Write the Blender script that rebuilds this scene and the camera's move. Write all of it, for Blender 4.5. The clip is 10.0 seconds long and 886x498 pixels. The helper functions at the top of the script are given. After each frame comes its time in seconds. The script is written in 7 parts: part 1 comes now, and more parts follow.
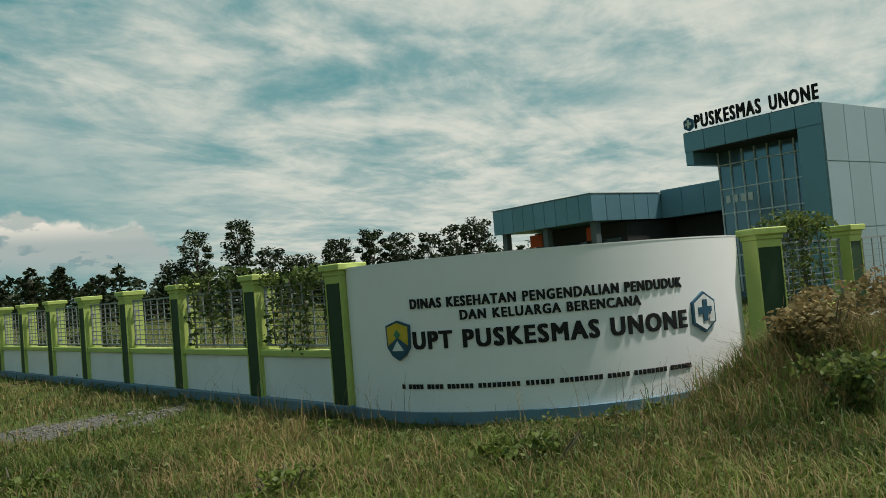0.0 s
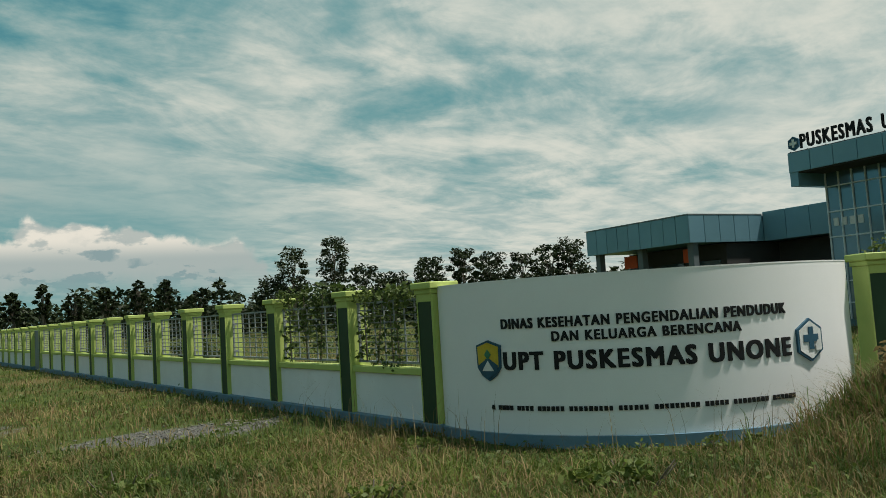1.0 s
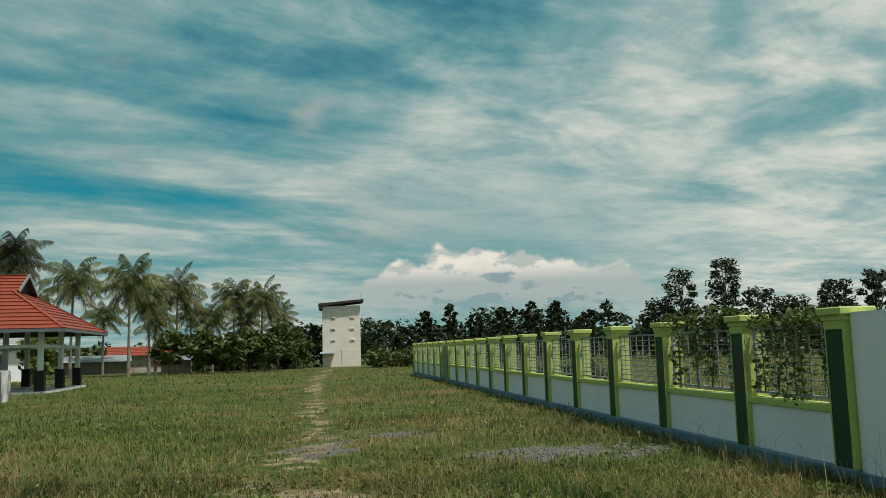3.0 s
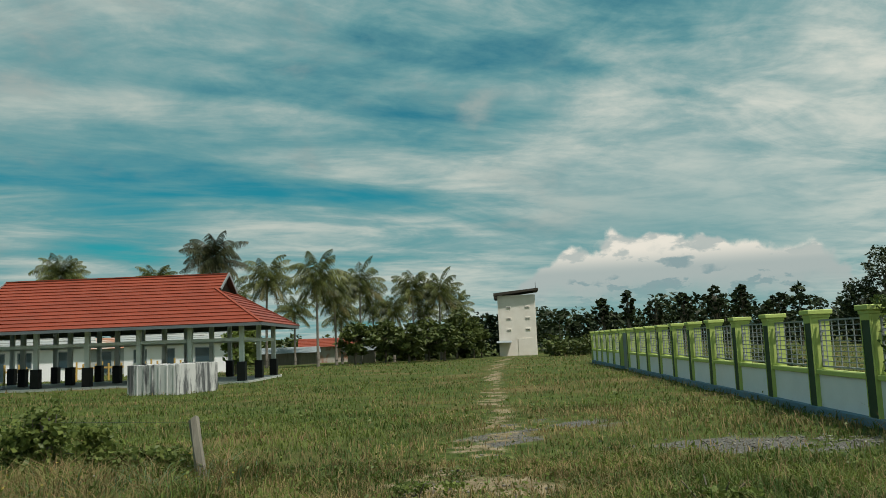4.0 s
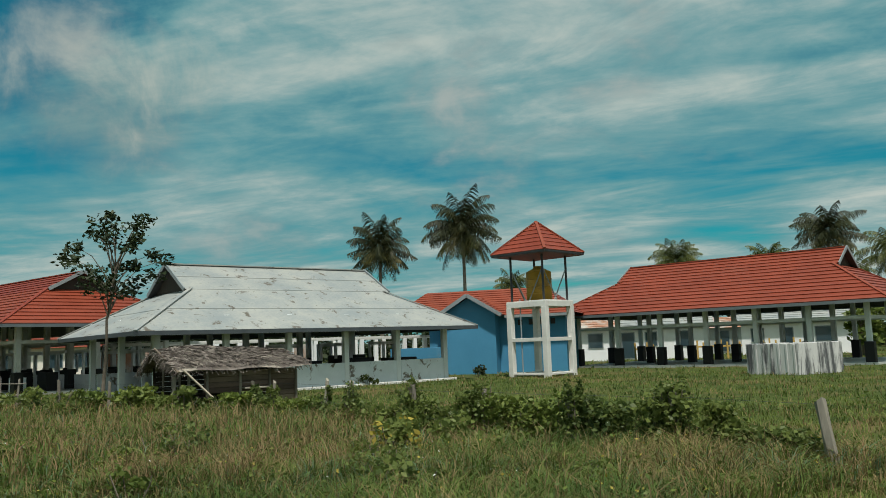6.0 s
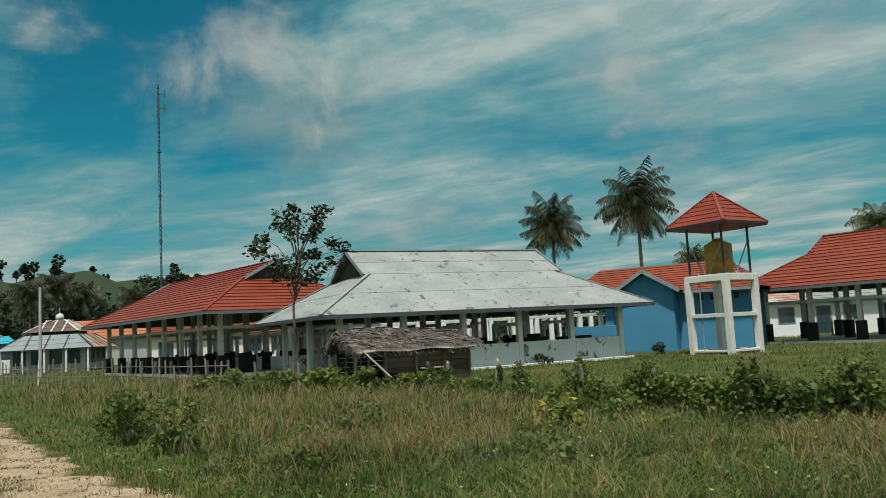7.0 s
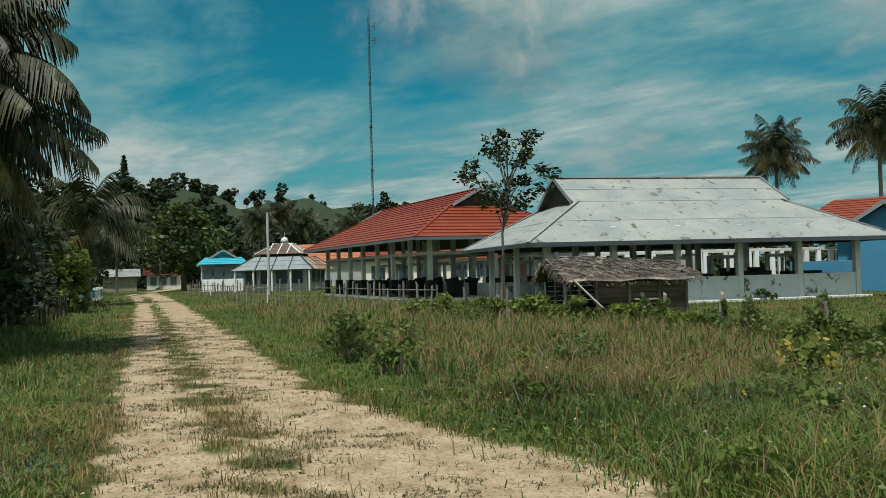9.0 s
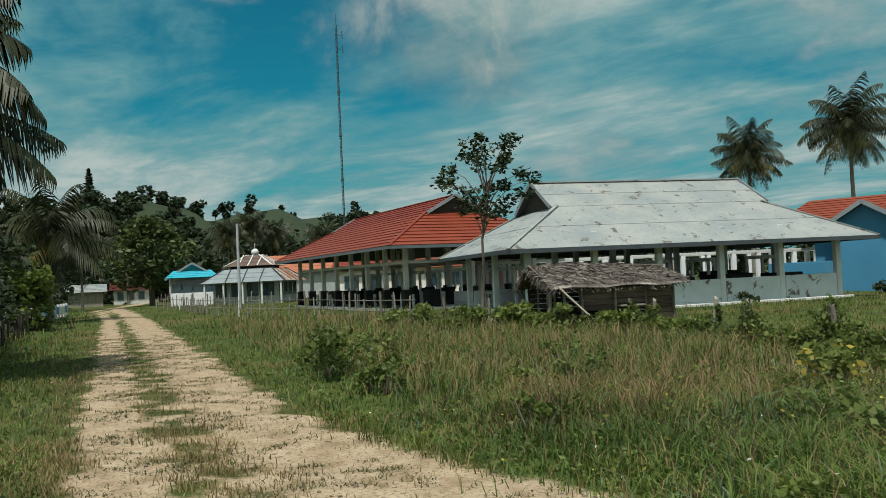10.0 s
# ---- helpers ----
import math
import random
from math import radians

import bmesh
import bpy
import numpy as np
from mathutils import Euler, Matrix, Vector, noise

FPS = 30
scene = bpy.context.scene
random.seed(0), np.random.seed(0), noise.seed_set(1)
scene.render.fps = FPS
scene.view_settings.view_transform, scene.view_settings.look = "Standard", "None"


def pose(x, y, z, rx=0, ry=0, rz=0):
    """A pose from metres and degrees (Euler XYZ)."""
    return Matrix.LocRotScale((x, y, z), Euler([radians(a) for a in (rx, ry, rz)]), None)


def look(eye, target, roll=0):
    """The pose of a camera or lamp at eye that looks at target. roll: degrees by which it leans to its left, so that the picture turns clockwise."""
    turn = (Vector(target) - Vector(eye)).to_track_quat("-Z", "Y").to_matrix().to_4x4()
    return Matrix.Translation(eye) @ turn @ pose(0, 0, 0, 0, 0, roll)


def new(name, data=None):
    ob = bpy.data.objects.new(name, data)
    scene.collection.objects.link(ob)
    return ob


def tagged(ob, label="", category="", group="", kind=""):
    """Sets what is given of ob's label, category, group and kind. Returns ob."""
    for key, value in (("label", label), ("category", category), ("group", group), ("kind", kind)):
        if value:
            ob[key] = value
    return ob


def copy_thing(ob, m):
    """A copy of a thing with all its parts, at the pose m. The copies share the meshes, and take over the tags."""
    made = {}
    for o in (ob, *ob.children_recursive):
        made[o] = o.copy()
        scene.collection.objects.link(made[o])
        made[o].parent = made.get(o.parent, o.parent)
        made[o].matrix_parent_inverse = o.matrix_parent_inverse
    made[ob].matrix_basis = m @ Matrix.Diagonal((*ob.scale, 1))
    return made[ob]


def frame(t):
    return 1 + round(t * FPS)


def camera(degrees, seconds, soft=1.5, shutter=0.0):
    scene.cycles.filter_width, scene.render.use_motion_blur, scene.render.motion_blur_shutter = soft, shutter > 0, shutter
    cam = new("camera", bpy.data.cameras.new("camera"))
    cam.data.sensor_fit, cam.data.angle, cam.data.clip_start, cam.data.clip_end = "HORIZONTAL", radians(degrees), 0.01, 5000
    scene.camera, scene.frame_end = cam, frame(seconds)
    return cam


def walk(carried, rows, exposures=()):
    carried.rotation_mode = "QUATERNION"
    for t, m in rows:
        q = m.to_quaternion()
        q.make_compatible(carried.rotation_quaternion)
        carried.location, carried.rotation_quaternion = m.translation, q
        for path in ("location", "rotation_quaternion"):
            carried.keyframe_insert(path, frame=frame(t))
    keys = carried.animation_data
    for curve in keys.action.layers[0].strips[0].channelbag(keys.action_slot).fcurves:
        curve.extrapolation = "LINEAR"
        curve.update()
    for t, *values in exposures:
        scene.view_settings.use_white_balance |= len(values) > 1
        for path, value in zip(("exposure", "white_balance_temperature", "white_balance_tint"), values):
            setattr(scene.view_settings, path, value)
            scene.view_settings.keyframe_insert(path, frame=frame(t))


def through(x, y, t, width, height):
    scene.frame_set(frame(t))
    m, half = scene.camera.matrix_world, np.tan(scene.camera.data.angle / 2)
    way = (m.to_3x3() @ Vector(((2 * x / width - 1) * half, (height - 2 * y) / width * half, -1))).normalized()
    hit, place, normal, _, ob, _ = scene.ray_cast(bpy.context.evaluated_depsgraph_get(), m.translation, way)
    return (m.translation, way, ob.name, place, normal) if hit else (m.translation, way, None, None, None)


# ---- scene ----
cam = camera(57.03, 10.0, soft=0.9)
PATH = [
    (0.0, pose(0.000, 0.000, 1.592, 92.38, 4.82, -35.00)),
    (0.5, pose(0.003, 0.005, 1.594, 93.35, 4.10, -31.79)),
    (1.0, pose(0.008, 0.022, 1.598, 94.18, 3.56, -28.62)),
    (1.5, pose(0.012, 0.054, 1.599, 95.51, 3.13, -23.61)),
    (2.0, pose(0.014, 0.095, 1.602, 96.56, 2.73, -16.84)),
    (2.5, pose(0.019, 0.139, 1.608, 97.15, 2.30, -8.85)),
    (2.7, pose(0.041, 0.141, 1.605, 97.12, 1.84, -5.69)),
    (3.8, pose(-0.041, 0.178, 1.609, 96.51, 2.21, 6.76)),
    (4.0, pose(-0.054, 0.183, 1.606, 96.57, 2.27, 10.19)),
    (4.5, pose(-0.092, 0.195, 1.614, 96.89, 2.28, 20.50)),
    (5.0, pose(-0.095, 0.208, 1.605, 97.47, 2.61, 32.20)),
    (5.5, pose(-0.149, 0.240, 1.599, 97.38, 2.27, 43.43)),
    (5.7, pose(-0.159, 0.251, 1.593, 97.04, 2.10, 47.16)),
    (6.8, pose(0.061, 0.477, 1.610, 96.26, 2.85, 60.71)),
    (7.0, pose(0.058, 0.492, 1.609, 95.84, 3.10, 63.93)),
    (7.5, pose(0.004, 0.509, 1.598, 94.28, 2.75, 72.20)),
    (8.0, pose(-0.103, 0.502, 1.585, 92.53, 1.53, 76.31)),
    (8.5, pose(-0.296, 0.475, 1.581, 91.67, 1.26, 77.52)),
    (9.0, pose(-0.609, 0.451, 1.580, 91.46, 1.58, 77.96)),
    (9.5, pose(-1.054, 0.403, 1.588, 91.45, 1.80, 77.19)),
    (10.0, pose(-1.506, 0.413, 1.612, 91.97, 2.74, 75.97)),
]
walk(cam, PATH, [(0.0, -0.06, 6550, 10), (5.0, -0.03, 6450, 10), (10.0, -0.04, 6250, 10)])

# ---- world and sun ----
SUN_DIR = Vector((0.50, -0.33, 1.30)).normalized()      # towards the sun
SUN_EL = math.asin(SUN_DIR.z)
SUN_AZ = math.atan2(SUN_DIR.x, SUN_DIR.y)


def node(nt, kind, **kw):
    n = nt.nodes.new(kind)
    for k, v in kw.items():
        if k == "op":
            n.operation = v
        elif k == "blend":
            n.blend_type = v
        elif k == "dtype":
            n.data_type = v
        elif k == "sky":
            n.sky_type = v
    return n


def link(nt, a, b):
    nt.links.new(a, b)


def math_node(nt, op, a, b=None, c=None, clamp=False):
    n = nt.nodes.new("ShaderNodeMath")
    n.operation, n.use_clamp = op, clamp
    for i, v in enumerate((a, b, c)):
        if v is None:
            continue
        if isinstance(v, (int, float)):
            n.inputs[i].default_value = v
        else:
            nt.links.new(v, n.inputs[i])
    return n.outputs[0]


def mix_col(nt, f, a, b, blend="MIX"):
    n = nt.nodes.new("ShaderNodeMix")
    n.data_type, n.blend_type = "RGBA", blend
    for v, sock in ((f, n.inputs[0]), (a, n.inputs[6]), (b, n.inputs[7])):
        if isinstance(v, (int, float)):
            sock.default_value = v
        elif isinstance(v, (tuple, list)):
            sock.default_value = (*v, 1)
        else:
            nt.links.new(v, sock)
    return n.outputs[2]


def noise_tex(nt, vec, scale, detail=4.0, rough=0.55, dist=0.0):
    n = nt.nodes.new("ShaderNodeTexNoise")
    n.inputs["Scale"].default_value, n.inputs["Detail"].default_value = scale, detail
    n.inputs["Roughness"].default_value, n.inputs["Distortion"].default_value = rough, dist
    if vec is not None:
        nt.links.new(vec, n.inputs["Vector"])
    return n.outputs["Fac"]


def ramp(nt, fac, lo, hi, smooth=True):
    n = nt.nodes.new("ShaderNodeMapRange")
    n.interpolation_type = "SMOOTHSTEP" if smooth else "LINEAR"
    n.inputs["From Min"].default_value, n.inputs["From Max"].default_value = lo, hi
    nt.links.new(fac, n.inputs["Value"])
    return n.outputs["Result"]


def make_world():
    w = bpy.data.worlds.new("world")
    scene.world = w
    w.use_nodes = True
    nt = w.node_tree
    nt.nodes.clear()
    out = nt.nodes.new("ShaderNodeOutputWorld")
    bg = nt.nodes.new("ShaderNodeBackground")
    bg.inputs["Strength"].default_value = 0.1
    sky = nt.nodes.new("ShaderNodeTexSky")
    sky.sky_type, sky.sun_disc = "NISHITA", False
    sky.sun_elevation, sky.sun_rotation = SUN_EL, SUN_AZ
    sky.air_density, sky.dust_density, sky.ozone_density = 1.0, 0.6, 1.0
    co = nt.nodes.new("ShaderNodeTexCoord")
    sep = nt.nodes.new("ShaderNodeSeparateXYZ")
    link(nt, co.outputs["Generated"], sep.inputs[0])
    x, y, z = sep.outputs
    zc = math_node(nt, "MAXIMUM", z, 0.0)
    zz = math_node(nt, "ADD", zc, 0.09)
    px, py = math_node(nt, "DIVIDE", x, zz), math_node(nt, "DIVIDE", y, zz)
    # high cloud sheets, drawn out along one wind direction
    flat = nt.nodes.new("ShaderNodeCombineXYZ")
    link(nt, math_node(nt, "MULTIPLY", math_node(nt, "ADD", math_node(nt, "MULTIPLY", px, 0.87), math_node(nt, "MULTIPLY", py, 0.5)), 0.55), flat.inputs[0])
    link(nt, math_node(nt, "MULTIPLY", math_node(nt, "SUBTRACT", math_node(nt, "MULTIPLY", py, 0.87), math_node(nt, "MULTIPLY", px, 0.5)), 1.0), flat.inputs[1])
    flat.inputs[2].default_value = 3.7
    n1 = noise_tex(nt, flat.outputs[0], 0.75, 8.0, 0.55, 0.7)
    n2 = noise_tex(nt, flat.outputs[0], 2.3, 8.0, 0.62, 0.5)
    loose = nt.nodes.new("ShaderNodeCombineXYZ")
    link(nt, px, loose.inputs[0])
    link(nt, py, loose.inputs[1])
    loose.inputs[2].default_value = 1.9
    n3 = noise_tex(nt, loose.outputs[0], 4.2, 7.0, 0.62, 0.4)
    n4 = noise_tex(nt, loose.outputs[0], 0.9, 4.0, 0.5, 0.6)
    # the sheet is closed towards +x and opens towards -x
    side = ramp(nt, math_node(nt, "ADD", math_node(nt, "MULTIPLY", x, 0.95), math_node(nt, "MULTIPLY", y, 0.10)), -0.62, 0.66)
    cover = math_node(nt, "ADD", math_node(nt, "ADD", math_node(nt, "MULTIPLY", n1, 0.86), math_node(nt, "MULTIPLY", n2, 0.36)), math_node(nt, "ADD", math_node(nt, "MULTIPLY", n3, math_node(nt, "ADD", 0.08, math_node(nt, "MULTIPLY", ramp(nt, z, 0.16, 0.42), 0.22))), math_node(nt, "MULTIPLY", n4, 0.32)))
    cover = math_node(nt, "ADD", cover, math_node(nt, "SUBTRACT", math_node(nt, "MULTIPLY", side, 0.15), math_node(nt, "MULTIPLY", ramp(nt, z, 0.16, 0.42), 0.08)))
    cover = math_node(nt, "ADD", cover, math_node(nt, "MULTIPLY", ramp(nt, x, -0.55, -0.92), 0.05))
    # extra cloud to the south, mostly out of view, added to fill shaded walls
    cover = math_node(nt, "ADD", cover, math_node(nt, "MULTIPLY", ramp(nt, y, 0.05, -0.4), 0.16))
    cover = math_node(nt, "SUBTRACT", cover, math_node(nt, "MULTIPLY", math_node(nt, "MULTIPLY", math_node(nt, "COSINE", math_node(nt, "MULTIPLY", math_node(nt, "ARCTAN2", x, y), 4.2)), ramp(nt, z, 0.12, 0.36)), 0.15))
    cover = math_node(nt, "ADD", cover, math_node(nt, "MULTIPLY", ramp(nt, y, 0.75, 0.97), 0.035))
    low = ramp(nt, z, 0.30, 0.02)
    cover = math_node(nt, "ADD", cover, math_node(nt, "MULTIPLY", low, 0.13))
    cover = math_node(nt, "SUBTRACT", cover, math_node(nt, "MULTIPLY", ramp(nt, x, -0.05, -0.75), 0.05))
    veil = ramp(nt, cover, 0.68, 0.88)
    sheet = ramp(nt, cover, 0.80, 1.06)
    # low heaped clouds
    az = nt.nodes.new("ShaderNodeCombineXYZ")
    link(nt, math_node(nt, "ARCTAN2", x, y), az.inputs[0])
    link(nt, math_node(nt, "MULTIPLY", z, 0.9), az.inputs[1])
    az.inputs[2].default_value = 1.3
    low1 = noise_tex(nt, az.outputs[0], 5.0, 2.0, 0.5)
    heap = noise_tex(nt, az.outputs[0], 17.0, 7.0, 0.55)
    # heap height as a function of bearing: a bank that rises over the trees to the north
    bear = math_node(nt, "ARCTAN2", x, y)
    off = math_node(nt, "DIVIDE", math_node(nt, "SUBTRACT", bear, 0.105), 0.225)
    bank = math_node(nt, "SUBTRACT", 1.0, math_node(nt, "MULTIPLY", off, off), clamp=True)
    bank_soft = math_node(nt, "SUBTRACT", 1.0, math_node(nt, "MULTIPLY", math_node(nt, "MULTIPLY", off, off), 0.5), clamp=True)
    bank_soft = math_node(nt, "MULTIPLY", bank_soft, bank_soft)
    bank = math_node(nt, "POWER", bank, 0.45)
    peak = math_node(nt, "DIVIDE", math_node(nt, "SUBTRACT", bear, 0.055), 0.11)
    peak = math_node(nt, "SUBTRACT", 1.0, math_node(nt, "MULTIPLY", peak, peak), clamp=True)
    top = math_node(nt, "ADD", math_node(nt, "MULTIPLY", bank, 0.152), math_node(nt, "MULTIPLY", math_node(nt, "SUBTRACT", heap, 0.5), 0.07))
    cell = nt.nodes.new("ShaderNodeTexVoronoi")
    cell.feature, cell.inputs["Scale"].default_value = "SMOOTH_F1", 15.0
    cell.inputs["Smoothness"].default_value, cell.inputs["Detail"].default_value = 0.35, 1.5
    link(nt, az.outputs[0], cell.inputs["Vector"])
    puff = cell.outputs["Distance"]
    top = math_node(nt, "ADD", top, math_node(nt, "MULTIPLY", math_node(nt, "SUBTRACT", 0.52, puff), 0.042))
    top = math_node(nt, "ADD", top, math_node(nt, "MULTIPLY", peak, 0.005))
    top = math_node(nt, "ADD", top, math_node(nt, "SUBTRACT", math_node(nt, "MULTIPLY", math_node(nt, "SUBTRACT", low1, 0.55), 0.05), 0.012))
    cum = math_node(nt, "MULTIPLY", ramp(nt, math_node(nt, "SUBTRACT", top, z), -0.002, 0.009), ramp(nt, math_node(nt, "ADD", z, math_node(nt, "MULTIPLY", heap, 0.05)), 0.055, 0.095))
    shade = ramp(nt, math_node(nt, "ADD", math_node(nt, "SUBTRACT", top, z), math_node(nt, "MULTIPLY", heap, 0.12)), 0.085, 0.135)
    az2 = nt.nodes.new("ShaderNodeCombineXYZ")
    link(nt, math_node(nt, "SUBTRACT", bear, 0.009), az2.inputs[0])
    link(nt, math_node(nt, "ADD", math_node(nt, "MULTIPLY", z, 2.2), 0.020), az2.inputs[1])
    az1 = nt.nodes.new("ShaderNodeCombineXYZ")
    link(nt, bear, az1.inputs[0])
    link(nt, math_node(nt, "MULTIPLY", z, 2.2), az1.inputs[1])
    relief = math_node(nt, "SUBTRACT", noise_tex(nt, az1.outputs[0], 15.0, 5.0, 0.55), noise_tex(nt, az2.outputs[0], 15.0, 5.0, 0.55))
    shade = math_node(nt, "MULTIPLY", shade, 0.55)
    shade = math_node(nt, "ADD", shade, math_node(nt, "MULTIPLY", ramp(nt, relief, 0.045, -0.075), 0.62), clamp=True)
    shade = math_node(nt, "MAXIMUM", shade, math_node(nt, "MULTIPLY", ramp(nt, z, 0.105, 0.075), 0.75))
    # loose grey puffs
    puffv = nt.nodes.new("ShaderNodeCombineXYZ")
    link(nt, math_node(nt, "MULTIPLY", bear, 1.0), puffv.inputs[0])
    link(nt, math_node(nt, "MULTIPLY", z, 2.0), puffv.inputs[1])
    puffv.inputs[2].default_value = 8.1
    pf = noise_tex(nt, puffv.outputs[0], 5.5, 6.0, 0.55, 0.2)
    pmask = math_node(nt, "MULTIPLY", ramp(nt, pf, 0.54, 0.76), ramp(nt, z, 0.06, 0.14))
    pmask = math_node(nt, "MULTIPLY", pmask, ramp(nt, side, 0.75, 0.35))
    pmask = math_node(nt, "MULTIPLY", pmask, 0.8)
    blue = mix_col(nt, 1.0, sky.outputs[0], (0.07, 0.62, 0.58), "MULTIPLY")
    c = mix_col(nt, math_node(nt, "MULTIPLY", veil, 0.9), blue, (1.35, 3.3, 3.45))
    lit = math_node(nt, "ADD", math_node(nt, "MULTIPLY", n2, 0.65), math_node(nt, "MULTIPLY", n3, 0.35))
    white = mix_col(nt, ramp(nt, lit, 0.33, 0.66), mix_col(nt, side, (2.5, 3.9, 3.9), (3.3, 4.6, 4.5)), mix_col(nt, side, (4.7, 5.4, 4.9), (6.9, 7.1, 6.3)))
    clear = math_node(nt, "SUBTRACT", 1.0, math_node(nt, "MULTIPLY", math_node(nt, "MULTIPLY", bank_soft, ramp(nt, z, 0.26, 0.10)), 0.75))
    c = mix_col(nt, math_node(nt, "MULTIPLY", sheet, clear), c, white)
    c = mix_col(nt, pmask, c, mix_col(nt, ramp(nt, pf, 0.58, 0.74), (1.9, 3.0, 3.1), (3.9, 4.3, 4.0)))
    # one lit heap cloud high in the west, grey beneath
    hx = math_node(nt, "DIVIDE", math_node(nt, "ADD", bear, 1.30), 0.15)
    hz = math_node(nt, "DIVIDE", math_node(nt, "SUBTRACT", z, 0.295), 0.075)
    hn = noise_tex(nt, az.outputs[0], 9.0, 7.0, 0.6, 0.3)
    hd = math_node(nt, "SUBTRACT", 1.0, math_node(nt, "ADD", math_node(nt, "MULTIPLY", hx, hx), math_node(nt, "MULTIPLY", hz, hz)))
    hd = math_node(nt, "ADD", hd, math_node(nt, "MULTIPLY", math_node(nt, "SUBTRACT", hn, 0.5), 5.0))
    hm = math_node(nt, "MULTIPLY", ramp(nt, hd, -0.5, 1.8), 0.72)
    hl = ramp(nt, math_node(nt, "ADD", hz, math_node(nt, "MULTIPLY", math_node(nt, "SUBTRACT", hn, 0.5), 5.0)), -0.7, 0.9)
    c = mix_col(nt, hm, c, mix_col(nt, hl, (2.0, 2.7, 2.6), (5.2, 5.3, 4.5)))
    cumc = mix_col(nt, shade, (8.2, 7.8, 6.8), (2.6, 3.6, 3.7))
    c = mix_col(nt, cum, c, cumc)
    link(nt, c, bg.inputs["Color"])
    link(nt, bg.outputs[0], out.inputs[0])


make_world()
sun = new("sun", bpy.data.lights.new("sun", "SUN"))
sun.data.energy, sun.data.angle, sun.data.color = 4.6, radians(3.0), (1.0, 0.95, 0.86)
sun.matrix_world = look(SUN_DIR * 60, (0, 0, 0))


# ---- materials ----
def material(name, col, col2=None, scale=2.0, rough=0.8, bump=0.15, fine=40.0, metal=0.0, stain=None, stain_scale=0.8, stain_at=(0.55, 0.7), vary=0.0, spec=0.3, stretch=None, island=0.0, sheen=0.0):
    m = bpy.data.materials.new(name)
    m.use_nodes = True
    nt = m.node_tree
    b = nt.nodes["Principled BSDF"]
    geo = nt.nodes.new("ShaderNodeNewGeometry")
    vec = geo.outputs["Position"]
    if stretch:
        mp = nt.nodes.new("ShaderNodeMapping")
        mp.inputs["Scale"].default_value = stretch
        link(nt, vec, mp.inputs[0])
        vec = mp.outputs[0]
    col2 = col2 or tuple(c * 0.72 for c in col)
    f1 = noise_tex(nt, vec, scale, 5.0, 0.6)
    f2 = noise_tex(nt, vec, fine, 3.0, 0.6)
    f = math_node(nt, "ADD", math_node(nt, "MULTIPLY", f1, 0.7), math_node(nt, "MULTIPLY", f2, 0.3))
    c = mix_col(nt, ramp(nt, f, 0.3, 0.72), col2, col)
    if stain:
        sf = noise_tex(nt, vec, stain_scale, 8.0, 0.68, 0.4)
        c = mix_col(nt, ramp(nt, sf, *stain_at), c, stain)
    if vary or island:
        if island:
            r = geo.outputs["Random Per Island"]
            amt = island
        else:
            oi = nt.nodes.new("ShaderNodeObjectInfo")
            r, amt = oi.outputs["Random"], vary
        hsv = nt.nodes.new("ShaderNodeHueSaturation")
        link(nt, c, hsv.inputs["Color"])
        link(nt, math_node(nt, "ADD", 1 - amt, math_node(nt, "MULTIPLY", r, 2 * amt)), hsv.inputs["Value"])
        link(nt, math_node(nt, "ADD", 0.5 - amt * 0.05, math_node(nt, "MULTIPLY", r, amt * 0.1)), hsv.inputs["Hue"])
        c = hsv.outputs[0]
    link(nt, c, b.inputs["Base Color"])
    b.inputs["Metallic"].default_value = metal
    b.inputs["Specular IOR Level"].default_value = spec
    link(nt, math_node(nt, "ADD", rough - 0.08, math_node(nt, "MULTIPLY", f1, 0.16), clamp=True), b.inputs["Roughness"])
    if bump:
        bp = nt.nodes.new("ShaderNodeBump")
        bp.inputs["Strength"].default_value, bp.inputs["Distance"].default_value = bump, 0.02
        link(nt, f, bp.inputs["Height"])
        link(nt, bp.outputs[0], b.inputs["Normal"])
    return m


def leaf_material(name, col, col2, through=0.25, rough=0.55, vary=0.35):
    """Leaves and blades: colour by island, a little light through."""
    m = bpy.data.materials.new(name)
    m.use_nodes = True
    nt = m.node_tree
    b = nt.nodes["Principled BSDF"]
    out = nt.nodes["Material Output"]
    geo = nt.nodes.new("ShaderNodeNewGeometry")
    r = geo.outputs["Random Per Island"]
    big = noise_tex(nt, geo.outputs["Position"], 0.45, 5.0, 0.65)
    f = math_node(nt, "ADD", math_node(nt, "MULTIPLY", r, vary), math_node(nt, "MULTIPLY", ramp(nt, big, 0.40, 0.60), 1 - vary))
    c = mix_col(nt, f, col2, col)
    link(nt, c, b.inputs["Base Color"])
    b.inputs["Roughness"].default_value = rough
    b.inputs["Specular IOR Level"].default_value = 0.25
    t = nt.nodes.new("ShaderNodeBsdfTranslucent")
    link(nt, c, t.inputs["Color"])
    ms = nt.nodes.new("ShaderNodeMixShader")
    ms.inputs[0].default_value = through
    link(nt, b.outputs[0], ms.inputs[1])
    link(nt, t.outputs[0], ms.inputs[2])
    link(nt, ms.outputs[0], out.inputs[0])
    return m


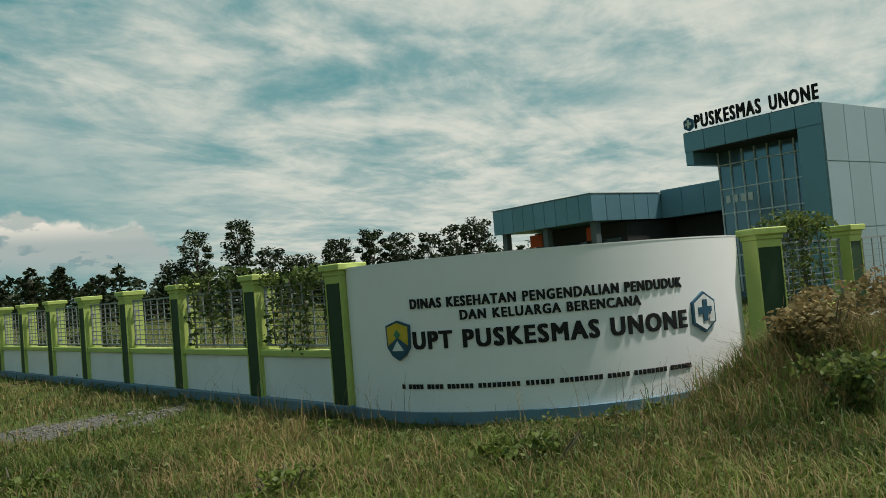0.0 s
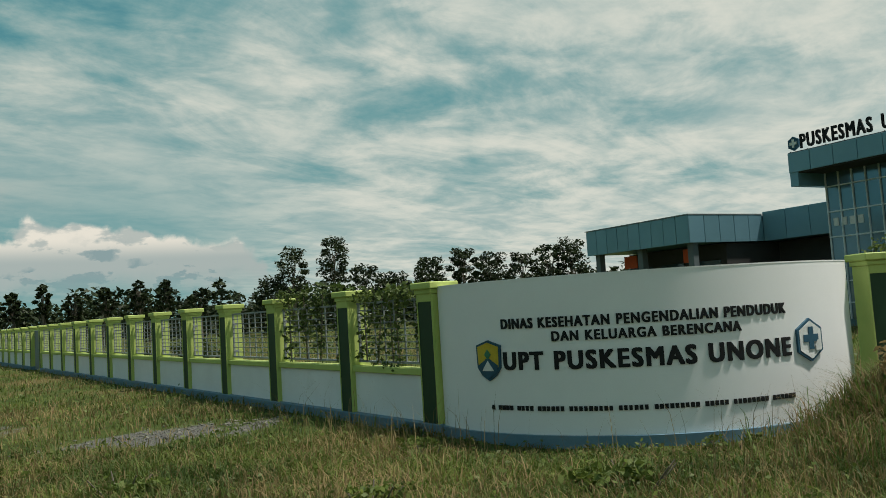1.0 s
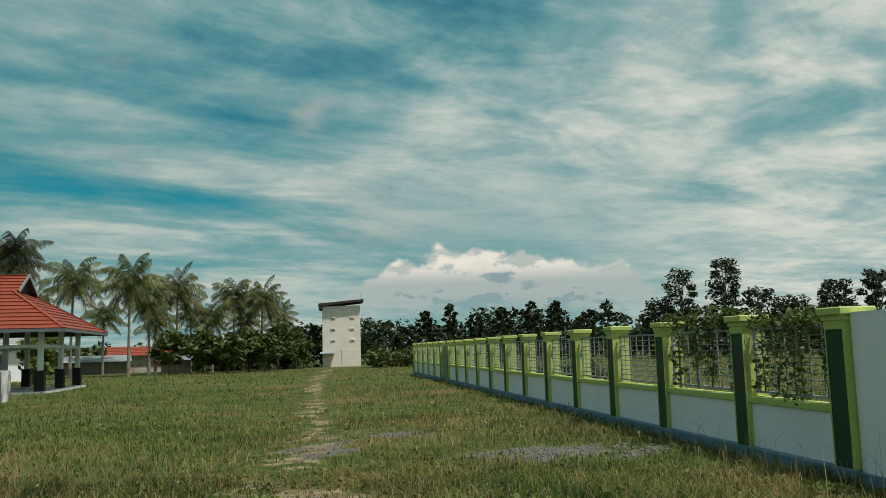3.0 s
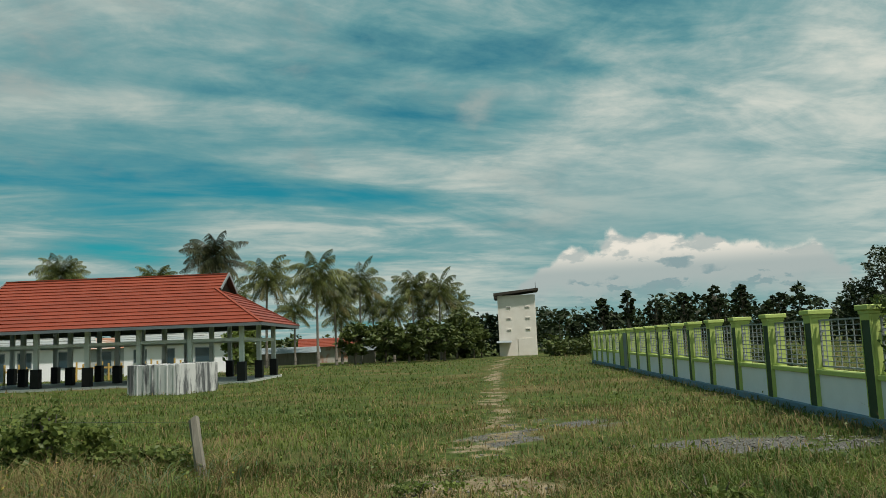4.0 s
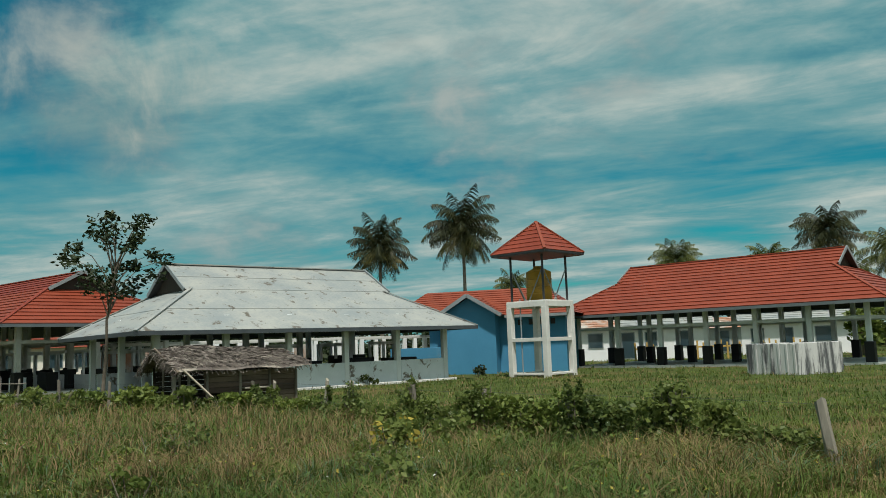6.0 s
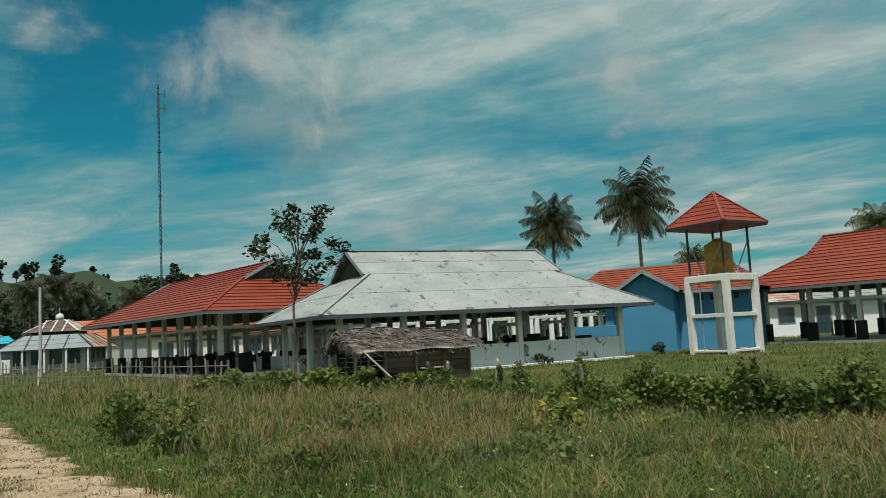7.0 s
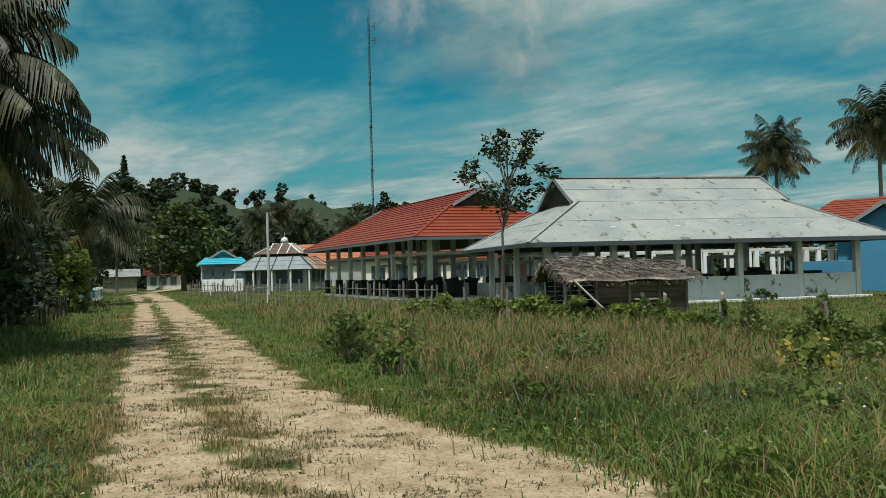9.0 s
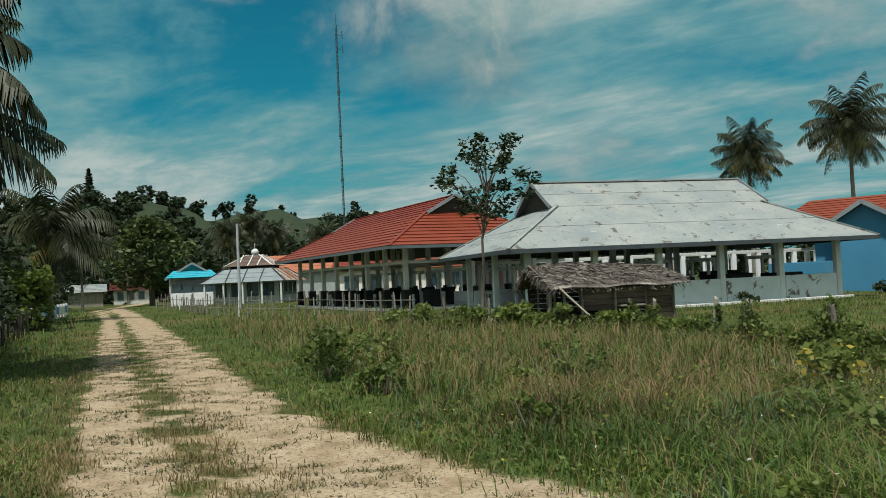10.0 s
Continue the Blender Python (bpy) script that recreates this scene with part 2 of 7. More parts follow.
M_WHITE = material("white_wall_paint", (0.82, 0.83, 0.84), (0.74, 0.75, 0.76), 1.2, 0.75, 0.08, 60, stain=(0.50, 0.50, 0.44), stain_scale=0.6, stain_at=(0.58, 0.85))
M_SIGN = material("sign_wall_paint", (0.84, 0.84, 0.85), (0.78, 0.78, 0.79), 0.9, 0.7, 0.06, 90, stain=(0.58, 0.58, 0.52), stain_scale=0.9, stain_at=(0.6, 0.9))
M_LIME = material("lime_green_paint", (0.46, 0.55, 0.165), (0.39, 0.47, 0.13), 2.0, 0.6, 0.06, 50, stain=(0.25, 0.34, 0.08), stain_scale=2.2, stain_at=(0.6, 0.85))
M_DKGREEN = material("dark_green_paint", (0.022, 0.060, 0.026), (0.015, 0.042, 0.018), 2.0, 0.55, 0.06, 50)
M_PLINTH = material("blue_grey_plinth_paint", (0.14, 0.25, 0.33), (0.10, 0.19, 0.26), 1.5, 0.7, 0.1, 50, stain=(0.16, 0.17, 0.15), stain_scale=1.5, stain_at=(0.5, 0.75))
M_IRON = material("grey_painted_iron", (0.30, 0.33, 0.34), (0.22, 0.24, 0.25), 6, 0.5, 0.05, 80)
M_BLACK = material("black_letter_plastic", (0.012, 0.013, 0.015), (0.009, 0.009, 0.01), 6, 0.75, 0.0, 50)
M_BLACKPAINT = material("black_base_paint", (0.018, 0.018, 0.02), (0.012, 0.012, 0.013), 2, 0.6, 0.05, 50, stain=(0.08, 0.08, 0.075), stain_scale=3, stain_at=(0.66, 0.85))
M_EMBLEM_Y = material("emblem_yellow", (0.62, 0.45, 0.04), None, 8, 0.5, 0.0)
M_EMBLEM_B = material("emblem_blue", (0.03, 0.10, 0.16), None, 8, 0.5, 0.0)
M_EMBLEM_W = material("emblem_and_reflection_white", (0.75, 0.77, 0.76), None, 8, 0.5, 0.0)
M_EMBLEM_G = material("emblem_green", (0.05, 0.22, 0.12), None, 8, 0.5, 0.0)
M_PANEL = material("blue_grey_metal_cladding", (0.165, 0.315, 0.385), (0.145, 0.28, 0.35), 0.6, 0.42, 0.03, 20, metal=0.25, spec=0.5, vary=0.06)
M_PANEL_LIGHT = material("light_grey_metal_cladding", (0.31, 0.40, 0.45), (0.28, 0.37, 0.41), 0.6, 0.42, 0.03, 20, metal=0.2, spec=0.5, vary=0.05)
M_GLASS = material("dark_tinted_glass", (0.035, 0.065, 0.08), (0.028, 0.052, 0.065), 0.5, 0.10, 0.0, 20, spec=1.0)
M_SOLAR = material("reflective_solar_glass", (0.15, 0.235, 0.29), (0.13, 0.21, 0.26), 0.5, 0.12, 0.0, 20, metal=0.6, spec=1.0)
M_MULLION = material("aluminium_mullion", (0.80, 0.86, 0.90), None, 3, 0.5, 0.0)
M_TILE = material("red_tile_roof_sheet", (0.245, 0.047, 0.022), (0.185, 0.034, 0.016), 0.8, 0.5, 0.12, 12, stain=(0.22, 0.06, 0.035), stain_scale=0.5, stain_at=(0.55, 0.8), spec=0.4, vary=0.06)
M_TIN = material("weathered_white_tin_sheet", (0.35, 0.355, 0.325), (0.22, 0.25, 0.255), 0.7, 0.55, 0.10, 9, stain=(0.11, 0.095, 0.075), stain_scale=1.9, stain_at=(0.57, 0.64), stretch=(0.6, 1.0, 2.2), spec=0.4, vary=0.05)
M_RUST = material("rusted_tin_sheet", (0.40, 0.20, 0.12), (0.28, 0.14, 0.09), 0.8, 0.7, 0.1, 14, stain=(0.42, 0.40, 0.36), stain_scale=0.5, stain_at=(0.45, 0.6))
M_FASCIA = material("pale_grey_fascia_board", (0.25, 0.29, 0.30), (0.19, 0.22, 0.23), 1.5, 0.65, 0.06, 40)
M_CONC = material("grey_painted_concrete", (0.42, 0.44, 0.44), (0.32, 0.34, 0.34), 1.5, 0.8, 0.12, 40, stain=(0.22, 0.22, 0.21), stain_scale=1.8, stain_at=(0.58, 0.8))
M_CONCDK = material("weathered_concrete_wall", (0.37, 0.39, 0.395), (0.30, 0.32, 0.325), 1.0, 0.85, 0.15, 30, stain=(0.10, 0.10, 0.095), stain_scale=1.1, stain_at=(0.60, 0.72))
M_LOWWALL = material("stained_whitewash", (0.74, 0.80, 0.83), (0.62, 0.68, 0.71), 1.4, 0.85, 0.12, 30, stain=(0.17, 0.15, 0.125), stain_scale=1.6, stain_at=(0.57, 0.63))
M_WHITECONC = material("white_painted_concrete", (0.66, 0.66, 0.63), (0.55, 0.55, 0.52), 1.5, 0.75, 0.1, 40, stain=(0.34, 0.31, 0.26), stain_scale=1.6, stain_at=(0.58, 0.8))
M_STREAK = material("streaked_whitewash", (0.60, 0.60, 0.58), (0.46, 0.47, 0.47), 1.0, 0.85, 0.15, 30, stain=(0.085, 0.09, 0.095), stain_scale=2.6, stain_at=(0.46, 0.60), stretch=(1, 1, 0.12))
M_BLUEWALL = material("sky_blue_wall_paint", (0.065, 0.245, 0.40), (0.052, 0.21, 0.35), 0.8, 0.75, 0.08, 40, stain=(0.12, 0.22, 0.28), stain_scale=0.7, stain_at=(0.58, 0.8))
M_SWIFT = material("pale_render_wall", (0.80, 0.75, 0.68), (0.70, 0.65, 0.58), 0.8, 0.8, 0.1, 30, stain=(0.50, 0.46, 0.40), stain_scale=0.7, stain_at=(0.58, 0.85))
M_EAVE = material("dark_eave_board", (0.07, 0.085, 0.095), None, 2, 0.6, 0.05)
M_TANK = material("ochre_plastic_tank", (0.42, 0.24, 0.03), (0.36, 0.20, 0.025), 2, 0.5, 0.05, 40, stain=(0.20, 0.12, 0.03), stain_scale=1.5)
M_DARKWOOD = material("dark_weathered_timber", (0.055, 0.045, 0.036), (0.035, 0.03, 0.025), 2, 0.9, 0.3, 40, stretch=(1, 1, 0.25), vary=0.25)
M_GREYWOOD = material("grey_weathered_timber", (0.26, 0.24, 0.20), (0.16, 0.145, 0.12), 3, 0.9, 0.4, 50, stretch=(1, 1, 0.2), vary=0.25)
M_THATCH = material("grey_palm_thatch", (0.27, 0.235, 0.205), (0.075, 0.062, 0.052), 3, 0.95, 0.4, 40, island=0.45)
M_TEALROOF = material("turquoise_roof_sheet", (0.05, 0.40, 0.50), (0.04, 0.33, 0.42), 1, 0.5, 0.05, 20)
M_COLUMN = material("pale_painted_column", (0.74, 0.78, 0.79), (0.62, 0.66, 0.67), 1.5, 0.8, 0.1, 40, stain=(0.28, 0.28, 0.26), stain_scale=1.8, stain_at=(0.62, 0.82))
M_GUTTER = material("grey_gutter_board", (0.13, 0.155, 0.165), (0.10, 0.12, 0.13), 1.5, 0.6, 0.05, 40)
# near-black for roof undersides, shaded walls and openings, the shade put into the colour
M_DARK = material("dark_shade_colour", (0.05, 0.05, 0.05), None, 1, 0.8, 0.05)
M_STEEL = material("dark_steel_post", (0.07, 0.075, 0.08), None, 4, 0.5, 0.05, metal=0.3)
M_MAST = material("galvanised_mast_steel", (0.10, 0.12, 0.13), None, 4, 0.5, 0.0, metal=0.4)
M_YELLOW = material("yellow_ochre_paint", (0.55, 0.36, 0.10), None, 2, 0.7, 0.05)
M_BARK = material("grey_brown_bark", (0.17, 0.145, 0.115), (0.10, 0.085, 0.065), 5, 0.9, 0.4, 60)
M_PALMBARK = material("pale_palm_bark", (0.26, 0.235, 0.20), (0.15, 0.135, 0.11), 4, 0.9, 0.4, 30, stretch=(1, 1, 3))
L_GRASS = leaf_material("meadow_grass_blades", (0.170, 0.210, 0.045), (0.034, 0.072, 0.014), 0.38, 0.6, 0.35)
L_LUSH = leaf_material("lush_verge_grass", (0.150, 0.215, 0.042), (0.040, 0.090, 0.018), 0.35, 0.6, 0.6)
L_BLUEGRASS = leaf_material("bluish_sedge_blades", (0.155, 0.235, 0.125), (0.065, 0.120, 0.062), 0.3, 0.6, 0.6)
L_YELLOW = leaf_material("yellowed_weed_leaves", (0.46, 0.37, 0.06), (0.26, 0.21, 0.05), 0.3, 0.6, 0.7)
L_FLOWER = leaf_material("small_white_flowers", (0.72, 0.74, 0.70), (0.55, 0.58, 0.52), 0.2, 0.6, 0.7)
L_DRY = leaf_material("dry_grass_blades", (0.34, 0.255, 0.115), (0.120, 0.098, 0.040), 0.3, 0.7, 0.4)
L_TUFT = leaf_material("trampled_tuft_blades", (0.17, 0.150, 0.065), (0.060, 0.068, 0.022), 0.25, 0.7, 0.6)
L_RED = leaf_material("reddish_seed_grass", (0.32, 0.200, 0.115), (0.16, 0.140, 0.055), 0.3, 0.7, 0.6)
L_PALM = leaf_material("palm_fronds", (0.145, 0.160, 0.042), (0.020, 0.034, 0.011), 0.18, 0.45, 0.6)
L_PALMDRY = leaf_material("yellowing_palm_fronds", (0.19, 0.155, 0.045), (0.06, 0.075, 0.022), 0.2, 0.5, 0.6)
L_TREE = leaf_material("broad_tree_leaves", (0.105, 0.130, 0.034), (0.028, 0.046, 0.014), 0.2, 0.5, 0.6)
# darker copies of the tree and palm leaf colours, with shade put in
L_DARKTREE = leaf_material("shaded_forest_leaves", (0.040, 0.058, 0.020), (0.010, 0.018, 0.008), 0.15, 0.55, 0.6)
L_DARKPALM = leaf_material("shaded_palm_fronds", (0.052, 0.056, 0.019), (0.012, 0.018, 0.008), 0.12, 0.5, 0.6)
L_VINE = leaf_material("climbing_vine_leaves", (0.20, 0.245, 0.062), (0.045, 0.075, 0.022), 0.45, 0.5, 0.6)
L_CREEP = leaf_material("dark_creeper_leaves", (0.120, 0.165, 0.042), (0.022, 0.042, 0.012), 0.3, 0.5, 0.7)
L_BRIGHT = leaf_material("fresh_green_leaves", (0.16, 0.20, 0.04), (0.07, 0.11, 0.025), 0.3, 0.5, 0.6)


# ---- building helpers ----
def thing(name, m, label, category, group="", kind=""):
    e = new(name)
    e.empty_display_size = 0.3
    e.matrix_basis = m
    return tagged(e, label, category, group, kind)


def mesh_of(name, bm, mat, smooth=False):
    me = bpy.data.meshes.new(name)
    bmesh.ops.recalc_face_normals(bm, faces=bm.faces[:])
    bm.to_mesh(me)
    bm.free()
    me.materials.append(mat)
    if smooth:
        me.polygons.foreach_set("use_smooth", [True] * len(me.polygons))
    return me


def part(name, bm, mat, parent, label="", smooth=False):
    ob = new(name, mesh_of(name, bm, mat, smooth))
    ob.parent = parent
    if label:
        ob["label"] = label
    return ob


def solid(name, bm, mat, label, category, kind="", m=None, group="", smooth=False):
    ob = new(name, mesh_of(name, bm, mat, smooth))
    if m is not None:
        ob.matrix_basis = m
    return tagged(ob, label, category, group, kind)


def box(bm, x0, x1, y0, y1, z0, z1, bev=0.0, m=None):
    c = Matrix.Translation(((x0 + x1) / 2, (y0 + y1) / 2, (z0 + z1) / 2)) @ Matrix.Diagonal((abs(x1 - x0), abs(y1 - y0), abs(z1 - z0), 1))
    r = bmesh.ops.create_cube(bm, size=1.0, matrix=(m @ c) if m else c)
    if bev:
        es = list({e for v in r["verts"] for e in v.link_edges})
        bmesh.ops.bevel(bm, geom=es, offset=bev, segments=1, affect="EDGES", profile=0.7)
    return bm


def bx(*a, **k):
    return box(bmesh.new(), *a, **k)


def rod(bm, p, q, r0, r1=None, seg=8):
    p, q = Vector(p), Vector(q)
    d = q - p
    m = Matrix.Translation((p + q) / 2) @ d.to_track_quat("Z", "Y").to_matrix().to_4x4()
    bmesh.ops.create_cone(bm, cap_ends=True, segments=seg, radius1=r0, radius2=r0 if r1 is None else r1, depth=d.length, matrix=m)
    return bm


def beam(bm, p, q, w, h, bev=0.0):
    """A square beam from p to q."""
    p, q = Vector(p), Vector(q)
    d = q - p
    m = Matrix.Translation((p + q) / 2) @ d.to_track_quat("X", "Z").to_matrix().to_4x4()
    return box(bm, -d.length / 2, d.length / 2, -w / 2, w / 2, -h / 2, h / 2, bev, m)


def poly(bm, pts):
    return bm.faces.new([bm.verts.new(p) for p in pts])


def prism(bm, pts, vec):
    """A closed prism from a flat polygon and an offset."""
    vec = Vector(vec)
    a = [bm.verts.new(Vector(p)) for p in pts]
    b = [bm.verts.new(Vector(p) + vec) for p in pts]
    bm.faces.new(a)
    bm.faces.new(b[::-1])
    n = len(a)
    for i in range(n):
        bm.faces.new((a[i], a[(i + 1) % n], b[(i + 1) % n], b[i]))
    return bm


def raw_mesh(name, verts, faces, mat):
    me = bpy.data.meshes.new(name)
    verts = np.asarray(verts, dtype=np.float32)
    faces = np.asarray(faces, dtype=np.int32)
    me.vertices.add(len(verts))
    me.vertices.foreach_set("co", verts.ravel())
    k = faces.shape[1]
    me.loops.add(faces.size)
    me.loops.foreach_set("vertex_index", faces.ravel())
    me.polygons.add(len(faces))
    me.polygons.foreach_set("loop_start", np.arange(0, faces.size, k, dtype=np.int32))
    me.materials.append(mat)
    me.update(calc_edges=True)
    return me


# ---- ground ----
ROAD = [(40.0, -5.0), (8.0, -0.2), (-4.0, 0.75), (-8.5, 0.35), (-12.4, -0.5), (-22.5, -1.9), (-36.0, -3.9), (-50.6, -6.0), (-70.0, -9.3), (-90.0, -12.8)]


def road_mid(x):
    pts = ROAD[::-1]
    return np.interp(x, [p[0] for p in pts], [p[1] for p in pts])


def wobble(x, y, s, seed=0.0):
    return (np.sin(x * s * 1.3 + 1.7 + seed) * np.cos(y * s * 1.1 - 0.6 + seed) + 0.6 * np.sin(x * s * 2.9 - y * s * 2.3 + seed * 2) + 0.4 * np.cos(y * s * 5.1 + x * s * 4.3 + seed)) / 2.0


def ground_height(x, y):
    x, y = np.asarray(x, dtype=float), np.asarray(y, dtype=float)
    z = 0.035 * wobble(x, y, 0.7) + 0.02 * wobble(x, y, 2.3, 1.0)
    # the earth bank beside the sign
    bank = np.exp(-(((x - 9.0) / 1.5) ** 2 + ((y - 4.75) / 1.0) ** 2))
    z = z + 0.45 * bank + 0.26 * np.exp(-(((x - 8.1) / 0.9) ** 2 + ((y - 5.25) / 0.55) ** 2))
    # slightly raised meadow behind the old post line, and a shallow ditch along the road
    z = z - 0.10 * np.exp(-((y - (road_mid(x) - 3.2)) / 0.9) ** 2) * (x < -6)
    far = np.clip((np.hypot(x, y) - 60) / 60, 0, 1)
    return z * (1 - 0.5 * far) - 0.28 * np.clip((y - 45) / 50, 0, 1)


def axis(lo, hi, step, reach):
    a = list(np.arange(lo, hi + 1e-6, step))
    d, s = step, step
    up, dn = [], []
    while d < reach:
        s *= 1.22
        d += s
        up.append(hi + d)
        dn.append(lo - d)
    return np.array(dn[::-1] + a + up)


def track_mask(x, y):
    """How bare the road is: two wheel tracks with a grassy strip between."""
    m = y - road_mid(x)
    w = 0.24 * wobble(x, y, 1.9, 2.0) + 0.22 * wobble(x, y, 5.3, 4.0) + 0.12 * wobble(x, y, 11.0, 1.0)
    wide = np.interp(x, [-90, -22, -12, -6, 10], [1.2, 1.05, 1.08, 1.45, 1.5])
    left = np.clip(1.45 - np.abs(m + 0.66 * wide + w * 0.8) / (0.36 * wide), 0, 1)
    out = 0.3 * np.clip((x + 9.5) / 3, 0, 1)
    right = np.clip(1.45 - np.abs(m - 0.72 * wide - out + w) / (0.62 * wide + out), 0, 1)
    mid = np.clip(1.2 - np.abs(m + 0.1) / (0.9 * wide), 0, 1) * np.clip(np.interp(x, [-34, -11, -7], [0.0, 0.3, 0.5]) + 0.9 * wobble(x, y, 3.3, 8.0), 0, 1)
    left = np.maximum(left, mid)
    fade = np.clip((6 - x) / 8, 0, 1)
    return np.maximum(left, right) * fade


def gravel_mask(x, y):
    w = 0.5 * wobble(x, y, 1.6, 3.0) + 0.45 * wobble(x, y, 4.2, 6.0)
    a = np.clip(1.35 - np.hypot((x - 2.3) / 1.7, (y - 12.6) / 0.8) + w, 0, 1)
    b = np.clip(1.2 - np.hypot((x + 0.3) / 0.9, (y - 16.1) / 0.8) + w, 0, 1)
    c = np.clip(1.25 - np.hypot((x + 1.5) / 0.7, (y - 14.3) / 1.5) + w, 0, 1)
    # the worn footpath to the tower
    mid = np.interp(y, [7, 10, 14, 21, 41, 80], [-2.2, -1.9, -1.5, -2.4, -4.8, -8.2])
    p = np.clip(1.0 - np.abs(x - mid + w) / 0.55, 0, 1) * np.clip(0.75 + 1.2 * w, 0, 1) * ((y > 7) & (y < 85))
    d = np.clip(1.25 - np.hypot((x + 1.45) / 1.5, (y - 9.4) / 0.8) + w, 0, 1)
    return np.maximum.reduce([a, b, c]), np.maximum(p, d * 0.9)


def make_ground():
    xs, ys = axis(-44, 14, 0.3, 2500), axis(-10, 26, 0.3, 2500)
    X, Y = np.meshgrid(xs, ys)
    Z = ground_height(X, Y)
    n, k = len(xs), len(ys)
    idx = np.arange(n * k).reshape(k, n)
    faces = np.stack([idx[:-1, :-1], idx[:-1, 1:], idx[1:, 1:], idx[1:, :-1]], -1).reshape(-1, 4)
    m = bpy.data.materials.new("meadow_soil")
    m.use_nodes = True
    nt = m.node_tree
    b = nt.nodes["Principled BSDF"]
    at = nt.nodes.new("ShaderNodeAttribute")
    at.attribute_name = "wear"
    sep = nt.nodes.new("ShaderNodeSeparateColor")
    link(nt, at.outputs["Color"], sep.inputs[0])
    pos = nt.nodes.new("ShaderNodeNewGeometry").outputs["Position"]
    n_big, n_mid, n_fine = noise_tex(nt, pos, 0.25, 6), noise_tex(nt, pos, 2.2, 6, 0.65), noise_tex(nt, pos, 26, 4, 0.7)
    grass = mix_col(nt, ramp(nt, n_mid, 0.35, 0.68), (0.036, 0.056, 0.013), (0.085, 0.108, 0.027))
    grass = mix_col(nt, ramp(nt, n_big, 0.48, 0.66), grass, (0.120, 0.098, 0.040))
    grass = mix_col(nt, math_node(nt, "MULTIPLY", ramp(nt, n_fine, 0.5, 0.72), 0.5), grass, (0.03, 0.04, 0.014))
    sand = mix_col(nt, ramp(nt, n_mid, 0.3, 0.7), (0.29, 0.21, 0.13), (0.46, 0.36, 0.245))
    n_grit = noise_tex(nt, pos, 9.0, 6, 0.75)
    sand = mix_col(nt, math_node(nt, "MULTIPLY", ramp(nt, n_fine, 0.5, 0.64), 0.85), sand, (0.19, 0.135, 0.075))
    sand = mix_col(nt, math_node(nt, "MULTIPLY", ramp(nt, n_grit, 0.55, 0.68), 0.75), sand, (0.19, 0.155, 0.075))
    sand = mix_col(nt, math_node(nt, "MULTIPLY", ramp(nt, n_grit, 0.42, 0.30), 0.6), sand, (0.60, 0.48, 0.32))
    stone = mix_col(nt, ramp(nt, n_fine, 0.35, 0.65), (0.05, 0.05, 0.046), (0.15, 0.146, 0.132))
    path = mix_col(nt, ramp(nt, n_mid, 0.35, 0.65), (0.13, 0.105, 0.06), (0.26, 0.21, 0.135))
    edge = math_node(nt, "MULTIPLY", math_node(nt, "SUBTRACT", n_mid, 0.5), 1.6)
    fine = math_node(nt, "MULTIPLY", math_node(nt, "SUBTRACT", n_fine, 0.5), 0.9)

    def mask(sock):
        v = math_node(nt, "ADD", math_node(nt, "ADD", sock, math_node(nt, "MULTIPLY", edge, 0.7)), math_node(nt, "MULTIPLY", fine, 0.7))
        return ramp(nt, v, 0.32, 0.68)
    c = mix_col(nt, mask(sep.outputs[0]), grass, sand)
    c = mix_col(nt, mask(sep.outputs[1]), c, stone)
    c = mix_col(nt, mask(sep.outputs[2]), c, path)
    link(nt, c, b.inputs["Base Color"])
    b.inputs["Roughness"].default_value = 0.95
    b.inputs["Specular IOR Level"].default_value = 0.1
    bp = nt.nodes.new("ShaderNodeBump")
    bp.inputs["Strength"].default_value, bp.inputs["Distance"].default_value = 0.6, 0.05
    link(nt, math_node(nt, "ADD", n_mid, math_node(nt, "MULTIPLY", n_fine, 0.6)), bp.inputs["Height"])
    link(nt, bp.outputs[0], b.inputs["Normal"])
    me = raw_mesh("ground", np.stack([X, Y, Z], -1).reshape(-1, 3), faces, m)
    r = track_mask(X, Y).ravel()
    g, p = gravel_mask(X, Y)
    colr = np.stack([r, g.ravel(), p.ravel(), np.ones_like(r)], -1).astype(np.float32)
    att = me.color_attributes.new("wear", "FLOAT_COLOR", "POINT")
    att.data.foreach_set("color", colr.ravel())
    me.polygons.foreach_set("use_smooth", [True] * len(me.polygons))
    tagged(new("ground", me), "grassy ground with a sandy two-track dirt road", "ground", kind="structure")


make_ground()

# ---- boundary fence ----
def make_pillar():
    root = thing("fence_pillar", Matrix(), "lime green fence pillar with dark recessed panel and flat cap", "pillar", "boundary fence pillars")
    w = 0.35
    b = bx(-w, 0, -w, -0.03, -0.25, 1.80, 0.006)
    part("shaft", b, M_LIME, root)
    f = bmesh.new()
    box(f, -w, -w + 0.016, -0.03, 0.0, -0.05, 1.80, 0.004)
    box(f, -0.016, 0, -0.03, 0.0, -0.05, 1.80, 0.004)
    box(f, -w + 0.016, -0.016, -0.03, 0.0, 1.70, 1.80)
    part("panel_frame", f, M_LIME, root)
    part("panel", bx(-w + 0.016, -0.016, -0.028, -0.012, -0.05, 1.70), M_DKGREEN, root, "dark green recessed panel")
    c = bx(-w - 0.018, 0.018, -w - 0.018, 0.018, 1.80, 1.86, 0.006)
    box(c, -w - 0.055, 0.055, -w - 0.055, 0.055, 1.86, 1.95, 0.012)
    part("cap", c, M_LIME, root)
    for z in (0.98, 1.52):
        p = bx(-w - 0.07, -w, -0.22, -0.16, z, z + 0.05)
        part("bracket", p, M_IRON, root)
    return root


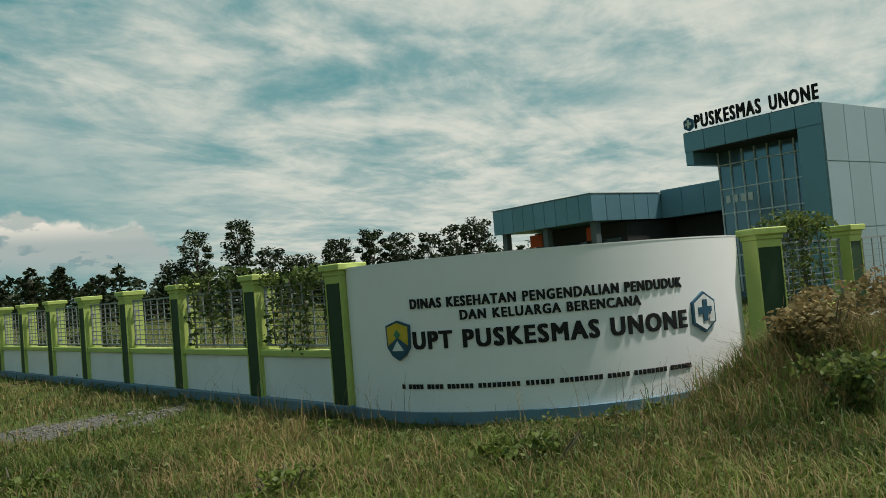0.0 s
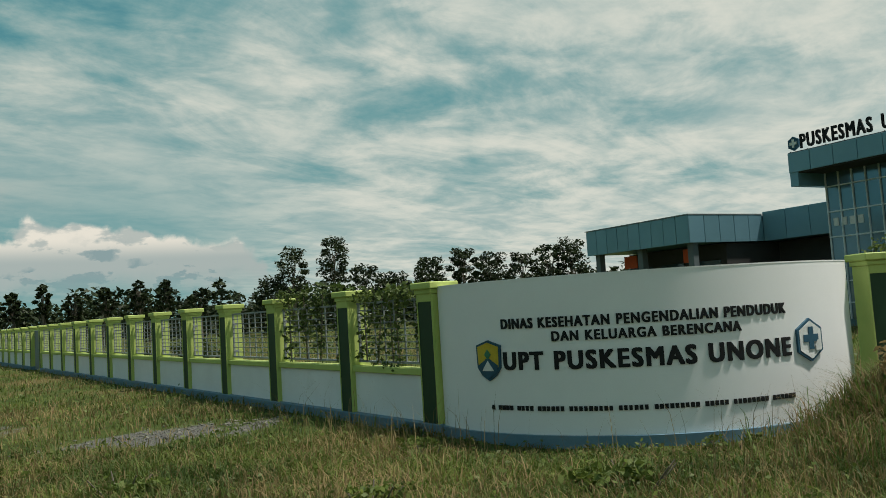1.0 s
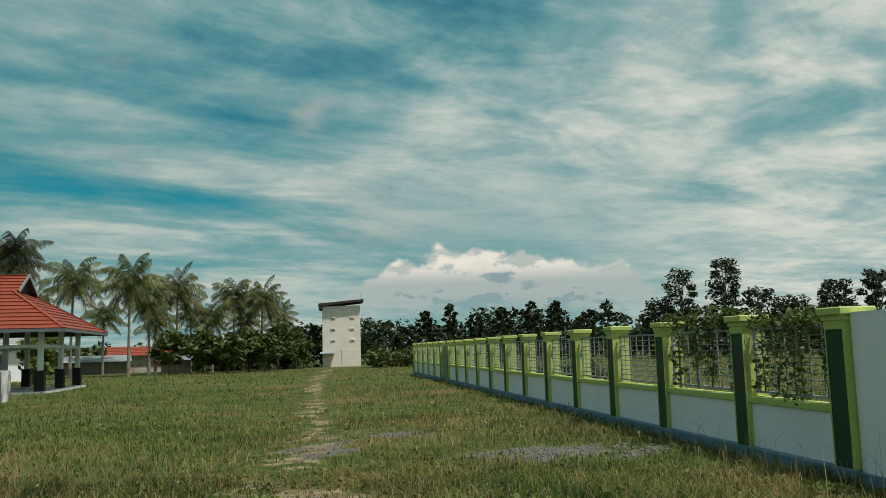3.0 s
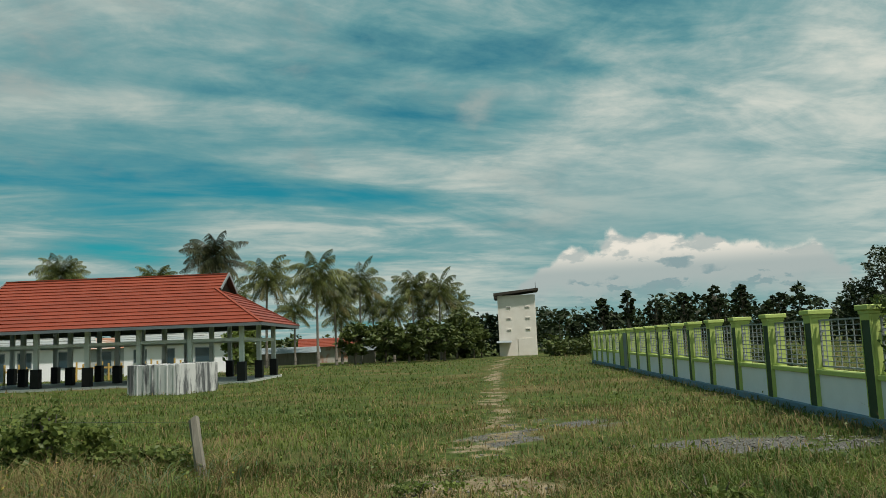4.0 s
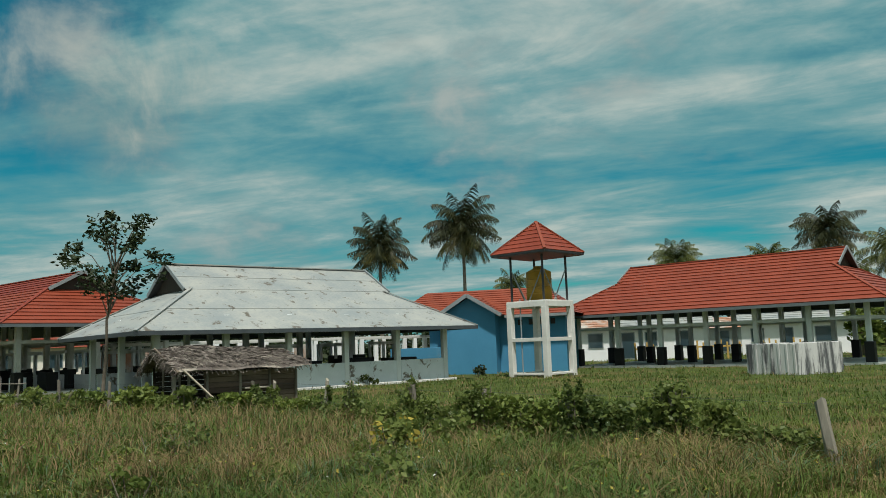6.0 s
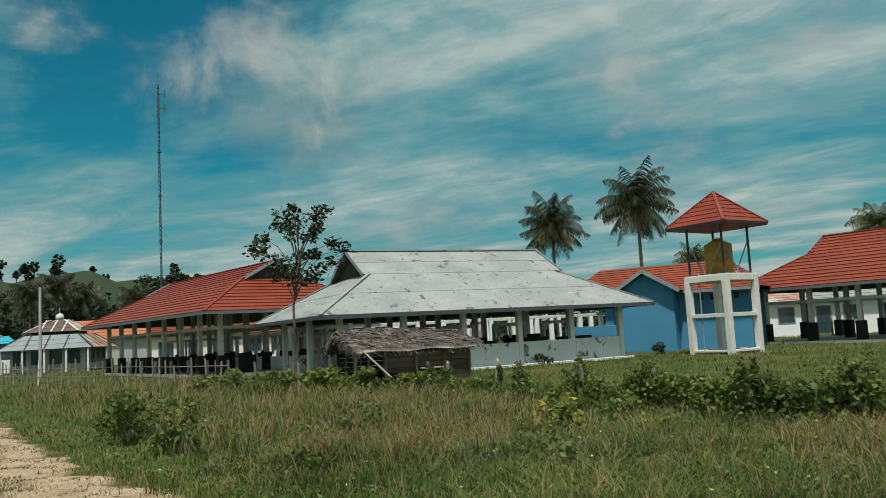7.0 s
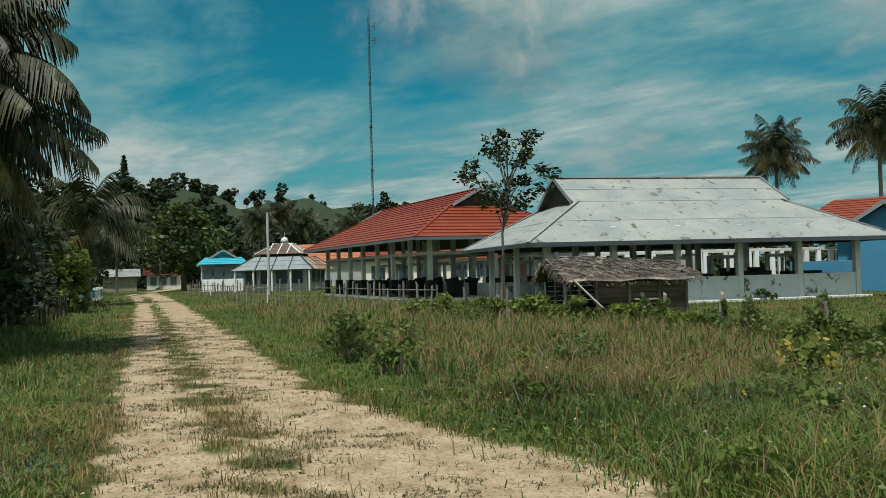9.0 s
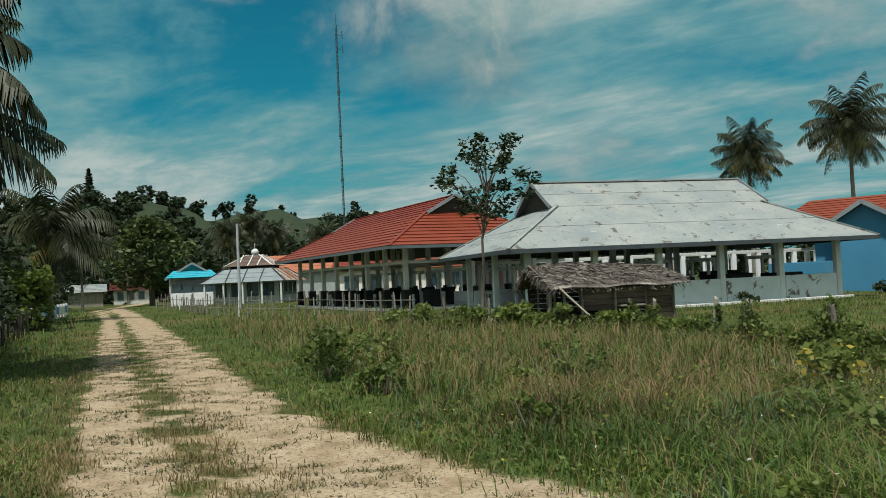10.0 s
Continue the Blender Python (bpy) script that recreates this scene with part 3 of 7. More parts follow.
def make_bay(length):
    """Wall panel, coping, plinth and iron grille between two pillars; x runs along the bay from its near end."""
    root = thing("fence_bay", Matrix(), "low white wall with lime coping, blue plinth and grey iron grille", "fence", "boundary fence bays")
    part("wall_panel", bx(0, length, -0.20, -0.08, 0.15, 0.745), M_WHITE, root)
    part("coping", bx(0, length, -0.24, -0.035, 0.745, 0.835, 0.008), M_LIME, root)
    part("plinth", bx(-0.36, length + 0.001, -0.30, 0.035, -0.35, 0.15, 0.01), M_PLINTH, root)
    g = bmesh.new()
    for z in (0.88, 1.73):
        box(g, 0.04, length - 0.04, -0.165, -0.13, z, z + 0.03)
    for x in (0.06, length - 0.09):
        box(g, x, x + 0.03, -0.165, -0.13, 0.88, 1.76)
    grille = part("grille", g, M_IRON, root)
    bar = mesh_of("bar", bx(-0.009, 0.009, -0.155, -0.138, 0.90, 1.74), M_IRON)
    n = max(3, int(length / 0.27))
    for i in range(1, n):
        o = new("bar", bar)
        o.parent = grille
        o.location = (length * i / n, 0, 0)
    flat = mesh_of("cross_bar", bx(0.08, length - 0.08, -0.148, -0.134, -0.007, 0.007), M_IRON)
    for i in range(1, 9):
        o = new("cross_bar", flat)
        o.parent = grille
        o.location = (0, 0, 0.90 + 0.093 * i)
    return root


def along(origin, direction):
    """A frame whose x axis runs along direction and whose y axis points to its left."""
    u = Vector((direction[0], direction[1], 0)).normalized()
    v = Vector((-u.y, u.x, 0))
    m = Matrix(((u.x, v.x, 0, origin[0]), (u.y, v.y, 0, origin[1]), (0, 0, 1, origin[2] if len(origin) > 2 else 0), (0, 0, 0, 1)))
    return m


STEP = 2.487
NORTH = along((4.82, 9.56), (-0.270, 2.472))
spots = [0.0, 2.25] + [STEP * k for k in range(2, 19)]
first_pillar = make_pillar()
first_pillar.matrix_basis = NORTH
for s in spots[1:]:
    copy_thing(first_pillar, NORTH @ Matrix.Translation((s, 0, 0)))
short_bay = make_bay(2.25 - 0.35)
short_bay.matrix_basis = NORTH
long_bay = make_bay(STEP - 0.35)
long_bay.matrix_basis = NORTH @ Matrix.Translation((2.25 + 0.0, 0, 0)) @ Matrix.Diagonal(((2 * STEP - 2.25 - 0.35) / (STEP - 0.35), 1, 1, 1))
for k in range(2, 18):
    if k == 12:
        continue
    o = copy_thing(long_bay, NORTH @ Matrix.Translation((spots[k], 0, 0)))
    o.matrix_basis = NORTH @ Matrix.Translation((spots[k], 0, 0))
gate = thing("fence_gate", NORTH @ Matrix.Translation((spots[12], 0, 0)), "grey sheet metal side gate between fence pillars", "gate")
part("leaf", bx(0.02, STEP - 0.37, -0.2, -0.16, 0.05, 1.75, 0.006), M_FASCIA, gate)
# the line that runs on past the sign
EAST = along((9.42, 6.35), (-1, -0.03))
copy_thing(first_pillar, along((9.20, 6.16), (-0.90, 0.42)))
for k, s in enumerate((2.5, 5.0, 7.5, 10.0)):
    copy_thing(first_pillar, EAST @ Matrix.Translation((-s, 0, 0)))
    o = copy_thing(long_bay, EAST)
    o.matrix_basis = EAST @ Matrix.Translation((-s, 0, 0))

# ---- sign wall ----
SIGN_C, SIGN_R = Vector((7.85, 9.026)), 2.9085
SIGN_N, SIGN_T = Vector((-0.55, -0.835)).normalized(), Vector((0.835, -0.55)).normalized()


def on_sign(phi, z, out=0.0):
    """A point of the curved face: phi in radians from its middle, out: metres proud of it."""
    d = SIGN_N * math.cos(phi) + SIGN_T * math.sin(phi)
    p = SIGN_C + d * (SIGN_R + out)
    return Vector((p.x, p.y, z))


def arc_slab(phi0, phi1, z0, z1, o0, o1, n=140):
    bm = bmesh.new()
    rings = []
    for i in range(n + 1):
        a = phi0 + (phi1 - phi0) * i / n
        rings.append([bm.verts.new(on_sign(a, z, o)) for z, o in ((z0, o1), (z1, o1), (z1, o0), (z0, o0))])
    for r, s in zip(rings, rings[1:]):
        for k in range(4):
            bm.faces.new((r[k], s[k], s[(k + 1) % 4], r[(k + 1) % 4]))
    bm.faces.new(rings[0])
    bm.faces.new(rings[-1][::-1])
    return bm


sign = thing("entrance_sign_wall", Matrix(), "curved white entrance sign wall with raised black lettering", "sign wall")
part("wall_face", arc_slab(radians(-60), radians(60), 0.13, 1.87, -0.2, 0.0), M_SIGN, sign)
part("plinth", arc_slab(radians(-60), radians(60), -0.35, 0.13, -0.22, 0.05), M_PLINTH, sign, "blue-grey painted plinth")
part("top_edge", arc_slab(radians(-60), radians(60), 1.87, 1.885, -0.205, 0.004), M_SIGN, sign)


def text_mesh(body, size=1.0, bold=0.02):
    cu = bpy.data.curves.new("lettering", "FONT")
    cu.body, cu.size, cu.offset = body, size, bold
    cu.resolution_u = 3
    cu.space_character, cu.space_word = 1.2, 1.1
    ob = bpy.data.objects.new("lettering_source", cu)
    scene.collection.objects.link(ob)
    dg = bpy.context.evaluated_depsgraph_get()
    me = bpy.data.meshes.new_from_object(ob.evaluated_get(dg))
    bpy.data.objects.remove(ob)
    return me


def flat_letters(body, bold=0.02, space=1.0):
    """Vertices and faces of a line of text scaled to the box 0..1 by 0..1, split into a fine front."""
    me = text_mesh(body, 1.0, bold)
    bm = bmesh.new()
    bm.from_mesh(me)
    bpy.data.meshes.remove(me)
    xs, ys = [v.co.x for v in bm.verts], [v.co.y for v in bm.verts]
    x0, x1, y0, y1 = min(xs), max(xs), min(ys), max(ys)
    for v in bm.verts:
        v.co = Vector(((v.co.x - x0) / (x1 - x0), (v.co.y - y0) / (y1 - y0), 0))
    return bm


def extruded(bm, put, depth):
    """Push a flat text out into letters with sides; put maps (u, v, out) into place."""
    bmesh.ops.triangulate(bm, faces=bm.faces[:])
    r = bmesh.ops.extrude_face_region(bm, geom=bm.faces[:])
    top = {v for v in r["geom"] if isinstance(v, bmesh.types.BMVert)}
    for v in bm.verts:
        v.co = put(v.co.x, v.co.y, depth if v in top else 0.0)
    return bm


def bold_letters(body, put, depth, bold, tall=0.035):
    """Letters thickened by laying shifted copies over one another."""
    out = bmesh.new()
    for n, (k, h) in enumerate(((0, 0), (-1, -1), (-1, 1), (1, -1), (1, 1))):
        b = flat_letters(body, 0.0)
        extruded(b, lambda u, v, o: put(u + k * bold, v + h * tall, o + (0.0005 * n if o else 0.0)), depth)
        me = bpy.data.meshes.new("copy")
        b.to_mesh(me)
        b.free()
        out.from_mesh(me)
        bpy.data.meshes.remove(me)
    return out


def sign_line(body, phi0, phi1, z0, z1, bold=0.0019):
    part("lettering", bold_letters(body, lambda u, v, o: on_sign(radians(phi0 + (phi1 - phi0) * u), z0 + (z1 - z0) * v, 0.002 + o), 0.011, bold), M_BLACK, sign, "raised black lettering")


sign_line("DINAS KESEHATAN PENGENDALIAN PENDUDUK", -36.2, 28.6, 1.32, 1.43)
sign_line("DAN KELUARGA BERENCANA", -23.6, 16.9, 1.165, 1.27, 0.0030)
sign_line("UPT PUSKESMAS UNONE", -36.0, 29.2, 0.855, 1.05, 0.0036)
# the small bottom line: plain bars
rb = random.Random(5)
a = -40.4
bars = bmesh.new()
for word in (1, 4, 4, 6, 9, 6, 9, 5, 8, 6):
    for i in range(word):
        w = 0.85 + 0.15 * rb.random()
        bar = arc_slab(radians(a), radians(a + w * 0.82), 0.395, 0.447, 0.002, 0.014, 2)
        me = bpy.data.meshes.new("tmp")
        bar.to_mesh(me)
        bar.free()
        bars.from_mesh(me)
        bpy.data.meshes.remove(me)
        a += 1.07
    a += 0.9
part("small_print_bars", bars, M_BLACK, sign, "row of small black marks")


def sign_shape(pts, phi, z, w, h, o0, o1, mat, name, parent):
    bm = bmesh.new()
    k = w / SIGN_R
    f = [on_sign(radians(phi) + x * k, z + y * h, o1) for x, y in pts]
    b = [on_sign(radians(phi) + x * k, z + y * h, o0) for x, y in pts]
    va, vb = [bm.verts.new(p) for p in f], [bm.verts.new(p) for p in b]
    bm.faces.new(va)
    bm.faces.new(vb[::-1])
    n = len(va)
    for i in range(n):
        bm.faces.new((va[i], va[(i + 1) % n], vb[(i + 1) % n], vb[i]))
    return part(name, bm, mat, parent)


SHIELD = [(0, -1), (0.55, -0.75), (0.95, -0.35), (1, 0.75), (0.6, 0.85), (0, 1), (-0.6, 0.85), (-1, 0.75), (-0.95, -0.35), (-0.55, -0.75)]
HEX = [(0, -1), (0.9, -0.52), (0.9, 0.52), (0, 1), (-0.9, 0.52), (-0.9, -0.52)]
crest = sign_shape(SHIELD, -40.4, 0.96, 0.185, 0.235, 0.002, 0.03, M_EMBLEM_B, "shield_emblem", sign)
crest["label"] = "shield emblem in blue and yellow"
sign_shape(SHIELD, -40.4, 0.965, 0.16, 0.205, 0.03, 0.034, M_EMBLEM_Y, "shield_field", crest)
sign_shape([(-1, -0.2), (0, 0.3), (1, -0.2), (0.8, -0.6), (0, -1), (-0.8, -0.6)], -40.4, 0.94, 0.15, 0.19, 0.034, 0.038, M_EMBLEM_B, "shield_lower_field", crest)
sign_shape([(-1, -1), (0, 1), (1, -1)], -40.4, 0.90, 0.09, 0.06, 0.038, 0.042, M_EMBLEM_W, "shield_white_mark", crest)
sign_shape([(-1, 0), (0, 1), (1, 0), (0, -1)], -40.4, 1.03, 0.05, 0.06, 0.034, 0.040, M_EMBLEM_G, "shield_green_mark", crest)
hexa = sign_shape(HEX, 35.4, 1.0, 0.235, 0.24, 0.002, 0.03, M_EMBLEM_B, "hexagon_emblem", sign)
hexa["label"] = "hexagonal emblem with a dark cross"
sign_shape(HEX, 35.4, 1.0, 0.205, 0.21, 0.03, 0.034, M_EMBLEM_W, "hexagon_field", hexa)
CROSS = [(-0.32, -1), (0.32, -1), (0.32, -0.32), (1, -0.32), (1, 0.32), (0.32, 0.32), (0.32, 1), (-0.32, 1), (-0.32, 0.32), (-1, 0.32), (-1, -0.32), (-0.32, -0.32)]
sign_shape(CROSS, 35.4, 1.02, 0.125, 0.125, 0.034, 0.040, M_EMBLEM_B, "cross", hexa)
sign_shape([(-1, -1), (1, -1), (1, 0), (0, 1), (-1, 0)], 37.6, 0.94, 0.05, 0.06, 0.040, 0.044, M_EMBLEM_W, "house_mark", hexa)


# ---- health centre ----
def panel_row(parent, mat, axis_name, fixed, a0, a1, z0, z1, n, thick=0.03):
    """Cladding panels side by side on a wall: axis_name is the axis along which they run."""
    w = (a1 - a0) / n
    g = 0.014
    if axis_name == "y":
        me = mesh_of("panel", bx(-thick, 0, g, w - g, z0 + g, z1 - g, 0.004), mat)
    else:
        me = mesh_of("panel", bx(g, w - g, -thick, 0, z0 + g, z1 - g, 0.004), mat)
    for i in range(n):
        o = new("panel", me)
        o.parent = parent
        o.location = (fixed, a0 + w * i, 0) if axis_name == "y" else (a0 + w * i, fixed, 0)


hc = thing("health_centre_building", Matrix.Translation((0.95, 0, 0)), "two-storey clinic clad in blue-grey metal panels with glass front", "building")
part("tower_wall", bx(26.9, 40, 14.55, 20.0, 0, 6.3), M_PANEL, hc)
frame_top = part("front_canopy", bx(25.06, 27.0, 14.56, 20.1, 5.82, 6.52), M_PANEL, hc, "deep blue-grey entrance canopy")
panel_row(frame_top, M_PANEL, "y", 25.055, 14.53, 20.12, 5.80, 6.55, 6)
fin = part("front_fin", bx(25.06, 27.0, 14.56, 15.42, 0, 5.82), M_PANEL, hc)
panel_row(fin, M_PANEL, "y", 25.055, 14.53, 15.44, 0.0, 2.6, 1)
panel_row(fin, M_PANEL, "y", 25.055, 14.53, 15.44, 2.62, 5.79, 1)
# near-black soffit: the shade under the canopy is put into its colour
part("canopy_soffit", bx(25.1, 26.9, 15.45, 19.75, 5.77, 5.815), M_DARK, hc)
part("canopy_lip", bx(25.06, 27.0, 19.76, 20.1, 5.3, 5.82), M_PANEL, hc)
side = part("side_wall", bx(25.06, 40, 14.53, 14.555, 0, 6.5), M_PANEL_LIGHT, hc)
panel_row(side, M_PANEL_LIGHT, "x", 14.527, 25.06, 40.0, 4.55, 6.54, 11)
panel_row(side, M_PANEL_LIGHT, "x", 14.527, 25.06, 40.0, 2.3, 4.53, 11)
panel_row(side, M_PANEL_LIGHT, "x", 14.527, 25.06, 40.0, 0.0, 2.28, 11)
glazing = part("glass_front", bx(26.55, 26.6, 15.42, 19.75, 0.3, 5.77), M_SOLAR, hc, "dark tinted curtain wall glazing")
for i in range(9):
    y = 15.42 + 4.3 * i / 8
    part("mullion", bx(26.49, 26.56, y - 0.02, y + 0.02, 0.3, 5.77), M_MULLION, glazing)
for z in (0.9, 1.7, 2.45, 3.35, 4.3, 5.25):
    part("transom", bx(26.485, 26.55, 15.42, 19.75, z - 0.022, z + 0.022), M_MULLION, glazing)
# small white plates on the glass, painted as bright reflections
for i in range(4):
    part("pane", bx(26.52, 26.545, 18.35 + 0.33 * i, 18.55 + 0.33 * i, 3.75, 4.05), M_EMBLEM_W, glazing, "white pane standing in for a bright reflection")
for word, y0, y1, thick in (("PUSKESMAS", 19.55, 16.75, 0.0052), ("UNONE", 16.38, 14.60, 0.0082)):
    part("roof_lettering", bold_letters(word, lambda u, v, o: Vector((25.12 - o, y0 + (y1 - y0) * u, 6.66 + 0.50 * v)), 0.06, thick), M_BLACK, hc, "black roof-edge lettering")
rail = bmesh.new()
rod(rail, (25.2, 20.2, 6.58), (25.2, 14.8, 6.58), 0.02)
for i in range(8):
    rod(rail, (25.2, 20.1 - 0.74 * i, 6.5), (25.2, 20.1 - 0.74 * i, 6.62), 0.015, seg=5)
part("lettering_rail", rail, M_STEEL, hc)
hx = bmesh.new()
prism(hx, [(25.15, 19.86 + 0.25 * x, 6.88 + 0.27 * y) for x, y in HEX], (-0.07, 0, 0))
hxo = part("hexagon_emblem", hx, M_EMBLEM_B, hc)
hx = bmesh.new()
prism(hx, [(25.075, 19.86 + 0.15 * x, 6.88 + 0.16 * y) for x, y in CROSS], (-0.012, 0, 0))
part("cross", hx, M_EMBLEM_W, hxo)
# low wing with its deep fascia
lw = thing("clinic_wing", Matrix(), "low clinic wing with deep blue-grey metal fascia and red banners", "building")
# recessed walls coloured near-black in place of the shade under the fascia
wing = part("wing_wall", bx(26.2, 36, 23.6, 29.4, 0, 3.55), M_DARK, lw, "ground floor wall coloured dark for shade")
part("link_wall", bx(29.4, 36, 20.4, 23.6, 0, 3.55), M_DARK, lw, "link wall coloured dark for shade")
part("wing_roof", bx(24.06, 36, 23.45, 29.8, 3.6, 4.66), M_PANEL, lw)
part("wing_link_roof", bx(28.35, 36, 20.05, 23.44, 3.6, 4.78), M_PANEL, lw)
panel_row(wing, M_PANEL, "y", 24.055, 23.42, 29.8, 3.57, 4.7, 9)
panel_row(wing, M_PANEL, "x", 23.445, 24.03, 28.3, 3.57, 4.7, 5)
panel_row(wing, M_PANEL, "y", 28.345, 20.05, 23.42, 3.57, 4.82, 3)
part("coping_trim", bx(24.0, 28.3, 23.40, 29.85, 4.70, 4.735), M_FASCIA, lw)
for y in (24.6, 26.6, 28.6):
    part("window", bx(26.12, 26.2, y - 0.7, y + 0.7, 1.0, 2.9, 0.01), M_GLASS, lw, "dark window")
for y in (23.7, 26.6, 29.4):
    part("porch_column", bx(24.3, 24.6, y - 0.15, y + 0.15, 0, 3.6, 0.01), M_GUTTER, lw)
M_CLOTH = material("orange_red_cloth", (0.62, 0.10, 0.03), None, 3, 0.8, 0.1)
for y in (24.3, 27.9):
    part("red_banner", bx(24.9, 24.95, y - 0.4, y + 0.4, 2.85, 3.4), M_CLOTH, lw, "orange-red banner under the porch")


# ---- swiftlet tower ----
st = thing("birdhouse_tower", along((-10.95, 99.4, -0.4), (4.55, 0.4)), "tall windowless whitewashed birdhouse tower with sloping roof", "tower")
part("wall", bx(0, 4.57, 0, 4.6, 0, 7.45, 0.02), M_SWIFT, st)
rf = bmesh.new()
prism(rf, [(-0.45, -0.5, 7.42), (5.0, -0.5, 7.95), (5.0, -0.5, 8.2), (-0.45, -0.5, 7.75)], (0, 5.6, 0))
part("roof", rf, M_DARKWOOD, st, "dark lean-to roof")
fz = bmesh.new()
prism(fz, [(-0.42, -0.46, 7.1), (0.0, -0.46, 7.1), (0.0, -0.46, 7.45), (-0.42, -0.46, 7.40)], (0, 5.4, 0))
part("eave_board", fz, M_DARKWOOD, st)
for z in (3.15, 4.5, 5.85):
    for x in (1.0, 3.3):
        v = part("vent", bx(x, x + 0.55, -0.06, 0.0, z, z + 0.28, 0.01), M_SWIFT, st)
        part("vent_mouth", bx(x + 0.06, x + 0.49, -0.07, -0.059, z + 0.05, z + 0.13), M_DARK, v)
part("door_panel", bx(2.3, 4.5, -0.05, 0.0, 0.1, 2.2, 0.01), M_SWIFT, st)
aw = bmesh.new()
prism(aw, [(-0.3, -1.0, 1.7), (1.5, -1.0, 1.7), (1.5, 0, 1.9), (-0.3, 0, 1.9)], (0, 0, 0.05))
part("awning", aw, M_FASCIA, st)
rod_bm = bmesh.new()
rod(rod_bm, (4.7, 0.2, 7.9), (4.7, 0.2, 9.0), 0.025)
part("aerial", rod_bm, M_STEEL, st)


# ---- open market pavilions ----
def roof_side(bm, levels, courses, lift=0.03, jitter=0.0):
    """Stepped roof courses over quads given as (left, right) pairs from eave to top."""
    for (l0, r0), (l1, r1), n in zip(levels, levels[1:], courses):
        l0, r0, l1, r1 = Vector(l0), Vector(r0), Vector(l1), Vector(r1)
        nor = (r0 - l0).cross(l1 - l0)
        if nor.length < 1e-6:
            nor = (r0 - l0).cross(r1 - l0)
        nor.normalize()
        if nor.z < 0:
            nor = -nor
        for i in range(n):
            a, b = i / n, (i + 1) / n
            p, q = l0.lerp(l1, a), r0.lerp(r1, a)
            s, t = r0.lerp(r1, b), l0.lerp(l1, b)
            up = nor * lift
            poly(bm, (p + up, q + up, s, t))
            poly(bm, (p, q, q + up, p + up))
    bmesh.ops.remove_doubles(bm, verts=bm.verts[:], dist=0.0005)


def pavilion(m, length, depth, ncol, nrow, ze, zr, zg, over, roof_mat, courses, label, wall_front, dark_base, col_mat, ridge_in=3.0, floor_z=0.12):
    """x runs along the front (at y = 0), y goes back."""
    root = thing("market_pavilion", m, label, "pavilion", "open market pavilions")
    x0, x1, y0, y1 = -over, length + over, -over, depth + over
    ym = depth / 2
    a = ym + over
    half = a * (zr - zg) / (zr - ze)
    gx0, gx1 = ridge_in, length - ridge_in
    yl, yh = ym - half, ym + half
    z0 = ze
    n1 = max(2, round(courses * (zg - ze) / (zr - ze)))
    n2 = max(1, courses - n1)
    A, B, C, D = (x0, y0, z0), (x1, y0, z0), (x1, y1, z0), (x0, y1, z0)
    G = {(s, t): (gx0 if s == 0 else gx1, yl if t == 0 else yh, zg) for s in (0, 1) for t in (0, 1)}
    R0, R1 = (gx0 - 0.3, ym, zr), (gx1 + 0.3, ym, zr)
    H = {(s, t): (gx0 - 0.3 if s == 0 else gx1 + 0.3, yl if t == 0 else yh, zg) for s in (0, 1) for t in (0, 1)}
    for lv, n in (([(A, B), (G[0, 0], G[1, 0])], n1), ([(H[0, 0], H[1, 0]), (R0, R1)], n2), ([(D, C), (G[0, 1], G[1, 1])], n1), ([(H[0, 1], H[1, 1]), (R0, R1)], n2), ([(D, A), (G[0, 1], G[0, 0])], n1), ([(B, C), (G[1, 0], G[1, 1])], n1)):
        slope = bmesh.new()
        roof_side(slope, lv, [n], 0.045 if courses > 6 else 0.014)
        part("roof_slope", slope, roof_mat, root)
    # underside sheets whose dark colour stands in for the shade below the roof
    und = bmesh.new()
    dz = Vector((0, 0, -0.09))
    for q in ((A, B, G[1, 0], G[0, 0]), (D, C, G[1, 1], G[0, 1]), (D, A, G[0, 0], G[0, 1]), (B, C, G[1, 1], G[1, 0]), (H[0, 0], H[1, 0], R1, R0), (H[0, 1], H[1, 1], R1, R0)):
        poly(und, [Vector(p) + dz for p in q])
    part("roof_underside", und, M_DARK, root, "roof underside coloured dark for shade")
    # gablets
    for s, xx in ((0, gx0), (1, gx1)):
        g = bmesh.new()
        prism(g, [(xx, yl + 0.05, zg - 0.02), (xx, yh - 0.05, zg - 0.02), (xx, ym, zr - 0.06)], (0.06 if s == 0 else -0.06, 0, 0))
        part("gablet", g, M_DARKWOOD, root, "dark louvred gable end")
        t = bmesh.new()
        xo = xx - 0.33 if s == 0 else xx + 0.27
        for e in (yl - 0.05, yh + 0.05):
            beam(t, (xo + 0.03, e, zg - 0.02), (xo + 0.03, ym, zr + 0.02), 0.05, 0.16)
        part("barge_board", t, M_FASCIA, root)
    cap = bmesh.new()
    beam(cap, Vector(R0) + Vector((0, 0, 0.03)), Vector(R1) + Vector((0, 0, 0.03)), 0.22, 0.05)
    for s in (0, 1):
        for t, cn in ((0, A if s == 0 else B), (1, D if s == 0 else C)):
            beam(cap, Vector(cn) + Vector((0, 0, 0.03)), Vector(G[s, t]) + Vector((0, 0, 0.05)), 0.16, 0.04)
    part("ridge_cap", cap, roof_mat, root)
    f = bmesh.new()
    for p, q in ((A, B), (B, C), (C, D), (D, A)):
        beam(f, Vector(p) + Vector((0, 0, -0.075)), Vector(q) + Vector((0, 0, -0.075)), 0.035, 0.15)
    part("fascia_board", f, M_GUTTER if dark_base else M_EAVE, root)
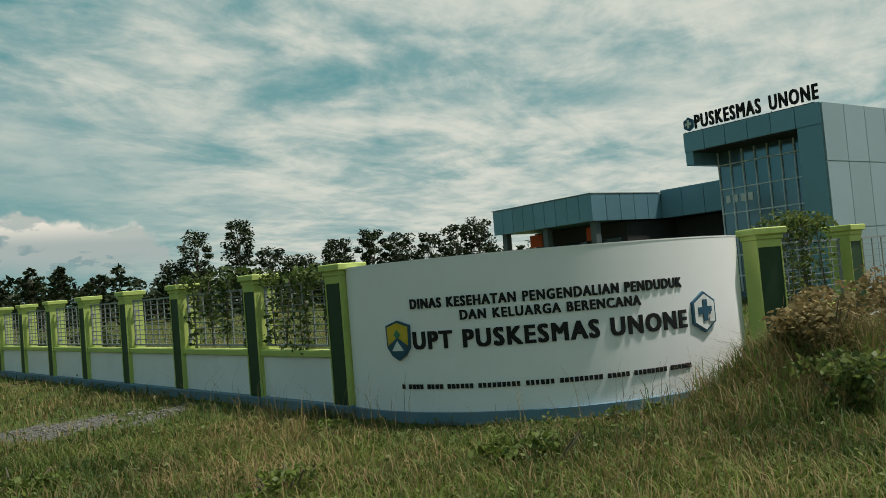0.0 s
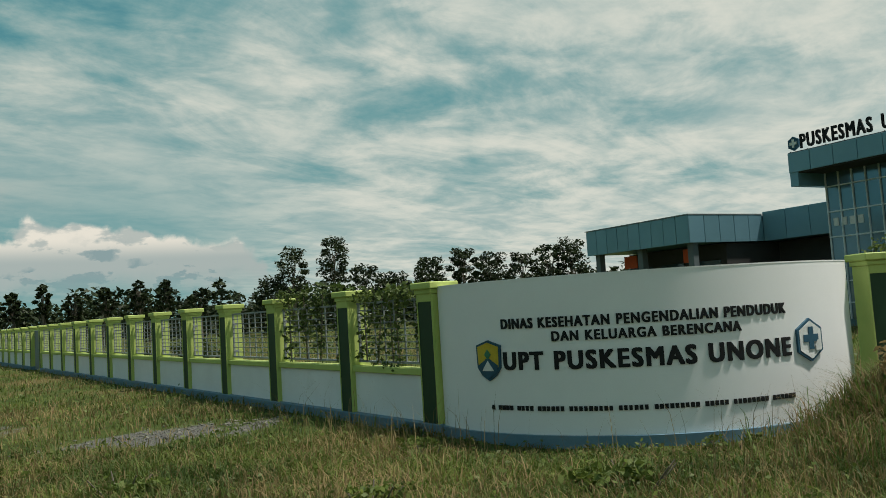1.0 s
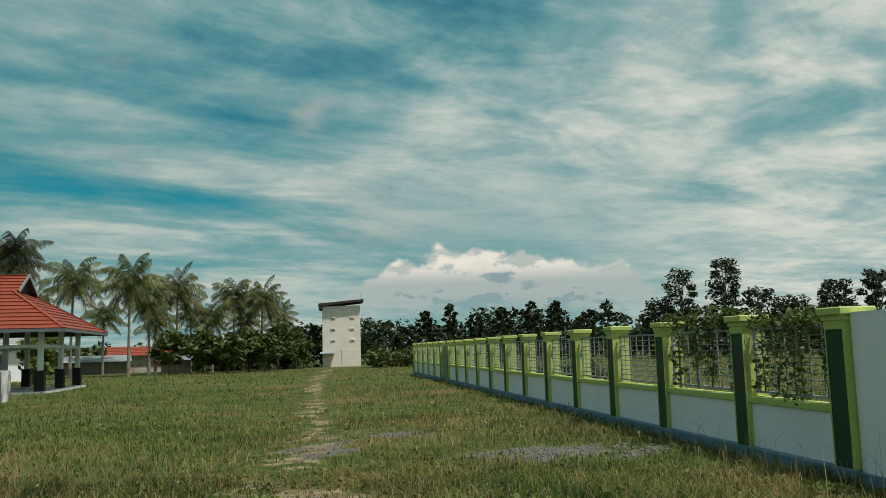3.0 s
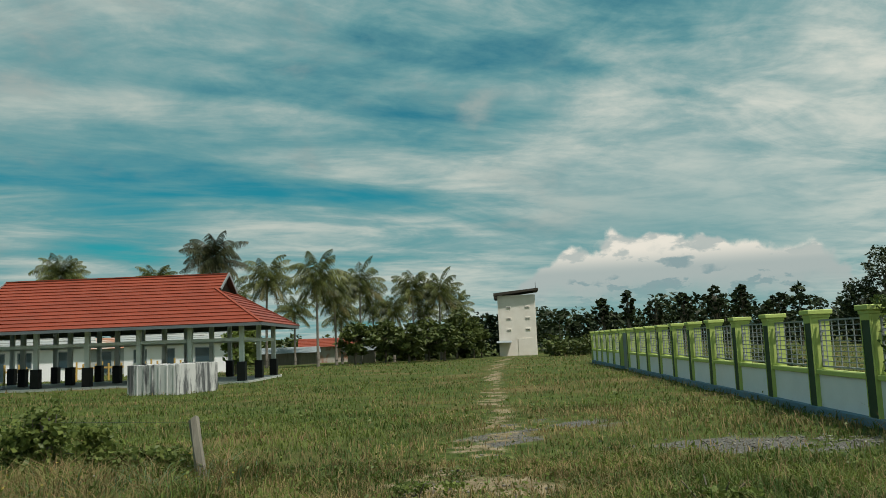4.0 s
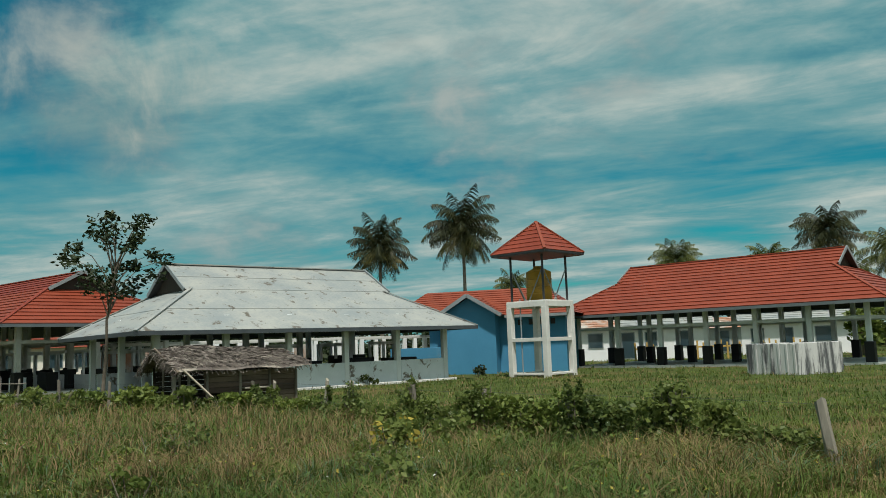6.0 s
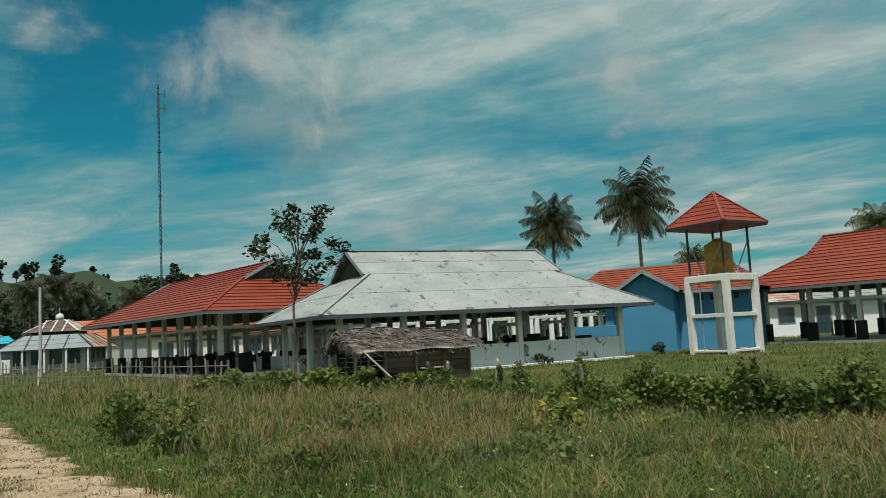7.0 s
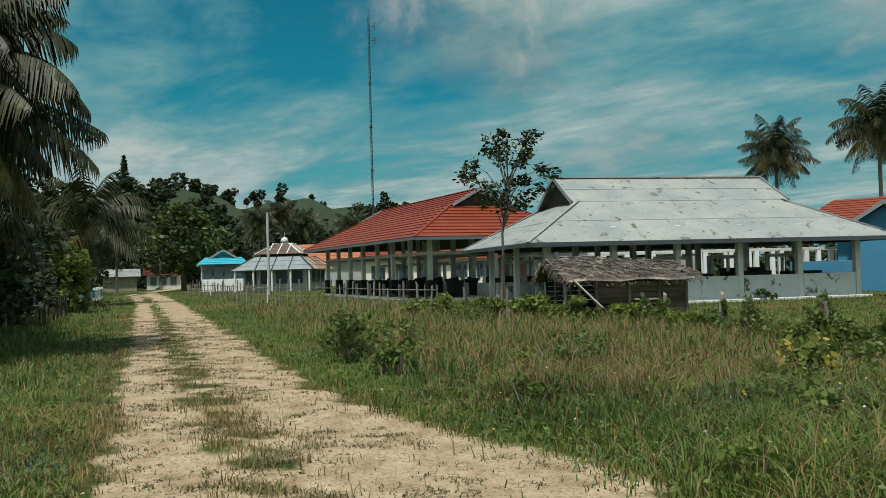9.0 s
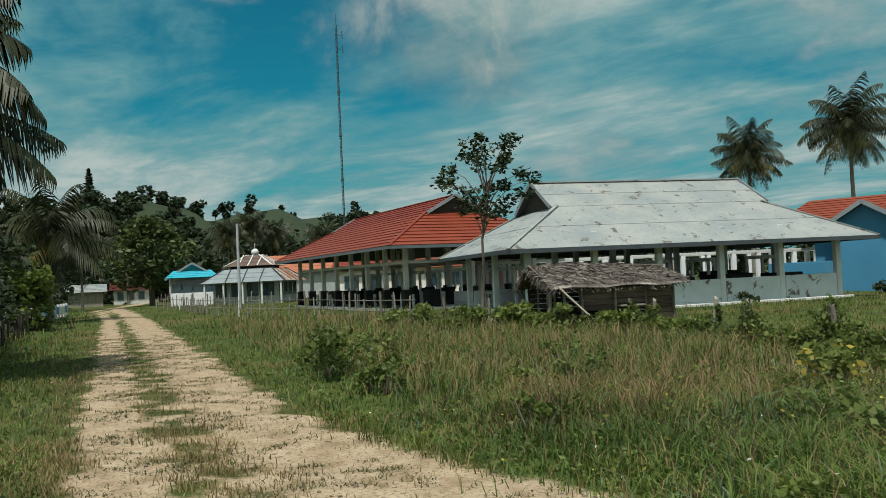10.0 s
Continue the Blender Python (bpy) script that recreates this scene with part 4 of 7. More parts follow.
    # floor and columns
    part("floor_slab", bx(-0.4, length + 0.4, -0.4, depth + 0.4, -0.3, floor_z, 0.02), M_WHITECONC, root)
    zt = ze - 0.05 + over * (zr - ze) / a
    cw = 0.115
    cm = mesh_of("column", bx(-cw, cw, -cw, cw, floor_z, zt, 0.01), col_mat)
    bmesh_base = mesh_of("column_base", bx(-cw - 0.09, cw + 0.09, -cw - 0.09, cw + 0.09, floor_z, 1.08, 0.01), M_BLACKPAINT) if dark_base else None
    xs = [length * i / (ncol - 1) for i in range(ncol)]
    ys = [depth * i / (nrow - 1) for i in range(nrow)]
    for i, x in enumerate(xs):
        for j, y in enumerate(ys):
            o = new("column", cm)
            o.parent = root
            o.location = (x, y, 0)
            if bmesh_base:
                c = new("column_base", bmesh_base)
                c.parent = o
                c["label"] = "black painted column base"
    zk = ze - 0.85 if dark_base else zt - 0.55
    for y in ys:
        part("tie_beam", bx(0.13, length - 0.13, y - 0.07, y + 0.07, zk, zk + 0.16, 0.005), col_mat, root)
        part("wall_plate", bx(-0.1, length + 0.1, y - 0.09, y + 0.09, zt - 0.16, zt, 0.005), M_DARKWOOD, root)
    for x in xs[1:-1]:
        tr = bmesh.new()
        beam(tr, (x, 0, zt - 0.02), (x, depth, zt - 0.02), 0.08, 0.14)
        beam(tr, (x, 0.1, zt), (x, ym, zr - 0.35 if gx0 < x < gx1 else zg - 0.4), 0.07, 0.12)
        beam(tr, (x, depth - 0.1, zt), (x, ym, zr - 0.35 if gx0 < x < gx1 else zg - 0.4), 0.07, 0.12)
        part("truss", tr, M_DARKWOOD, root, "dark timber roof truss")
    for k in (0, ncol - 1):
        part("end_tie_beam", bx(xs[k] - 0.07, xs[k] + 0.07, 0.13, depth - 0.13, zk, zk + 0.16, 0.005), col_mat, root)
    for a0, a1, h in wall_front:
        part("low_wall", bx(a0, a1, -0.09, 0.09, -0.25, h, 0.01), M_LOWWALL, root, "stained whitewashed low wall")
    return root


# red-roofed pavilion by the tower
pav_a = pavilion(along((-17.4 - 15.6 * 0.985, 39.2 - 15.6 * 0.17), (0.985, 0.17)), 15.6, 7.5, 7, 3, 2.98, 5.88, 4.95, 1.3, M_TILE, 15, "open market hall with red tiled hip roof on grey columns", [], True, M_COLUMN, ridge_in=1.9)
# white tin-roofed pavilion
pav_b = pavilion(along((-30.2, 10.85), (0.0, 1.0)), 13.5, 8.0, 6, 3, 2.47, 5.42, 4.22, 1.15, M_TIN, 4, "open market hall with weathered white tin hip roof", [(5.55, 8.0, 1.02), (8.25, 10.7, 1.02), (10.95, 13.37, 1.02), (0.15, 2.5, 0.9)], False, M_COLUMN, ridge_in=2.05, floor_z=0.1)
# second red-roofed pavilion beside the road
pav_c = pavilion(along((-41.3 - 18.6 * 0.978, 8.45 - 18.6 * 0.207), (0.978, 0.207)), 18.6, 7.5, 8, 3, 3.22, 5.95, 5.05, 1.4, M_TILE, 15, "open market hall with red tiled hip roof beside the road", [], True, M_WHITECONC, ridge_in=1.7)
for pv, n, gap, d in ((pav_c, 7, 2.657, 7.5),):
    tb = mesh_of("counter_block", bx(-0.45, 0.45, -0.3, 0.3, 0.12, 1.0, 0.01), M_BLACKPAINT)
    for i in range(n):
        for y in (2.0, 5.5):
            o = new("counter_block", tb)
            o.parent = pv
            o.location = (gap * (i + 0.5), y, 0)


for y in (0.6, 3.75):
    for i in range(7):
        part("low_wall", bx(2.657 * i + 0.55, 2.657 * i + 2.1, y - 0.07, y + 0.07, 0.12, 0.82, 0.01), M_WHITE, pav_c, "whitewashed inner low wall")
for i in range(7):
    for y in (3.75, 7.4):
        part("inner_frame", bx(2.657 * i + 0.5, 2.657 * i + 2.15, y - 0.05, y + 0.05, 1.9, 2.05, 0.005), M_WHITE, pav_c)
        part("inner_post", bx(2.657 * i + 1.28, 2.657 * i + 1.42, y - 0.05, y + 0.05, 0.82, 1.9, 0.005), M_WHITE, pav_c)
# dark counters and goods inside the white hall
for i, (x, y, w_, h_) in enumerate(((1.4, 1.6, 1.6, 1.15), (4.1, 1.5, 1.8, 1.2), (6.8, 1.7, 1.9, 1.12), (9.5, 1.6, 1.8, 1.18), (12.1, 1.7, 1.6, 1.12), (2.8, 5.2, 2.0, 1.3), (8.2, 5.4, 2.2, 1.25), (11.4, 5.2, 1.8, 1.3))):
    part("market_counter", bx(x - w_ / 2, x + w_ / 2, y - 0.35, y + 0.35, 0.1, h_, 0.02), M_BLACKPAINT, pav_b, "dark market counter")
for i in range(5):
    for y in (3.0, 7.95):
        c = 1.35 + 2.7 * i
        part("inner_lintel", bx(c - 0.85, c + 0.85, y, y + 0.1, 1.75, 1.90, 0.005), M_WHITE, pav_b)
        for e in (-0.85, -0.06, 0.73):
            part("inner_post", bx(c + e, c + e + 0.12, y, y + 0.1, 0.1, 1.75, 0.005), M_WHITE, pav_b)
    part("low_wall", bx(1.35 + 2.7 * i - 1.2, 1.35 + 2.7 * i + 1.2, 7.8, 7.94, -0.1, 0.9, 0.01), M_LOWWALL, pav_b, "stained whitewashed low wall")


# ---- water tower ----
wt = thing("water_tower", pose(-27.25, 27.85, 0, 0, 0, 8), "white concrete water tower with ochre tank under red roof", "water tower")
L = 1.0
for sx in (-1, 1):
    for sy in (-1, 1):
        part("leg", bx(sx * L - 0.135, sx * L + 0.135, sy * L - 0.135, sy * L + 0.135, -0.3, 3.2, 0.015), M_WHITECONC, wt)
for z, h in ((3.2, 0.26), (1.62, 0.17), (0.10, 0.10)):
    for s in (-1, 1):
        e = 0.135 if z < 3 else -0.135
        part("ring_beam", bx(-L + e, L - e, s * L - 0.11, s * L + 0.11, z, z + h, 0.01), M_WHITECONC, wt)
        part("ring_beam", bx(s * L - 0.11, s * L + 0.11, -L + 0.135, L - 0.135, z, z + h, 0.01), M_WHITECONC, wt)
part("deck", bx(-L - 0.1, L + 0.1, -L - 0.1, L + 0.1, 3.36, 3.5, 0.01), M_WHITECONC, wt)
K = 0.92
for sx in (-1, 1):
    for sy in (-1, 1):
        pb = bmesh.new()
        rod(pb, (sx * K, sy * K, 3.5), (sx * K, sy * K, 5.75), 0.055)
        part("roof_post", pb, M_STEEL, wt)
for p, q in (((-K, -K, 5.0), (-K, 0.1, 3.5)), ((K, -K, 5.0), (0.1, -K, 3.5)), ((K, K, 5.0), (K, -0.1, 3.5)), ((-K, K, 5.0), (-0.1, K, 3.5)), ((-K, -K, 5.0), (-0.1, -K, 3.5)), ((K, -K, 5.0), (K, 0.1, 3.5))):
    part("brace", rod(bmesh.new(), p, q, 0.028, seg=6), M_FASCIA, wt)
E = 1.58
rb_ = bmesh.new()
c4 = [(-E, -E, 5.72), (E, -E, 5.72), (E, E, 5.72), (-E, E, 5.72)]
for i in range(4):
    roof_side(rb_, [(c4[i], c4[(i + 1) % 4]), ((0, 0, 7.25), (0, 0, 7.25))], [7], 0.03)
part("roof", rb_, M_TILE, wt, "pyramid roof of red tile sheet")
hp = bmesh.new()
for c in c4:
    beam(hp, Vector(c) + Vector((0, 0, 0.04)), (0, 0, 7.30), 0.13, 0.05)
part("hip_cap", hp, M_TILE, wt)
part("roof_soffit", bx(-E + 0.02, E - 0.02, -E + 0.02, E - 0.02, 5.60, 5.70, 0.01), M_STEEL, wt)
part("fascia", bx(-E, E, -E, E, 5.66, 5.74), M_STEEL, wt)
tk = bmesh.new()
rod(tk, (0, 0, 3.5), (0, 0, 4.86), 0.6, 0.6, 24)
rod(tk, (0, 0, 4.86), (0, 0, 5.05), 0.6, 0.24, 24)
rod(tk, (0, 0, 5.05), (0, 0, 5.14), 0.24, 0.22, 18)
for z in (3.8, 4.15, 4.5):
    rod(tk, (0, 0, z), (0, 0, z + 0.05), 0.615, 0.615, 24)
part("tank", tk, M_TANK, wt, "ochre plastic tank", True)
part("pipe", rod(bmesh.new(), (-0.4, -1.0, 0), (-0.4, -1.0, 3.6), 0.03), M_FASCIA, wt)

# ---- blue block behind the water tower ----
bb = thing("blue_utility_building", along((-35.2, 28.45), (0.83, 0.56)), "sky blue utility building with red tiled gable roof", "building")
part("gable_wall", prism(bmesh.new(), [(0, 0, -0.2), (2.85, 0, -0.2), (2.85, 0, 3.35), (1.42, 0, 4.15), (0, 0, 3.35)], (0, 4.2, 0)), M_BLUEWALL, bb)
part("main_wall", bx(-1.2, 6.5, 0.9, 6.5, -0.2, 3.2), M_BLUEWALL, bb)
gr = bmesh.new()
roof_side(gr, [((-0.45, -0.45, 3.12), (-0.45, 3.5, 3.12)), ((1.42, -0.45, 4.25), (1.42, 4.0, 4.25))], [8])
part("gable_roof_slope", gr, M_TILE, bb)
gr = bmesh.new()
roof_side(gr, [((3.3, -0.45, 3.12), (3.3, 3.5, 3.12)), ((1.42, -0.45, 4.25), (1.42, 4.0, 4.25))], [8])
part("gable_roof_slope", gr, M_TILE, bb)
mr = bmesh.new()
roof_side(mr, [((-3.6, 0.3, 3.1), (7.1, 0.3, 3.1)), ((-2.2, 3.7, 4.75), (5.0, 3.7, 4.75))], [12])
part("roof_slope", mr, M_TILE, bb)
mr = bmesh.new()
roof_side(mr, [((-3.6, 7.1, 3.1), (7.1, 7.1, 3.1)), ((-2.2, 3.7, 4.75), (5.0, 3.7, 4.75))], [12])
part("roof_slope", mr, M_TILE, bb)
mr = bmesh.new()
roof_side(mr, [((-3.6, 7.1, 3.1), (-3.6, 0.3, 3.1)), ((-2.2, 3.7, 4.75), (-2.2, 3.7, 4.75))], [12])
part("roof_slope", mr, M_TILE, bb)
mr = bmesh.new()
roof_side(mr, [((7.1, 0.3, 3.1), (7.1, 7.1, 3.1)), ((5.0, 3.7, 4.75), (5.0, 3.7, 4.75))], [12])
part("roof_slope", mr, M_TILE, bb)
bg_ = bmesh.new()
for x in (-0.45, 3.3):
    beam(bg_, (x, -0.47, 3.10), (1.42, -0.47, 4.24), 0.04, 0.2)
part("barge_board", bg_, M_FASCIA, bb)
part("gutter_board", bx(3.3, 7.1, 0.26, 0.31, 2.95, 3.1), M_FASCIA, bb)
for i in range(5):
    part("vent_slot", bx(3.3 + 0.6 * i, 3.55 + 0.6 * i, 0.885, 0.905, 2.55, 2.85), M_DARK, bb)
part("side_wall", bx(-3.2, -0.01, -0.1, 0.1, -0.2, 1.5, 0.01), M_BLUEWALL, bb)

# ---- open concrete tank ----
ct = thing("concrete_cistern", along((-18.4, 30.45), (0.984, -0.178)), "square whitewashed concrete cistern streaked with dark mould", "cistern")
part("front_wall", bx(0, 2.45, 0, 0.12, -0.2, 1.2, 0.015), M_STREAK, ct)
part("side_wall", bx(2.33, 2.45, 0.12, 2.6, -0.2, 1.2, 0.015), M_STREAK, ct)
part("side_wall", bx(0, 0.12, 0.12, 2.6, -0.2, 1.2, 0.015), M_STREAK, ct)
part("back_wall", bx(0.12, 2.33, 2.48, 2.6, -0.2, 1.2, 0.015), M_STREAK, ct)
for i in range(7):
    part("rib", bx(0.1 + 0.36 * i, 0.19 + 0.36 * i, -0.03, 0.0, -0.1, 1.16, 0.008), M_STREAK, ct)

# ---- thatched shed ----
sh = thing("thatched_shed", along((-22.7, 9.16, -0.05), (0.05, 1.0)), "small dark timber shed with ragged grey palm thatch", "shed")
rs = random.Random(3)
M_BOARD = material("brown_old_board", (0.20, 0.15, 0.115), (0.09, 0.07, 0.055), 2, 0.9, 0.3, 40, stretch=(1, 0.3, 3), vary=0.35)
M_POLE = material("pale_bare_pole", (0.48, 0.42, 0.33), None, 4, 0.8, 0.2)
for x in (0.0, 0.5, 1.5, 2.4, 3.25):
    part("post", rod(bmesh.new(), (x, 0, -0.1), (x + rs.uniform(-0.05, 0.05), 0, 1.30), 0.045, 0.038, 7), M_GREYWOOD, sh)
for x in (0.0, 1.1, 2.2, 3.25):
    part("post", rod(bmesh.new(), (x, 3.2, -0.1), (x + rs.uniform(-0.05, 0.05), 3.2, 1.28), 0.045, 0.04, 7), M_DARKWOOD, sh)
for y in (0.8, 1.6, 2.4):
    part("post", rod(bmesh.new(), (0, y, -0.1), (rs.uniform(-0.05, 0.05), y, 1.45), 0.035, 0.03, 7), M_GREYWOOD, sh)
for i in range(7):
    z = 0.06 + 0.155 * i
    dx = rs.uniform(-0.04, 0.04)
    if i > 2:
        part("plank", bx(0.42 + dx, 2.42, 0.045, 0.07, z, z + 0.145, 0.004), M_BOARD, sh)
    part("plank", bx(2.45, 3.3 + dx, 0.045, 0.07, z, z + 0.145, 0.004), M_BOARD, sh)
    part("plank", bx(0, 3.3, 3.23, 3.26, z, z + 0.145, 0.004), M_DARKWOOD, sh)
    part("plank", bx(3.3, 3.33, 0.05, 3.2, z, z + 0.145, 0.004), M_BOARD, sh)
part("bench", bx(1.55, 2.3, -0.22, 0.04, 0.60, 0.65, 0.01), M_GREYWOOD, sh)
part("inner_shelf", bx(0.1, 2.2, 1.0, 1.5, 0.45, 0.5, 0.01), M_DARKWOOD, sh)
part("side_rail", rod(bmesh.new(), (-0.02, 0.0, 0.62), (-0.02, 2.9, 0.66), 0.03, 0.025, 6), M_DARKWOOD, sh)
part("eave_pole", rod(bmesh.new(), (-0.35, -0.06, 1.20), (3.55, -0.06, 1.25), 0.035, 0.03, 7), M_POLE, sh)
part("rake_pole", rod(bmesh.new(), (-0.42, -0.38, 1.16), (-0.50, 1.6, 1.86), 0.035, 0.03, 7), M_BOARD, sh)
part("leaning_pole", rod(bmesh.new(), (0.85, -0.75, 0.0), (-0.3, -0.36, 1.24), 0.035, 0.03, 7), M_POLE, sh, "pale leaning prop pole")


def shed_roof(x, f, back):
    """A point of the sagging roof: f runs from eave to ridge."""
    zr = 1.84 + 0.05 * math.sin(2.1 * x) - 0.16 * max(0.0, x - 2.4)
    y0, y1, zl = (-0.38, 1.6, 1.19) if not back else (3.5, 1.6, 1.12)
    zl += 0.03 * math.sin(3.7 * x + 1)
    return Vector((x - 0.1 * f, y0 + (y1 - y0) * f, zl + (zr - zl) * (f ** 0.85)))


th = bmesh.new()
for back in (False, True):
    rows = 17
    for row in range(rows):
        for i in range(170):
            f = row / rows + rs.uniform(-0.03, 0.03)
            x = -0.45 + 4.1 * (i + rs.random()) / 170
            lift = Vector((0, 0, 0.03 + rs.uniform(0, 0.055)))
            p = shed_roof(x, max(0.0, f), back) + lift
            q = shed_roof(x + rs.uniform(-0.16, 0.16), min(1.0, max(0, f) + rs.uniform(0.09, 0.17)), back) + lift * 0.4
            if row == 0:
                p += Vector((0, 0, -rs.uniform(0.02, 0.20)))
            w = Vector((rs.uniform(0.008, 0.026), 0, rs.uniform(-0.012, 0.012)))
            poly(th, (p - w * 0.5, p + w * 0.5, q + w, q - w))
    for i in range(8):
        for k in range(8):
            a, b = -0.4 + 4.0 * i / 8, -0.4 + 4.0 * (i + 1) / 8
            poly(th, (shed_roof(a, k / 8, back), shed_roof(b, k / 8, back), shed_roof(b, (k + 1) / 8, back), shed_roof(a, (k + 1) / 8, back)))
for i in range(240):
    f = rs.random()
    p = shed_roof(-0.45 + rs.uniform(-0.08, 0.1), f, rs.random() < 0.4)
    w = Vector((0, rs.uniform(0.01, 0.03), 0))
    q = p + Vector((rs.uniform(-0.16, 0.05), rs.uniform(-0.08, 0.08), -rs.uniform(0.08, 0.30)))
    poly(th, (q - w * 0.4, q + w * 0.4, p + w, p - w))
part("thatch", th, M_THATCH, sh, "ragged grey palm leaf thatch")


# ---- small houses and posts farther off ----
def gable_house(m, w, d, h, rise, wall_mat, roof_mat, label, over=0.5, windows=(), front_gable=False, category="house"):
    root = thing("house", m, label, category)
    part("wall", bx(0, w, 0, d, -0.6, h, 0.01), wall_mat, root)
    if front_gable:
        for s in (0, 1):
            e = (-over if s == 0 else w + over)
            r = bmesh.new()
            roof_side(r, [((e, -over, h - 0.1), (e, d + over, h - 0.1)), ((w / 2, -over, h + rise), (w / 2, d + over, h + rise))], [6])
            part("roof_slope", r, roof_mat, root)
        g = bmesh.new()
        prism(g, [(0, 0.0, h), (w, 0.0, h), (w / 2, 0.0, h + rise - 0.1)], (0, d, 0))
        part("gable", g, roof_mat, root)
        bb_ = bmesh.new()
        beam(bb_, (-over, -over - 0.02, h - 0.08), (w / 2, -over - 0.02, h + rise + 0.02), 0.05, 0.2)
        beam(bb_, (w + over, -over - 0.02, h - 0.08), (w / 2, -over - 0.02, h + rise + 0.02), 0.05, 0.2)
        part("barge_board", bb_, M_FASCIA, root)
    else:
        for s in (0, 1):
            e = (-over if s == 0 else d + over)
            r = bmesh.new()
            roof_side(r, [((-over, e, h - 0.1), (w + over, e, h - 0.1)), ((-over, d / 2, h + rise), (w + over, d / 2, h + rise))], [6])
            part("roof_slope", r, roof_mat, root)
        for x in (0.0, w - 0.06):
            g = bmesh.new()
            prism(g, [(x, 0, h), (x, d, h), (x, d / 2, h + rise - 0.1)], (0.06, 0, 0))
            part("gable", g, wall_mat, root)
    for x0, x1, z0, z1 in windows:
        f = part("window_frame", bx(x0 - 0.07, x1 + 0.07, -0.05, 0.0, z0 - 0.07, z1 + 0.07), M_FASCIA, root)
        part("pane", bx(x0, x1, -0.065, -0.045, z0, z1), M_GLASS, f)
    return root


def at_bearing(az, d, z=0.0):
    a = radians(az)
    return (d * math.sin(a), d * math.cos(a), z)


def facing(az, d, w, z=0.0):
    """A frame of width w centred on that bearing, its front turned to the origin."""
    a = radians(az)
    u = Vector((math.cos(a), -math.sin(a), 0))
    o = Vector(at_bearing(az, d, z)) - u * (w / 2)
    return along(o, u)


gable_house(facing(-36.5, 66, 7), 7, 5, 2.5, 1.1, M_WHITE, M_TIN, "low white house with pale tin roof behind the market", windows=((0.6, 1.5, 0.1, 2.0), (2.4, 3.2, 1.0, 2.0), (4.8, 5.8, 0.9, 2.0)))
gable_house(facing(-28.0, 72, 8.5), 8.5, 6, 2.5, 0.9, M_WHITE, M_TIN, "long white house with grey tin roof behind the market", windows=((0.8, 1.7, 1.0, 2.0), (3.0, 3.9, 0.1, 2.0), (5.6, 6.8, 0.9, 2.0)))
gable_house(facing(-42.5, 64, 6), 6, 5, 2.5, 1.0, M_WHITE, M_RUST, "white house with rusty tin roof seen through the market", windows=((1.4, 2.3, 0.2, 2.0), (4.4, 5.4, 1.0, 2.0)))
gable_house(facing(-18.0, 104, 7, -0.3), 7, 5, 2.1, 1.0, M_RUST, M_TILE, "small house with red roof among palms")
gable_house(facing(-21.0, 98, 7, -0.3), 7, 4, 1.5, 0.6, M_GREYWOOD, M_FASCIA, "low timber stall with grey tin roof", category="stall")
gable_house(facing(-15.9, 92, 3, -0.3), 3, 3, 1.5, 0.5, M_GREYWOOD, M_FASCIA, "little timber stall with grey tin roof", category="stall")
gable_house(facing(-92.7, 88, 4.2), 4.2, 4, 2.7, 1.5, M_WHITECONC, M_TEALROOF, "small house with turquoise gable roof by the road", over=0.55, windows=((0.5, 3.7, 1.6, 2.5),), front_gable=True)
gable_house(facing(-86.0, 98, 9), 9, 6, 3.0, 2.1, M_CONC, material("faded_orange_roof", (0.42, 0.15, 0.08), None, 1, 0.7, 0.1, 12), "house with faded orange roof")
gable_house(facing(-96.6, 118, 4.4), 4.4, 4, 2.0, 1.1, M_WHITECONC, material("dark_red_roof", (0.10, 0.028, 0.02), None, 1, 0.6, 0.1, 12), "white house with dark red roof at the road end", windows=((0.5, 1.2, 0.6, 1.6), (1.8, 2.5, 0.6, 1.6), (3.1, 3.8, 0.6, 1.6)))
gable_house(facing(-99.3, 112, 4), 4, 4, 1.9, 0.9, M_GREYWOOD, M_TIN, "low grey timber roadside stall under trees", category="stall")
gable_house(facing(-78.6, 80, 13), 13, 6, 2.7, 0.9, M_SWIFT, M_TILE, "long cream house with red roof behind the market hall", windows=((0.8, 2.0, 0.9, 2.1), (3.4, 4.3, 0.0, 2.1), (5.6, 7.0, 0.9, 2.1), (8.6, 10.0, 0.9, 2.1), (11.0, 12.2, 0.9, 2.1)))
hut = thing("porch_roof", facing(-92.7, 86.2, 4.6), "turquoise porch roof on thin posts by the road", "porch")
pr_ = bmesh.new()
roof_side(pr_, [((-0.3, -0.3, 2.75), (4.9, -0.3, 2.75)), ((0.5, 1.6, 3.5), (4.1, 1.6, 3.5))], [4])
part("roof_slope", pr_, M_TEALROOF, hut)
for x in (0.1, 4.4):
    part("porch_post", bx(x, x + 0.12, 0, 0.12, -0.2, 2.75), M_WHITECONC, hut)
part("porch_wall", bx(0.22, 4.4, 0.02, 0.14, -0.3, 1.25, 0.01), M_WHITE, hut, "white porch wall")
for k in range(4):
    part("porch_window", bx(0.35 + 1.02 * k, 1.2 + 1.02 * k, 0.05, 0.1, 1.25, 2.2, 0.005), M_GLASS, hut, "dark window")
fr = thing("unfinished_building", along((-43.0, 13.5), (0.05, 1.0)), "unfinished white concrete frame of posts and lintels", "building")
for i in range(15):
    for y in (0.0, 3.5):
        part("post", bx(1.56 * i, 1.56 * i + 0.26, y, y + 0.22, -0.2, 2.15, 0.01), M_WHITE, fr)
